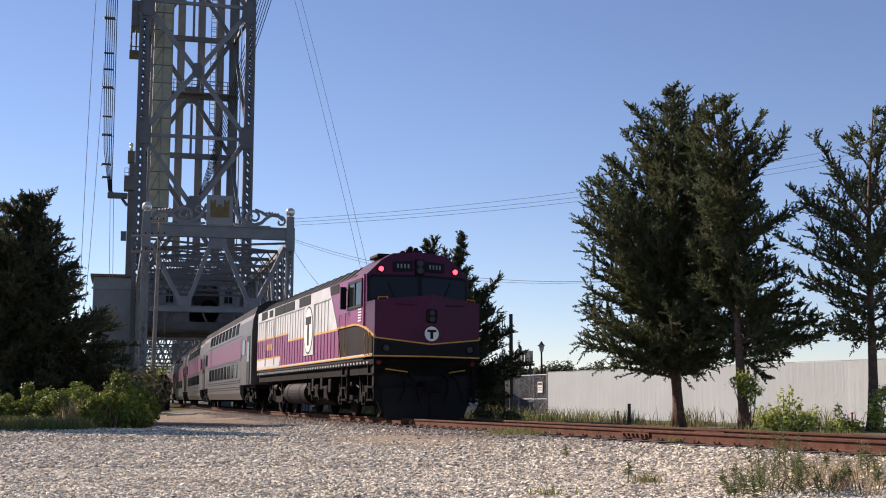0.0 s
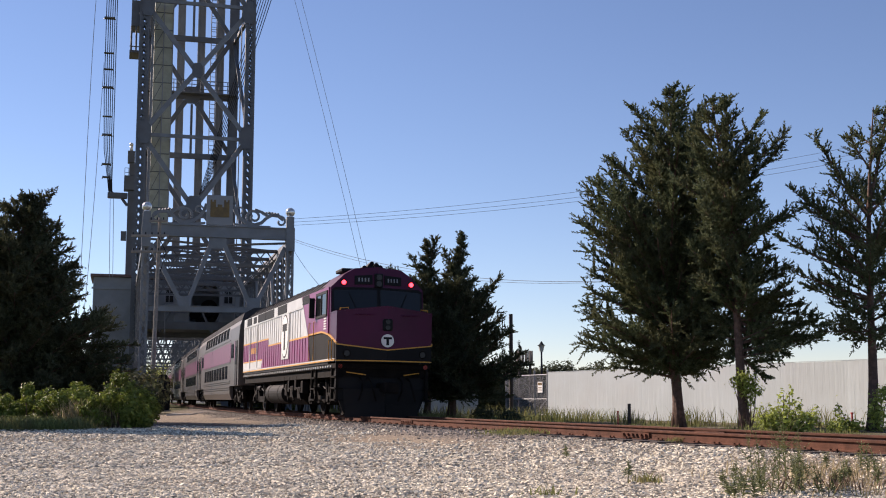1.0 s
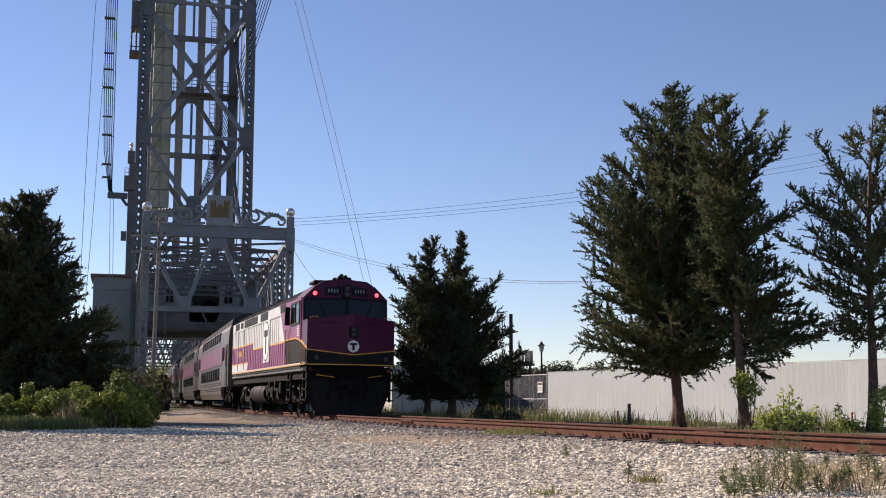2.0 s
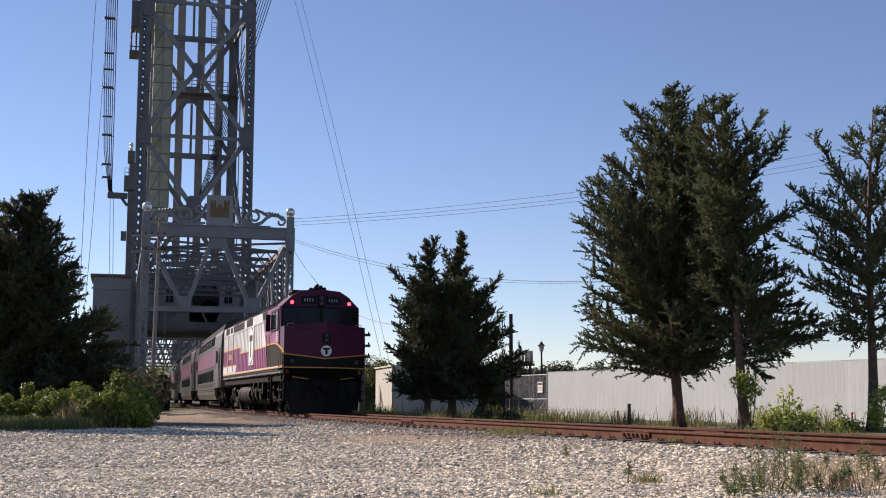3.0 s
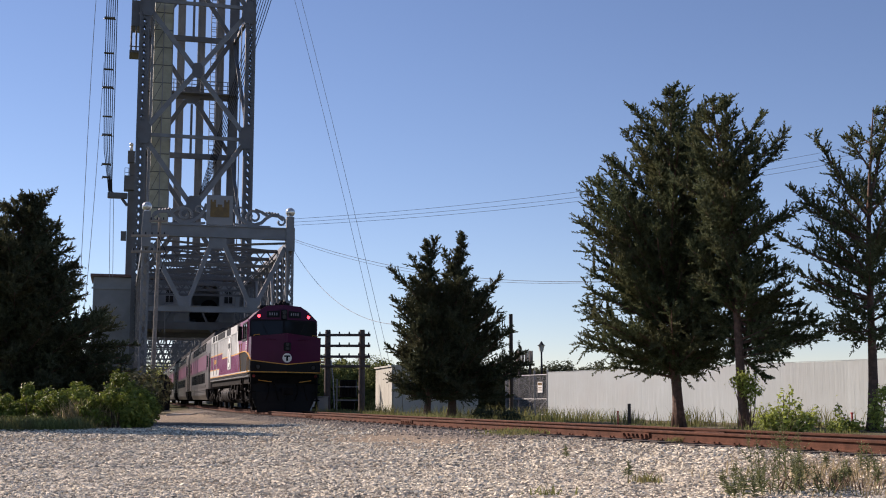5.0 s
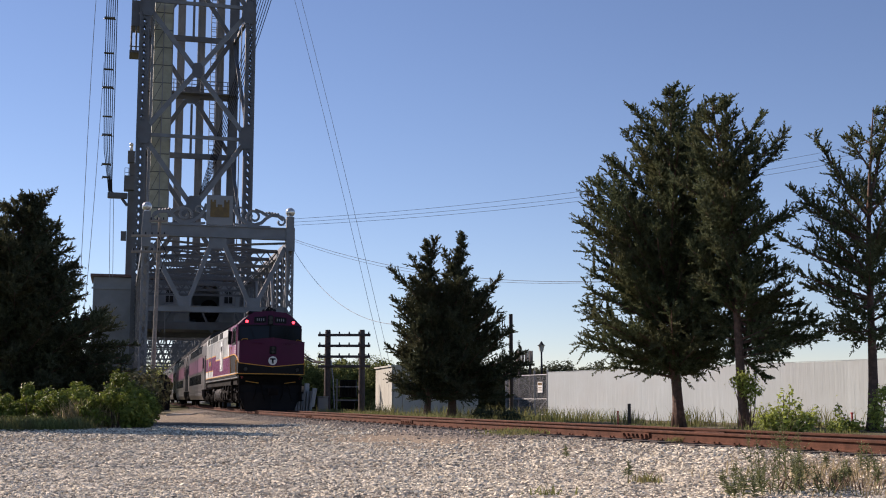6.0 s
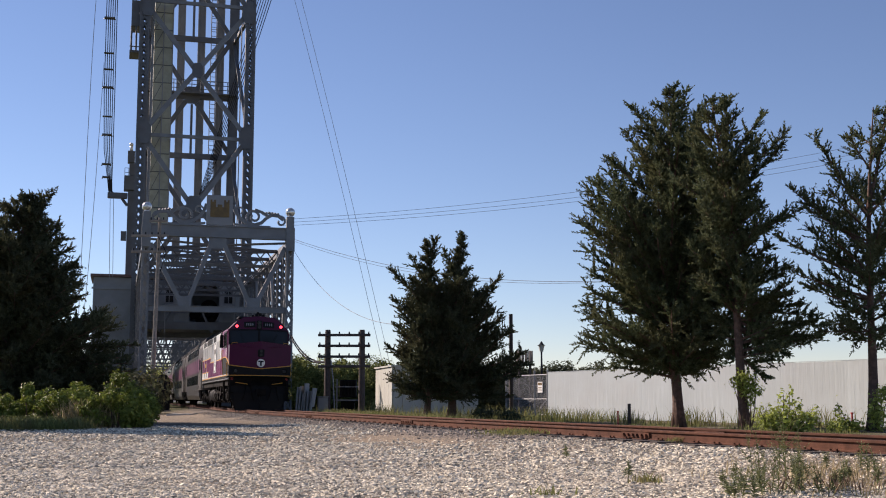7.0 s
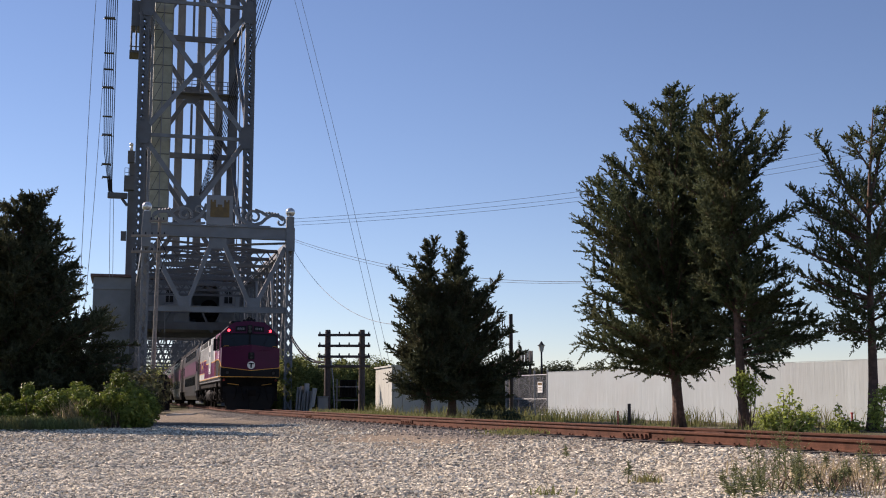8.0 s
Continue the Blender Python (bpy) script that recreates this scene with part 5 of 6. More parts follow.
    part("deck", bm, STEEL, sp)


make_approach_span()
make_tower()
make_shaft()
make_house()
make_service_mast()
make_cable_chute()
make_lift_span()

# ---- trees ----
def make_tree(name, x, y, z, height, crown, lean=(0, 0), trunk_r=0.2, clear=0.12, limbs=80, seed=1, rise=0.6, leaf=0.15, density=1.0,
              material=None, label="", category="tree", extra=(), jag=0.25, bare=0.0):
    """A tapered trunk, rising limbs and a crown of many small sprays. crown: rows of (share of the height, radius to the left, to the right)."""
    rnd = random.Random(seed)
    nr = np.random.RandomState(seed)
    T = empty(name, pose(x, y, z), label, category)
    hs, lr, rr = [np.array(c) for c in zip(*crown)]

    def axis(h):
        k = h / height
        return Vector((lean[0] * k + 0.10 * math.sin(5 * k + seed), lean[1] * k + 0.1 * math.cos(4 * k + seed), h))
    bm = bmesh.new()
    pts = [axis(height * k / 14) for k in range(15)]
    tube(bm, pts, trunk_r, 10, trunk_r * 0.10)
    # flared, ridged foot
    for k in range(5):
        a = k * 1.257 + seed
        o = Vector((math.cos(a), math.sin(a), 0))
        tube(bm, [axis(0.0) + o * trunk_r * 1.15 - Vector((0, 0, 0.08)), axis(0.5) + o * trunk_r * 0.75, axis(1.6) + o * trunk_r * 0.55], trunk_r * 0.42, 6, trunk_r * 0.25)
    part("trunk", bm, BARK, T, smooth=True)
    wood = bmesh.new()
    V, F = [], []

    def spray(p, d, size):
        """One narrow scale-leaved shoot."""
        d = d.normalized()
        q = d.cross(Vector((rnd.uniform(-1, 1), rnd.uniform(-1, 1), rnd.uniform(-1, 1))))
        if q.length < 1e-3:
            return
        q.normalize()
        k = len(V)
        w = size * rnd.uniform(0.16, 0.27)
        u = d.cross(q) * w * 0.5
        V.extend((p, p + d * size * 0.4 + q * w + u, p + d * size, p + d * size * 0.4 - q * w + u))
        F.append((k, k + 1, k + 2, k + 3))

    def branch(p, tip, r, n_tw, droop, tw_len):
        """A limb that carries a feathered plume, wide in its middle and pointed at its tip."""
        mid = p.lerp(tip, 0.5) + Vector((rnd.uniform(-0.1, 0.1), rnd.uniform(-0.1, 0.1), -droop)) * (tip - p).length * 0.5
        at = lambda t: ((1 - t) ** 2) * p + 2 * t * (1 - t) * mid + t * t * tip
        tube(wood, [at(t) for t in (0, 0.25, 0.5, 0.75, 1.0)], r, 5, r * 0.2)
        out = (tip - mid).normalized()
        for i in range(n_tw):
            t = 1 - 0.85 * ((i + rnd.random()) / n_tw) ** 1.15
            q = at(t)
            o = Vector((rnd.gauss(0, 1), rnd.gauss(0, 1), rnd.gauss(0.15, 0.6))).normalized()
            tl = tw_len * (0.5 + 0.9 * (1 - t) ** 0.7) * rnd.uniform(0.5, 1.25)
            way = (out * 0.8 + o * 0.85 + Vector((0, 0, 0.18))).normalized()
            ns = max(3, int(tl / leaf * 6.5 * density))
            for j in range(ns):
                u = (j + rnd.random()) / ns
                dd = way + Vector((rnd.gauss(0, 0.45), rnd.gauss(0, 0.45), rnd.gauss(0.08, 0.4)))
                spray(q + way * tl * u, dd, leaf * rnd.uniform(0.8, 1.5) * (1.15 - 0.45 * u))
    for i in range(limbs):
        k = (i + rnd.random()) / limbs
        kt = clear + (1.0 - clear) * k                       # share of the height at the limb's tip
        a = i * 2.39996 + rnd.uniform(-0.4, 0.4)
        ca, sa = math.cos(a), math.sin(a)
        rad = np.interp(kt, hs, rr) * max(ca, 0) ** 2 + np.interp(kt, hs, lr) * max(-ca, 0) ** 2 + 0.5 * (np.interp(kt, hs, rr) + np.interp(kt, hs, lr)) * sa * sa
        if kt > 0.82 and i % 2:
            continue
        if kt < bare and sa < 0.25 and ca < 0.55:
            continue
        rad *= 1 + jag * rnd.uniform(-1.2, 0.8)
        tipz = kt * height
        z0 = max(clear * height * 0.92, tipz - rad * rise * min(1.0, 0.1 + (kt - clear) / 0.38) * rnd.uniform(0.7, 1.3))
        p = axis(min(z0, height * 0.97))
        tip = axis(min(tipz, height)) + Vector((ca * rad, sa * rad, 0))
        L = (tip - p).length
        branch(p, tip, 0.018 + 0.012 * L, int(9 + 13 * L * density), -0.06 if kt < 0.3 else 0.06, min(0.36 + 0.14 * L, 0.13 + 0.5 * rad))
    for k0, k1, dx, dy in extra:
        p = axis(k0 * height)
        tip = axis(k0 * height) + Vector((dx, dy, (k1 - k0) * height))
        L = (tip - p).length
        branch(p, tip, 0.02 + 0.014 * L, int(10 + 16 * L * density), 0.05, 0.5)
    part("limb_wood", wood, BARK, T)
    cr = soup("crown", V, F, material or CEDAR)
    cr.parent = T
    return T


FZ = -0.34
make_tree("cedar_tree", 7.19, 36.6, FZ, 10.7, [(0.15, 1.4, 0.8), (0.18, 2.1, 1.2), (0.23, 2.5, 1.7), (0.3, 2.3, 1.9), (0.42, 2.3, 1.9), (0.54, 2.3, 1.7), (0.66, 2.1, 1.6), (0.76, 1.75, 1.4), (0.84, 1.3, 1.1), (0.9, 0.9, 0.8), (0.95, 0.4, 0.45), (1.0, 0.05, 0.2)],
          lean=(-0.1, 0), trunk_r=0.175, clear=0.15, limbs=205, seed=3, label="tall dark green cedar tree with a bare reddish trunk", rise=0.95, jag=0.36, density=0.82, leaf=0.10,
          extra=((0.8, 0.985, 0.55, 0), (0.8, 0.94, -1.2, 0.1), (0.7, 0.86, -1.4, 0), (0.62, 0.78, -1.9, 0.1), (0.42, 0.56, -2.2, 0), (0.3, 0.38, -2.2, 0.2), (0.74, 0.95, 1.2, 0)))
make_tree("cedar_tree", 8.57, 33.6, FZ, 9.5, [(0.2, 0.2, 0.8), (0.24, 0.3, 1.9), (0.29, 0.4, 2.1), (0.34, 0.7, 1.6), (0.42, 1.0, 1.35), (0.5, 1.1, 1.05), (0.58, 1.2, 0.75), (0.68, 1.2, 0.9), (0.79, 1.1, 0.9), (0.9, 0.8, 1.1), (1.0, 0.15, 0.2)],
          lean=(-0.75, 0), trunk_r=0.15, clear=0.2, limbs=140, seed=5, label="slim leaning cedar tree with ivy round its foot", rise=0.8, jag=0.36, leaf=0.10, density=0.82, bare=0.38,
          extra=((0.72, 0.9, 1.85, 0), (0.78, 0.95, 1.2, 0.1), (0.68, 0.85, 1.6, -0.2), (0.55, 0.66, 2.0, 0), (0.58, 0.63, 1.6, 0.2), (0.33, 0.31, 2.6, 0.2), (0.3, 0.27, 2.4, 0.5), (0.36, 0.37, 1.9, 0.3), (0.22, 0.15, 0.7, 0.1), (0.84, 1.0, 0.3, 0), (0.36, 0.34, 2.2, 0.1), (0.32, 0.25, 2.0, 0.4), (0.38, 0.4, 1.6, 0.1), (0.3, 0.22, 1.4, 0.3), (0.44, 0.48, 1.5, 0)))
make_tree("cedar_tree", 11.55, 32.5, FZ, 9.0, [(0.22, 0.5, 0.7), (0.3, 1.1, 1.3), (0.44, 1.7, 1.7), (0.58, 2.0, 1.8), (0.73, 1.5, 1.7), (0.9, 0.7, 1.0), (1.0, 0.15, 0.3)],
          lean=(0.5, 0), trunk_r=0.145, clear=0.25, limbs=54, seed=8, label="open-branched cedar tree beside the white fence", density=0.68, jag=0.5, leaf=0.10, rise=0.7,
          extra=((0.66, 0.91, -1.45, 0), (0.56, 0.74, -2.0, 0.2), (0.46, 0.59, -2.5, 0), (0.4, 0.47, -2.1, -0.3), (0.7, 1.0, 0.6, 0), (0.3, 0.3, -1.3, 0.2)))
make_tree("cedar_tree", -0.56, 45.0, FZ, 6.9, [(0.1, 0.9, 0.8), (0.2, 1.3, 1.0), (0.35, 1.35, 1.1), (0.53, 1.25, 1.0), (0.66, 0.85, 0.8), (0.72, 0.9, 0.7), (0.8, 0.35, 0.35), (0.88, 0.14, 0.16), (1.0, 0.03, 0.05)],
          trunk_r=0.13, clear=0.13, limbs=150, seed=12, label="short bushy cedar tree behind the track", material=CEDAR_DARK, rise=0.9, jag=0.32, leaf=0.10, density=0.9,
          extra=((0.62, 0.83, -1.5, 0), (0.5, 0.66, -1.4, 0.2), (0.72, 0.9, -0.6, 0), (0.8, 1.0, 0.3, 0), (0.3, 0.4, -1.6, 0)))
make_tree("cedar_tree", 0.2, 45.4, FZ, 7.2, [(0.09, 0.8, 2.0), (0.17, 1.1, 2.15), (0.32, 1.2, 2.4), (0.44, 1.1, 2.15), (0.56, 1.0, 1.6), (0.68, 0.8, 1.2), (0.76, 0.4, 0.6), (0.87, 0.16, 0.2), (1.0, 0.03, 0.05)],
          lean=(0.55, 0), trunk_r=0.16, clear=0.13, limbs=175, seed=14, label="broad bushy cedar tree behind the track", material=CEDAR_DARK, rise=0.8, jag=0.32, leaf=0.10, density=0.9,
          extra=((0.55, 0.76, 1.8, 0), (0.5, 0.7, 1.5, 0.2), (0.42, 0.47, 2.2, 0.2), (0.7, 0.98, 0.25, 0), (0.72, 0.9, -0.4, 0), (0.25, 0.3, 2.5, 0)))
make_tree("broad_cedar", -15.4, 43.0, -0.3, 8.3, [(0.05, 2.2, 2.7), (0.28, 2.2, 3.1), (0.45, 2.2, 2.8), (0.6, 1.9, 2.1), (0.75, 1.7, 1.6), (0.88, 1.2, 1.0), (0.95, 0.6, 0.5), (1.0, 0.2, 0.2)],
          trunk_r=0.22, clear=0.05, limbs=340, seed=21, label="dense dark cedar tree at the edge of the yard", material=CEDAR_DARK, rise=0.5, jag=0.42, density=0.85, leaf=0.115,
          extra=((0.75, 0.99, 0.75, 0), (0.7, 0.96, 0.3, 0.2), (0.62, 0.84, 1.35, 0), (0.55, 0.68, 2.0, 0), (0.38, 0.46, 3.2, -0.2), (0.3, 0.33, 3.5, 0), (0.25, 0.27, 3.5, -0.4), (0.8, 1.0, 1.1, -0.2), (0.2, 0.2, 3.2, 0.2),
                 (0.32, 0.33, 4.3, 0), (0.26, 0.25, 4.2, -0.4), (0.22, 0.22, 4.1, 0.3), (0.2, 0.17, 3.8, -0.3), (0.28, 0.28, 3.9, 0.5), (0.16, 0.13, 3.7, 0)))
make_tree("cedar_tree", -17.3, 37.5, -0.32, 9.9, [(0.5, 1.0, 0.9), (0.57, 1.6, 1.4), (0.72, 1.5, 1.3), (0.85, 1.0, 0.9), (0.95, 0.5, 0.4), (1.0, 0.1, 0.1)],
          trunk_r=0.16, clear=0.5, limbs=230, seed=27, label="tall cedar tree that shades the gravel", material=CEDAR_DARK, rise=0.5, jag=0.25, density=1.5, leaf=0.22)


# ---- poles, boxes, shed, gate, lamp ----
def hang(a, b, sag, r, label, material=None):
    """A cable between two ends that sags by so much in the middle."""
    a, b = Vector(a), Vector(b)
    bm = bmesh.new()
    tube(bm, [a.lerp(b, k / 20) - Vector((0, 0, 4 * sag * (k / 20) * (1 - k / 20))) for k in range(21)], r, 5)
    return tagged(link_bm("overhead_wire", bm, material or WIRE), label, "cable", "overhead wires")


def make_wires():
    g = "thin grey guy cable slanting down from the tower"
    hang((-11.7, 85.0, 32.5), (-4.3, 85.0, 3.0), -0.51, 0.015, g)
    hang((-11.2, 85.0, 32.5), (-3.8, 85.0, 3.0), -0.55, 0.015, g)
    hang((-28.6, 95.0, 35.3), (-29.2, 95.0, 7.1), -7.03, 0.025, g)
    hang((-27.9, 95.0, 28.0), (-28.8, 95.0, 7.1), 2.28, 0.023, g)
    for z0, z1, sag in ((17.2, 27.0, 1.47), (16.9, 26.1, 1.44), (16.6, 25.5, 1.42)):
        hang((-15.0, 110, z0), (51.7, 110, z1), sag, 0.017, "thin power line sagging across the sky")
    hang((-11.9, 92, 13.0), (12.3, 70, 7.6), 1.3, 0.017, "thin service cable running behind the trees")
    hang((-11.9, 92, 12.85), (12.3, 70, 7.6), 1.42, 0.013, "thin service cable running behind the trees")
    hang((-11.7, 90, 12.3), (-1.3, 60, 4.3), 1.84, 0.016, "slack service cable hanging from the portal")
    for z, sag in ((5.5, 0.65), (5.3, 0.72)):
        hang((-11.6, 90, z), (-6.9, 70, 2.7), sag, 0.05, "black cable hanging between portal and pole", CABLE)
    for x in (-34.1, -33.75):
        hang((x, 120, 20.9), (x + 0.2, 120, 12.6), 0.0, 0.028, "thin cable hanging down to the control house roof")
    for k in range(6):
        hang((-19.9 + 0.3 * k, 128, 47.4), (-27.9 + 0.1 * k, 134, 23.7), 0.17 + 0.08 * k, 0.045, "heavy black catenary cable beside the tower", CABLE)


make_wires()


def make_h_frame():
    a, b = Vector((-6.78, 70, 0)), Vector((-4.76, 70, 0))
    H = empty("twin_utility_pole", pose(a.x, a.y, -0.34), "dark wooden twin-pole frame with three crossarms", "utility pole")
    w = b.x - a.x
    for x in (0, w):
        bm = bmesh.new()
        tube(bm, [(x, 0, -0.3), (x, 0, 2.5), (x, 0, 4.75), (x, 0, 4.9)], 0.2, 12, 0.15)
        part("pole", bm, WOODPOLE, H)
    for z in (4.58, 3.95, 3.32, 2.75):
        bm = bmesh.new()
        box(bm, -0.55, -0.28, z - 0.075, w + 0.5, -0.14, z + 0.075)
        arm = part("crossarm", bm, WOODPOLE, H, bevel=0.012)
        if z > 3:
            for k in range(6):
                x = -0.45 + (w + 0.85) * k / 5
                bm = bmesh.new()
                tube(bm, [(x, -0.21, z + 0.07), (x, -0.21, z + 0.13), (x, -0.21, z + 0.2)], 0.05, 8, 0.035)
                part("insulator", bm, CABLE, arm)
    bm = bmesh.new()
    tube(bm, [(0.2, -0.2, 3.2), (0.35, -0.22, 2.0), (0.45, -0.25, 0.3)], 0.04, 6)
    part("conduit", bm, CHAIN, H)


def make_transformer():
    p = Vector((-5.71, 72, 0))
    T = empty("transformer", pose(p.x, p.y, -0.34), "grey transformer box on a steel stand between the poles", "transformer")
    bm = bmesh.new()
    box(bm, -0.5, -0.3, 0.95, 0.5, 0.4, 2.0)
    body = part("body", bm, TANK, T, bevel=0.03)
    bm = bmesh.new()
    for k in range(5):
        box(bm, -0.42 + 0.2 * k, -0.4, 1.05, -0.36 + 0.2 * k, -0.3, 1.9)
    part("cooling_fin", bm, TANK, body)
    for x in (-0.72, 0.62):
        bm = bmesh.new()
        box(bm, x, -0.05, 0, x + 0.08, 0.05, 2.05)
        part("leg", bm, CHAIN, T)
    for z in (0.75, 1.55):
        bm = bmesh.new()
        box(bm, -0.75, -0.4, z, 0.72, -0.33, z + 0.07)
        box(bm, -0.6, -0.33, 0.72, 0.6, 0.4, 0.78)
        part("cross_bar", bm, CHAIN, T)
    bm = bmesh.new()
    box(bm, -0.4, -0.25, 0, 0.4, 0.3, 0.72)
    part("lower_box", bm, UNDER, T, bevel=0.02)


def make_signal_box():
    p = Vector((-6.64, 66, 0))
    B = empty("signal_cabinet", pose(p.x, p.y, -0.34, 0, 0, 12), "small pale grey signal cabinet beside the track", "cabinet")
    bm = bmesh.new()
    box(bm, -0.27, -0.25, 0.12, 0.27, 0.25, 0.95)
    body = part("body", bm, HOUSE, B, bevel=0.02)
    bm = bmesh.new()
    box(bm, -0.32, -0.3, 0.95, 0.32, 0.3, 1.0)
    part("lid", bm, HOUSE, body)
    bm = bmesh.new()
    box(bm, -0.35, -0.32, 0, 0.35, 0.32, 0.12)
    part("plinth", bm, CONCRETE, B)
    bm = bmesh.new()
    box(bm, -0.56, -0.1, 0, -0.36, 0.1, 0.42)
    part("side_box", bm, UNDER, B)
    # leaning sheet stack behind
    q = Vector((-8.99, 78, 0))
    S = empty("sheet_stack", pose(q.x, q.y, -0.34, 0, 0, -8), "stack of weathered grey sheets leaning upright", "building material")
    rnd = random.Random(3)
    for k in range(6):
        bm = bmesh.new()
        x = -0.5 + 0.16 * k
        m = Matrix.Translation((x, 0.06 * k, 0)) @ Matrix.Rotation(radians(rnd.uniform(2, 9)), 4, "Y")
        box(bm, -0.03, -0.5, 0, 0.06, 0.5, rnd.uniform(1.2, 2.0), m)
        part("sheet", bm, CONCRETE, S)


def make_shed():
    S = empty("shed", pose(-2.42, 58.0, -0.34, 0, 0, 12.4), "low cream sheet-metal shed behind the trees", "shed")
    W, D, Ht = 4.2, 5.0, 2.42
    n = 9
    for k in range(n):
        bm = bmesh.new()
        box(bm, W * k / n + 0.006, 0, 0, W * (k + 1) / n - 0.006, 0.05, Ht)
        part("front_panel", bm, SHED, S, bevel=0.008)
    for k in range(5):
        bm = bmesh.new()
        box(bm, -0.05, 0.055 + D * k / 5, 0, 0, D * (k + 1) / 5 + 0.04, Ht)
        part("side_panel", bm, SHED, S, bevel=0.008)
    bm = bmesh.new()
    box(bm, -0.12, -0.08, Ht, W + 0.1, D + 0.1, Ht + 0.08)
    part("roof", bm, SHED, S)
    bm = bmesh.new()
    box(bm, 0.05, D, 0, W, D + 0.05, Ht)
    box(bm, W, 0, 0, W + 0.05, D, Ht)
    part("back_wall", bm, SHED, S)


def make_gate():
    d = (FENCE_B - FENCE_A).normalized()
    turn = math.degrees(math.atan2(d.y, d.x))
    G = empty("chain_link_gate", pose(FENCE_A.x, FENCE_A.y, -0.34, 0, 0, turn), "galvanized chain-link double gate with a warning sign", "gate")
    for x0, x1 in ((-1.19, -0.05), (-4.0, -1.25)):
        bm = bmesh.new()
        for z in (0.12, 0.85, 1.98):
            tube(bm, [(x0, 0, z), (x1, 0, z)], 0.028, 8)
        for x in (x0, x1):
            tube(bm, [(x, 0, 0.05), (x, 0, 2.02)], 0.028, 8)
        beam(bm, (x0, 0, 0.12), (x1, 0, 0.85), 0.02, 0.02)
        leaf = part("gate_frame", bm, CHAIN, G)
        bm = bmesh.new()
        for k in range(int((x1 - x0 + 1.9) / 0.09)):
            for sg in (-1, 1):
                xa, za = x0 + 0.09 * k, 0.12
                ln = 1.86
                xb = xa - sg * 0 - ln
                p, q = (xa, za), (xb, za + ln)
                # clip to the leaf
                t0 = max(0.0, (xa - x1) / ln)
                t1 = min(1.0, (xa - x0) / ln)
                if t1 - t0 < 0.02:
                    continue
                A = (xa - ln * t0, 0.004 * sg, za + ln * t0)
                B = (xa - ln * t1, 0.004 * sg, za + ln * t1)
                if sg < 0:
                    A, B = (x0 + x1 - A[0], 0.004 * sg, A[2]), (x0 + x1 - B[0], 0.004 * sg, B[2])
                beam(bm, A, B, 0.008, 0.008)
        part("mesh_wire", bm, CHAIN, leaf)
    for x in (-4.06, -1.22, 0.0):
        bm = bmesh.new()
        tube(bm, [(x, 0, -0.1), (x, 0, 2.2)], 0.045, 10)
        part("gate_post", bm, CHAIN, G)
    bm = bmesh.new()
    box(bm, -0.85, -0.05, 1.15, -0.4, -0.035, 1.66)
    sg = part("warning_sign", bm, SIGNWHITE, G, "white and orange warning sign with unreadable print")
    bm = bmesh.new()
    box(bm, -0.81, -0.054, 1.5, -0.44, -0.05, 1.62)
    box(bm, -0.78, -0.054, 1.36, -0.47, -0.05, 1.40)
    box(bm, -0.78, -0.054, 1.26, -0.47, -0.05, 1.29)
    part("sign_bar", bm, GOLD, sg)


def make_lamp_post():
    p = Vector((5.13, 62, 0))
    P = empty("lamp_post", pose(p.x, p.y, -0.34), "black lantern-topped lamp post beyond the gate", "street lamp")
    bm = bmesh.new()
    tube(bm, [(0, 0, 0), (0, 0, 0.3)], 0.12, 10)
    tube(bm, [(0, 0, 0.3), (0, 0, 3.3)], 0.06, 10, 0.045)
    part("post", bm, CABLE, P)
    bm = bmesh.new()
    tube(bm, [(0, 0, 3.3), (0, 0, 3.62)], 0.09, 8, 0.16)
    part("lantern", bm, SHED, P)
    bm = bmesh.new()
    tube(bm, [(0, 0, 3.62), (0, 0, 3.68), (0, 0, 3.84)], 0.22, 8, 0.02)
    part("cap", bm, CABLE, P)
    q = Vector((2.70, 47.2, 0))
    bm = bmesh.new()
    tube(bm, [(q.x, q.y, -0.4), (q.x, q.y, 3.87)], 0.075, 10)
    tagged(link_bm("wooden_post", bm, WOODPOLE), "dark wooden post standing behind the cedar", "post")
    t = Vector((4.52, 66, 0))
    T = empty("water_tank", pose(t.x, t.y, -0.34), "small weathered staved tank on dark legs beyond the gate", "tank")
    for k in range(14):
        a = k * 2 * math.pi / 14
        bm = bmesh.new()
        m = Matrix.Rotation(a, 4, "Z")
        box(bm, 0.42, -0.05, 2.75, 0.46, 0.05, 3.5, m)
        part("stave", bm, POLE_PALE, T)
    bm = bmesh.new()
    tube(bm, [(0, 0, 2.68), (0, 0, 2.76)], 0.55, 16)
    part("platform", bm, UNDER, T)
    for k in range(4):
        a = k * math.pi / 2 + 0.7
        bm = bmesh.new()
        tube(bm, [(0.45 * math.cos(a), 0.45 * math.sin(a), 0), (0.42 * math.cos(a), 0.42 * math.sin(a), 2.7)], 0.06, 6)
        part("leg", bm, WOODPOLE, T)


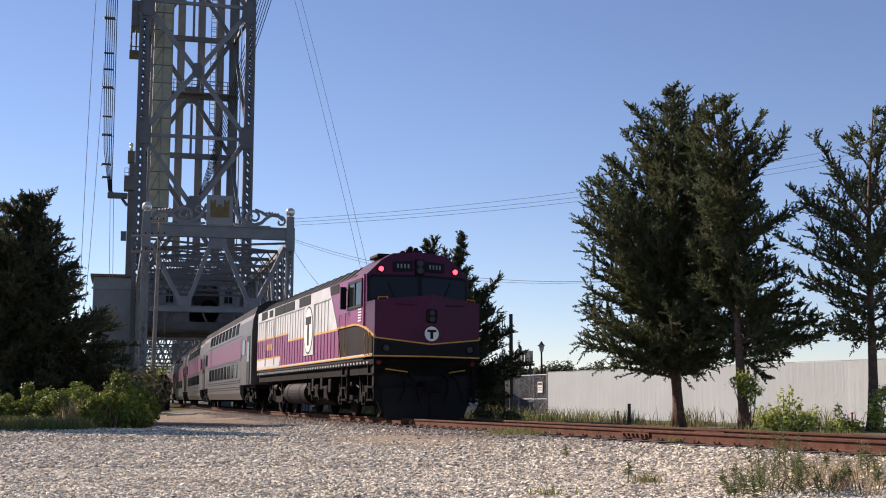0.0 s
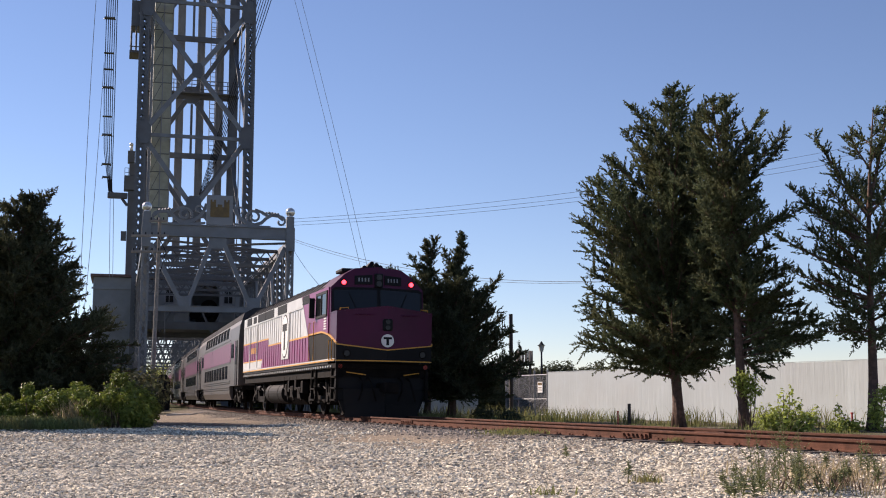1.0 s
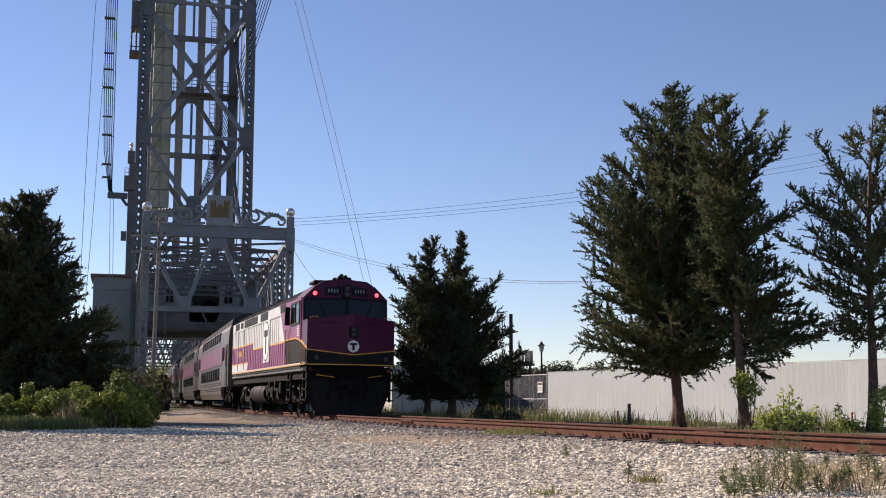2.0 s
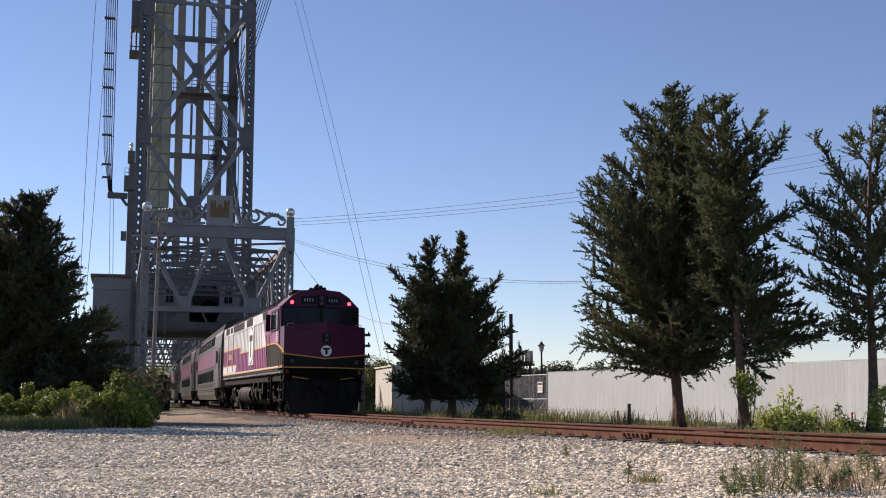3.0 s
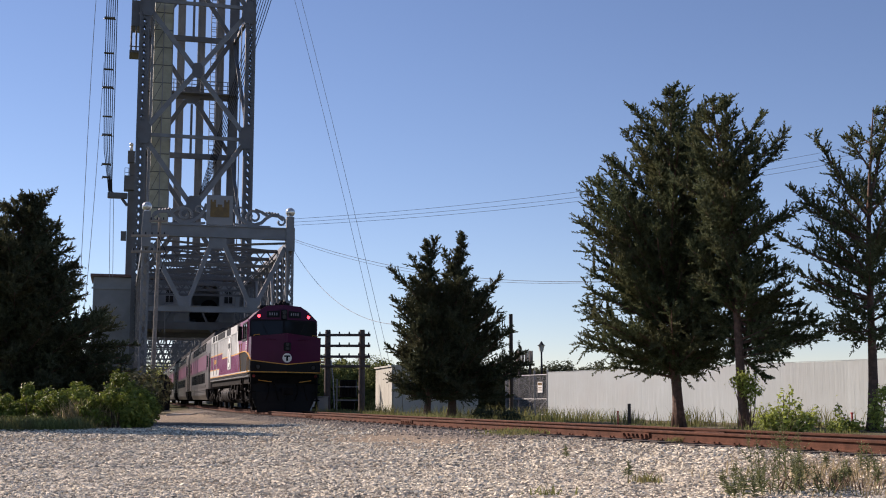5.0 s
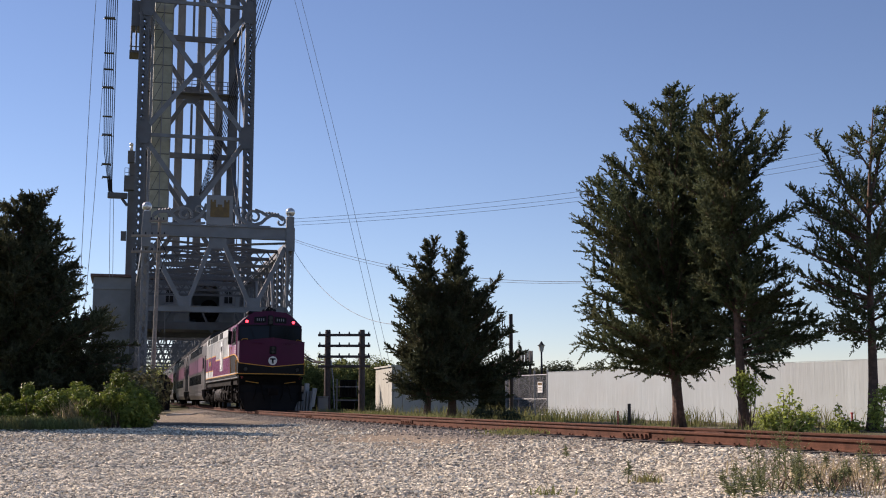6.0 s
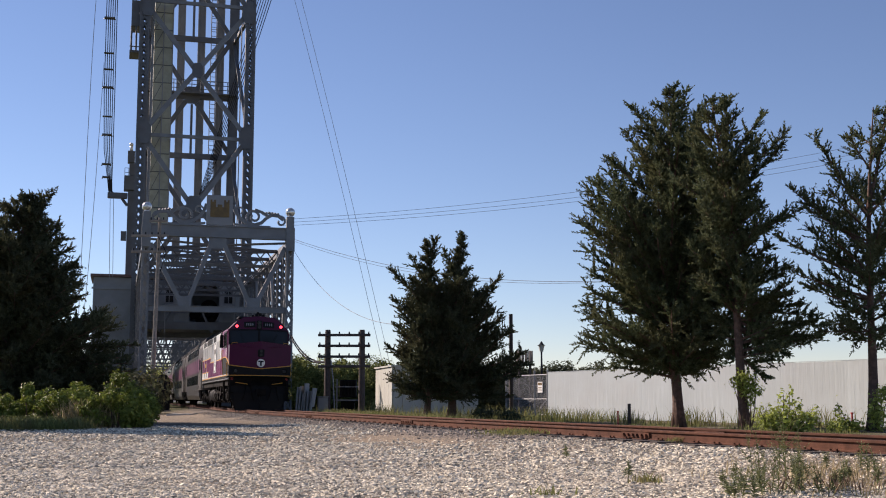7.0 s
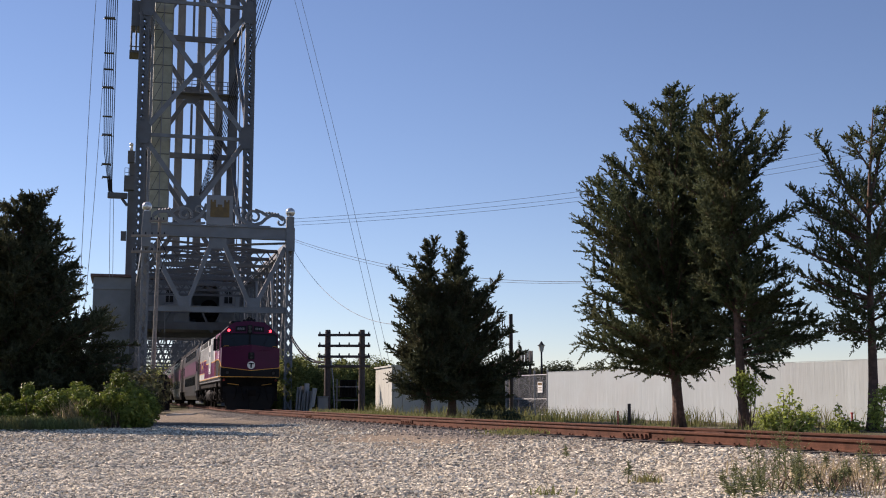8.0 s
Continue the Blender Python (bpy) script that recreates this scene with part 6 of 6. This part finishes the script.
def make_utility_pole():
    a = Vector((-17.55, 72, 0))
    P = empty("utility_pole", pose(a.x, a.y, -0.34), "pale weathered utility pole with crossarms before the portal", "utility pole")
    lean, hz = 0.19, 11.88
    bm = bmesh.new()
    tube(bm, [(0, 0, -0.2), (lean * 0.5, 0, hz * 0.5), (lean, 0, hz)], 0.15, 12, 0.10)
    part("pole", bm, POLE_PALE, P)
    for z, x0, x1 in ((11.67, -0.6, 0.5), (10.76, -1.65, 0.6), (9.78, -1.6, 0.6)):
        x = lean * z / hz
        bm = bmesh.new()
        box(bm, x + x0, -0.22, z - 0.07, x + x1, -0.1, z + 0.07)
        arm = part("crossarm", bm, POLE_PALE, P, bevel=0.01)
        k = x0 + 0.1
        while k < x1:
            bm = bmesh.new()
            tube(bm, [(x + k, -0.16, z + 0.07), (x + k, -0.16, z + 0.22)], 0.05, 8, 0.035)
            part("insulator", bm, CABLE, arm)
            k += 0.38
    bm = bmesh.new()
    tube(bm, [(lean * 0.9, -0.2, hz * 0.9), (lean * 0.95 + 0.5, -0.3, hz * 0.82), (lean * 0.8 + 0.2, -0.2, hz * 0.72)], 0.03, 6)
    part("jumper", bm, CABLE, P)


def make_cabinet():
    p = Vector((-18.25, 78, 0))
    C = empty("equipment_cabinet", pose(p.x, p.y, -0.31, 0, 0, 14), "tall black rounded equipment cabinet before the bridge portal", "cabinet")
    bm = bmesh.new()
    prism(bm, [(-0.45, 0.1), (0.42, 0.1), (0.45, 1.7), (0.36, 2.15), (0.15, 2.42), (-0.25, 2.42), (-0.42, 2.15)], -0.5, 0.6)
    part("body", bm, BLACK, C, bevel=0.05)
    bm = bmesh.new()
    box(bm, -0.5, -0.55, 0, 0.5, 0.65, 0.1)
    part("plinth", bm, CONCRETE, C)
    q = Vector((-13.08, 60, 0))
    bm = bmesh.new()
    box(bm, q.x - 0.6, q.y - 0.8, -0.32, q.x + 0.6, q.y + 0.8, -0.22)
    tagged(link_bm("concrete_slab", bm, CONCRETE, 0.02), "pale concrete slab lying beside the track", "slab")


make_h_frame()
make_transformer()
make_signal_box()
make_shed()
make_gate()
make_lamp_post()
make_utility_pole()
make_cabinet()
for p in (Vector((5.84, 40, 0)), Vector((12.29, 36, 0))):
    bm = bmesh.new()
    tube(bm, [(p.x, p.y, -0.38), (p.x, p.y, 0.08)], 0.03, 8)
    box(bm, p.x - 0.035, p.y - 0.035, 0.08, p.x + 0.035, p.y + 0.035, 0.12)
    tagged(link_bm("marker_stake", bm, REDPLASTIC), "small red marker stake in the grass", "stake", "marker stakes")
p = Vector((6.3, 40.5, 0))
bm = bmesh.new()
tube(bm, [(p.x, p.y, -0.38), (p.x, p.y, 0.36)], 0.055, 9)
tagged(link_bm("wooden_stub", bm, WOODPOLE), "short grey wooden post in the weeds", "post")


# ---- leaves, grass, stones ----
def leaf_cloud(name, centres, n, size, material, label, category, kind="", seed=1, parent=None, up=0.4, spread=0.06):
    """Many folded leaves filling rough balls; centres: rows of x, y, z, radius across, radius up."""
    r = np.random.RandomState(seed)
    c = np.array(centres, float)
    wgt = c[:, 3] ** 2 * c[:, 4]
    pick = r.choice(len(c), n, p=wgt / wgt.sum())
    d = r.normal(size=(n, 3))
    d /= np.linalg.norm(d, axis=1)[:, None]
    rad = r.uniform(0.25, 1, n) ** 0.45 * (1 + 0.16 * np.sin(7 * d[:, 0] + pick) * np.sin(9 * d[:, 2] + 2 * pick) + spread * r.normal(size=n))
    p = c[pick, :3] + d * rad[:, None] * np.stack([c[pick, 3], c[pick, 3], c[pick, 4]], 1)
    lowest = -0.33
    p[:, 2] = np.maximum(p[:, 2], lowest + r.uniform(0, 0.15, n))
    f = d + r.normal(size=(n, 3)) * 0.7 + np.array([0, 0, up])
    f /= np.linalg.norm(f, axis=1)[:, None]
    s = np.cross(f, r.normal(size=(n, 3)))
    s /= np.linalg.norm(s, axis=1)[:, None]
    u = np.cross(s, f)
    L = size * r.uniform(0.6, 1.4, n)[:, None]
    quad = np.stack([p - s * L * 0.5, p + u * L * 0.28 + f * L * 0.1, p + s * L * 0.5, p - u * L * 0.28 + f * L * 0.1], 1)
    ob = soup(name, quad.reshape(-1, 3).tolist(), np.arange(4 * n).reshape(-1, 4).tolist(), material)
    if parent:
        ob.parent = parent
        return ob
    return tagged(ob, label, category, kind=kind)


def make_bush(name, x, y, z, lumps, n, leaf, material, label, seed, group=""):
    B = empty(name, pose(x, y, z), label, "bush", group)
    rnd = random.Random(seed)
    for cx, cy, cz, r1, r2 in lumps[:16]:
        bm = bmesh.new()
        tube(bm, [(cx * 0.4, cy * 0.4, -0.05), (cx * 0.8 + rnd.uniform(-0.2, 0.2) * r1, cy * 0.8, cz * 0.6), (cx + rnd.uniform(-0.7, 0.7) * r1, cy + rnd.uniform(-0.6, 0.6) * r1, cz + rnd.uniform(0.2, 0.8) * r2)], 0.022, 5, 0.006)
        part("stem", bm, BARK, B)
    ob = leaf_cloud("foliage", lumps, n, leaf, material, "", "", seed=seed, parent=B, spread=0.2)
    return B


def blades(name, places, heights, material, label, seed=1, width=0.012, bend=0.35):
    """Grass: one bent blade for each place."""
    r = np.random.RandomState(seed)
    p = np.array(places)
    h = np.array(heights)[:, None]
    n = len(p)
    a = r.uniform(0, 2 * np.pi, n)
    side = np.stack([np.cos(a), np.sin(a), np.zeros(n)], 1) * width * (0.6 + h)
    lean = np.stack([r.normal(size=n), r.normal(size=n), np.zeros(n)], 1) * bend * h
    up = np.array([0, 0, 1.0])
    m = p + lean * 0.3 + up * h * 0.55
    t = p + lean + up * h
    quads = np.stack([p - side, p + side, m + side * 0.8, m - side * 0.8, t], 1)
    i = np.arange(n)[:, None] * 5
    faces = (i + np.array([[0, 1, 2, 3]])).tolist() + (i + np.array([[3, 2, 4]])).tolist()
    ob = soup(name, quads.reshape(-1, 3).tolist(), faces, material)
    return tagged(ob, label, "grass", kind="stuff")


def make_vegetation():
    # bright bushes at the left edge of the yard
    rnd = random.Random(40)
    for x, y, w, h, n, label in ((-14.0, 36.4, 1.2, 1.1, 9000, "sunlit green bush under the dark cedar"), (-12.4, 35.6, 1.1, 1.0, 9000, "sunlit green bush under the dark cedar"),
                                 (-10.95, 35.4, 0.95, 1.05, 8500, "sunlit green bush with ragged top beside grass"), (-9.4, 34.5, 0.66, 1.38, 7000, "green bush with ragged top beside the gravel"),
                                 (-10.75, 41.2, 0.75, 1.2, 6500, "low green bush beside the gravel")):
        lumps = []
        for k in range(44):
            u, q = rnd.uniform(-1.25, 1.25), rnd.uniform(-1, 1)
            z = rnd.uniform(0.03, 0.95) ** 0.9 * h * (1 - 0.5 * min(1.0, u * u))
            r = rnd.uniform(0.09, 0.27)
            lumps.append((u * w, q * w * 0.6, z, r * 1.15, r))
        for k in range(11):
            u = rnd.uniform(-1, 1)
            r = rnd.uniform(0.08, 0.16)
            lumps.append((u * w, rnd.uniform(-0.5, 0.5) * w, h * (1.0 - 0.5 * u * u) + rnd.uniform(-0.12, 0.12), r * 1.3, r * 1.2))
        make_bush("leafy_bush", x, y, -0.3, lumps, n, 0.115, BUSH, label, rnd.randint(1, 999), "bushes at the yard's edge")
    make_bush("low_shrub", 8.95, 31.8, FZ, [(0, 0, 0.3, 0.45, 0.4), (0.6, 0.1, 0.25, 0.4, 0.3), (-0.3, 0, 0.2, 0.35, 0.25), (0.1, 0, 0.85, 0.14, 0.3), (0.45, -0.1, 0.7, 0.12, 0.28), (0.95, 0, 0.45, 0.12, 0.3), (-0.5, 0, 0.5, 0.1, 0.25), (0.25, -0.2, 0.95, 0.1, 0.3)], 1700, 0.11, SHRUB, "low green shrub beside the leaning cedar", 35)
    make_bush("low_shrub", 11.3, 31.2, FZ, [(0, 0, 0.45, 0.25, 0.5), (0.25, 0.1, 1.0, 0.25, 0.25), (-0.8, 0.2, 0.15, 0.45, 0.22), (-1.0, 0.1, 0.55, 0.1, 0.3)], 1300, 0.1, SHRUB, "low green shrub at a cedar's foot", 36)
    make_bush("ivy_clump", 8.45, 33.35, FZ, [(0, 0, 1.3, 0.3, 0.35), (0.12, 0, 0.9, 0.16, 0.3), (-0.28, 0, 1.35, 0.2, 0.18), (0.32, 0, 1.1, 0.18, 0.2)], 800, 0.1, SHRUB, "light green ivy clinging to a cedar trunk", 37)
    make_bush("low_shrub", 1.5, 44.0, FZ, [(0, 0, 0.25, 0.5, 0.3), (1.0, 0.6, 0.2, 0.45, 0.28)], 1300, 0.1, CEDAR_DARK, "dark low shrub under the broad cedar", 38)
    # grass beyond the track
    r = np.random.RandomState(5)
    pl, hs = [], []
    for _ in range(60000):
        s, d = r.uniform(-21, 32), 2.3 + 14 * r.uniform() ** 1.5
        q = on_track(s, d)
        along = (q - FENCE_A).dot((FENCE_B - FENCE_A).normalized())
        off = (q - FENCE_A).cross((FENCE_B - FENCE_A).normalized()).z
        if q.x > 4.6 and off < 0.05:
            continue
        n = noise.noise((q.x * 0.6, q.y * 0.6, 2))
        if n < 0.05 + 0.35 * r.uniform():
            continue
        pl.append((q.x, q.y, ground_z(q.x, q.y) - 0.02))
        hs.append((0.04 + 0.24 * max(0, n)) * r.uniform(0.4, 1.5))
    for _ in range(9000):
        s, d = r.uniform(6, 27), 2.2 + abs(r.normal(0, 1.5))
        q = on_track(s, d)
        if noise.noise((q.x * 0.8, q.y * 0.8, 9)) < -0.1:
            continue
        pl.append((q.x, q.y, ground_z(q.x, q.y) - 0.02))
        hs.append(r.uniform(0.12, 0.4))
    blades("grass_strip", pl, hs, GRASS, "mixed green and dry grass behind the track", 6, 0.012)
    pl, hs = [], []
    for cx, cy, n, rad, h in ((6.3, 41.0, 110, 0.35, 0.42), (5.5, 45.5, 300, 0.8, 0.4), (7.9, 38.2, 160, 0.4, 0.5), (11.2, 36.4, 200, 0.6, 0.5), (-3.1, 57.3, 150, 0.3, 0.5), (-2.7, 57.0, 120, 0.25, 0.5), (9.9, 37.4, 250, 0.4, 0.5), (0.2, 47, 500, 1.5, 0.5), (3.3, 47, 600, 1.5, 0.45)):
        for _ in range(n):
            x, y = r.normal(cx, rad), r.normal(cy, rad)
            pl.append((x, y, FZ - 0.02))
            hs.append(h * r.uniform(0.5, 1.5))
    blades("tall_weeds", pl, hs, GRASS, "tall green weeds against the fence", 7, 0.011, 0.25)
    # grass by the bushes and on the near shoulder
    pl, hs = [], []
    for _ in range(22000):
        x, y = r.uniform(-16, -8.9), r.uniform(32.8, 36.5)
        e = zone_at(x, y)[2]
        if r.uniform() > e * 1.1:
            continue
        pl.append((x, y, -0.33))
        hs.append(r.uniform(0.08, 0.42))
    for _ in range(900):
        x, y = r.normal(1.55, 0.32), r.normal(24.3, 0.5)
        pl.append((x, y, ground_z(x, y) - 0.01))
        hs.append(r.uniform(0.05, 0.16))
    for cx, cy, n in ((3.75, 19.3, 130), (2.0, 12.0, 60), (0.9, 10.4, 40)):
        for _ in range(n):
            x, y = r.normal(cx, 0.08), r.normal(cy, 0.08)
            pl.append((x, y, ground_z(x, y)))
            hs.append(r.uniform(0.04, 0.12))
    blades("grass_tufts", pl, hs, GRASS, "short grass at the edges of the gravel", 8, 0.012)
    pl, hs = [], []
    for _ in range(900):
        x, y = r.normal(-10.3, 0.35), r.normal(34.6, 0.22)
        pl.append((x, y, -0.33))
        hs.append(r.uniform(0.35, 0.95))
    for _ in range(700):
        x, y = r.normal(4.1, 0.55), r.normal(12.0, 0.9)
        pl.append((x, y, ground_z(x, y)))
        hs.append(r.uniform(0.05, 0.15))
    blades("dry_grass", pl, hs, DRYGRASS, "straw-coloured dry grass clumps", 9, 0.008, 0.4)


def make_weed(x, y, h, seed):
    """A tall roadside weed: stem, side shoots and narrow leaves."""
    rnd = random.Random(seed)
    W = empty("tall_weed", pose(x, y, ground_z(x, y) - 0.01), "tall grey-green weed growing in the gravel", "weed", "weeds in the gravel")
    st = bmesh.new()
    V, F = [], []
    top = Vector((rnd.uniform(-0.06, 0.06), rnd.uniform(-0.05, 0.05), h))

    def leaves(a, b, n, size):
        for k in range(n):
            p = a.lerp(b, (k + 0.5) / n)
            d = Vector((rnd.gauss(0, 1), rnd.gauss(0, 1), rnd.uniform(0.1, 0.9))).normalized()
            s = d.cross(Vector((0, 0, 1))).normalized() * size * 0.13
            i = len(V)
            L = size * rnd.uniform(0.6, 1.2)
            V.extend((p, p + d * L * 0.5 + s, p + d * L - Vector((0, 0, L * 0.2)), p + d * L * 0.5 - s))
            F.append((i, i + 1, i + 2, i + 3))
    tube(st, [(0, 0, 0), tuple(top * 0.5 + Vector((0.01, 0, 0))), tuple(top)], 0.005, 5, 0.0015)
    leaves(Vector((0, 0, 0.02)), top * 0.6, 34, 0.075)
    leaves(top * 0.5, top, 16, 0.045)
    for k in range(7):
        t = rnd.uniform(0.15, 0.85)
        a = top * t
        b = a + Vector((rnd.uniform(-0.12, 0.12), rnd.uniform(-0.12, 0.12), rnd.uniform(0.08, 0.2))) * (h / 0.5)
        sh = bmesh.new()
        tube(sh, [tuple(a), tuple(b)], 0.003, 4, 0.001)
        part("shoot", sh, GRASS, W)
        leaves(a, b, 9, 0.035)
    part("stem", st, GRASS, W)
    ob = soup("foliage", V, F, WEED)
    ob.parent = W


def make_dock(x, y, seed):
    """A low plant with brown seed heads."""
    rnd = random.Random(seed)
    W = empty("seed_head_weed", pose(x, y, ground_z(x, y) - 0.01), "low weed with brown seed heads in the gravel", "weed", "seed-head weeds")
    for k in range(6):
        a = Vector((rnd.uniform(-0.12, 0.12), rnd.uniform(-0.1, 0.1), 0))
        b = a + Vector((rnd.uniform(-0.06, 0.06), rnd.uniform(-0.05, 0.05), rnd.uniform(0.05, 0.13)))
        bm = bmesh.new()
        tube(bm, [tuple(a), tuple(b)], 0.003, 4)
        st = part("stem", bm, GRASS, W)
        c = b + (b - a).normalized() * rnd.uniform(0.04, 0.08)
        hb = bmesh.new()
        tube(hb, [tuple(b), tuple(b.lerp(c, 0.4)), tuple(c)], 0.009, 6, 0.003)
        part("seed_head", hb, SEED, st, "brown seed head")


SHRUB = mat("shrub_leaf", (0.32, 0.38, 0.09), 0.55, 0, 0.3, 1.0, spec=0.3, random_island=0.45, through_light=0.5)
WEED = mat("weed_leaf", (0.20, 0.23, 0.12), 0.7, 0, 0.25, 3, spec=0.15, random_island=0.35, through_light=0.3)
SEED = mat("brown_seed", (0.17, 0.11, 0.065), 0.9, 0, 0.3, 20)
make_vegetation()
_r = random.Random(77)
for x, y, h in ((2.95, 11.2, 0.66), (3.13, 11.0, 0.84), (3.02, 11.1, 0.42), (3.22, 10.95, 0.45), (2.9, 10.9, 0.38), (2.8, 10.6, 0.30), (2.55, 10.3, 0.24), (3.05, 10.5, 0.36), (3.4, 11.5, 0.26), (2.68, 10.9, 0.22), (4.4, 12.5, 0.28),
                (2.98, 10.75, 0.6), (3.08, 10.85, 0.7), (3.18, 10.7, 0.55), (3.26, 11.1, 0.6), (2.9, 11.3, 0.5), (2.75, 10.4, 0.24), (2.62, 10.2, 0.2), (3.5, 10.9, 0.2), (3.7, 11.2, 0.18), (3.9, 11.7, 0.2), (4.05, 12.0, 0.2), (4.35, 12.1, 0.3), (4.5, 13.0, 0.3), (3.8, 12.6, 0.16), (2.5, 10.5, 0.14), (2.7, 11.6, 0.16),
                (2.45, 10.15, 0.2), (3.3, 10.6, 0.25), (4.2, 13.2, 0.2), (3.0, 12.4, 0.2), (2.0, 13.0, 0.18), (1.72, 16.8, 0.2), (4.1, 11.4, 0.2)):
    make_weed(x, y, h, _r.randint(1, 9999))
for k in range(9):
    make_dock(_r.uniform(2.95, 3.75), _r.uniform(10.3, 11.2), 100 + k)


def far_woods():
    rnd = random.Random(6)
    front, back = [], []
    for k in range(420):
        a = 2 * math.pi * k / 420 + rnd.uniform(-0.006, 0.006)      # bearing from +y, clockwise
        x, y = math.sin(a), math.cos(a)
        ahead = abs(math.atan2(x, y)) < 0.5
        bridge = -0.36 < math.atan2(x, y) < -0.125
        d = rnd.uniform(165, 200) if not bridge else rnd.uniform(380, 430)
        h = rnd.uniform(2.6, 3.6) * (d / 180) * (1.0 if x < 0.02 else 0.8)
        (front if ahead else back).append((x * d, y * d, h * 0.75, 5.0 * d / 180, h))
    leaf_cloud("far_woods", front, 190000, 0.5, WOODS, "distant belt of green trees across the canal", "woods", "stuff", 51)
    # out of view; added to darken what glossy paint reflects of the horizon
    leaf_cloud("far_woods", back, 16000, 3.0, WOODS, "unseen belt of green trees added around the yard", "woods", "stuff", 52)
    leaf_cloud("scrub_belt", [(-13.0 + 1.15 * k + rnd.uniform(-0.5, 0.5), 92 + rnd.uniform(-3, 3), 0.9 + rnd.uniform(0, 0.6), 1.9, 1.9 + rnd.uniform(0, 0.9)) for k in range(9)],
               85000, 0.18, WOODS, "sunlit scrub trees behind the pole frame", "scrub", "stuff", 53)
    leaf_cloud("scrub_belt", [(-16.5 - 1.6 * k, 66 + 2 * k + rnd.uniform(-1, 1), 0.8, 1.6, 1.5) for k in range(12)], 9000, 0.3, CEDAR_DARK, "dark scrub below the bridge tower", "scrub", "stuff", 54)
    leaf_cloud("scrub_belt", [(0.2 + 0.85 * k, 71 + rnd.uniform(-1, 2), 1.1, 1.1, 1.2 + 0.2 * (k % 3)) for k in range(12)], 60000, 0.16, CEDAR_DARK, "dark green scrub behind the chain-link gate", "scrub", "stuff", 55)


far_woods()


def stones(name, n, region, size, material, label, seed, keep):
    """Loose angular stones lying on the ground."""
    r = np.random.RandomState(seed)
    base = np.array([(1, 0, -0.2), (-1, 0, -0.2), (0, 1, -0.2), (0, -1, -0.2), (0.6, 0.1, 0.8), (-0.5, 0.5, 0.85), (-0.3, -0.65, 0.75)], float)
    tri = np.array([(4, 5, 6), (0, 2, 4), (2, 5, 4), (2, 1, 5), (1, 6, 5), (1, 3, 6), (3, 4, 6), (3, 0, 4)])   # seated in the ground, so open below
    pts, sz = [], []
    for _ in range(n):
        x, y = region(r)
        if not keep(x, y, r):
            continue
        z = ground_z(x, y) + 0.02 * noise.noise((x * 0.5, y * 0.5, 0)) + 0.012 * noise.noise((x * 1.9, y * 1.9, 3))
        s = size * r.uniform(0.55, 1.5) * (1 + 0.4 * (r.uniform() > 0.93))
        pts.append((x, y, z))
        sz.append(s)
    p, s = np.array(pts), np.array(sz)
    m = len(p)
    sh = base[None] * (1 + 0.3 * r.uniform(-1, 1, (m, 7, 1))) + 0.17 * r.normal(size=(m, 7, 3))
    sh *= np.stack([r.uniform(0.7, 1.4, m), r.uniform(0.6, 1.1, m), r.uniform(0.32, 0.68, m)], 1)[:, None]
    a = r.uniform(0, 2 * np.pi, m)
    ca, sa = np.cos(a)[:, None], np.sin(a)[:, None]
    X, Y = sh[..., 0] * ca - sh[..., 1] * sa, sh[..., 0] * sa + sh[..., 1] * ca
    v = np.stack([X, Y, sh[..., 2]], -1) * s[:, None, None] + p[:, None]
    f = tri[None] + 7 * np.arange(m)[:, None, None]
    ob = soup(name, v.reshape(-1, 3).tolist(), f.reshape(-1, 3).tolist(), material)
    return tagged(ob, label, "gravel", kind="stuff")


def view_strip(y0, y1):
    def region(r):
        y = math.sqrt(r.uniform(y0 * y0, y1 * y1))
        return r.uniform(-0.42, 0.42) * y, y
    return region


def on_gravel(x, y, r):
    z = zone_at(x, y)
    return track_off(x, y) > 1.05 and r.uniform() > 0.96 * z[0] and r.uniform() > z[1] and r.uniform() > z[2]


stones("loose_gravel", 62000, view_strip(9, 14.5), 0.0170, STONE, "pale crushed stone lying loose in the yard", 61, on_gravel)
stones("loose_gravel", 54000, view_strip(14.5, 23), 0.0225, STONE, "pale crushed stone lying loose in the yard", 62, on_gravel)
stones("loose_gravel", 34000, view_strip(23, 37), 0.029, STONE, "pale crushed stone lying loose in the yard", 63, on_gravel)


def along_track(r):
    q = on_track(r.uniform(-24, 34), r.uniform(-3.2, 2.6))
    return q.x, q.y


stones("ballast", 40000, along_track, 0.025, BALLAST, "grey ballast stones between and beside the rails", 64, lambda x, y, r: abs(track_off(x, y)) < 1.1 or r.uniform() < zone_at(x, y)[1])


# ---- movement ----
def motions():
    times = [k * 0.5 for k in range(17)]
    walk(LOCO, [(t, vehicle_pose(travel(t) + LOCO_L / 2)) for t in times])
    for c, s0 in zip(COACHES, COACH_S):
        walk(c, [(t, vehicle_pose(travel(t) + s0 + 12.95)) for t in times])
    rows = [k * 4 / 30 for k in range(61)]
    for w, y, r in WHEELSETS:
        walk(w, [(t, pose(0, y, r, math.degrees(travel(t) / r))) for t in rows])


motions()
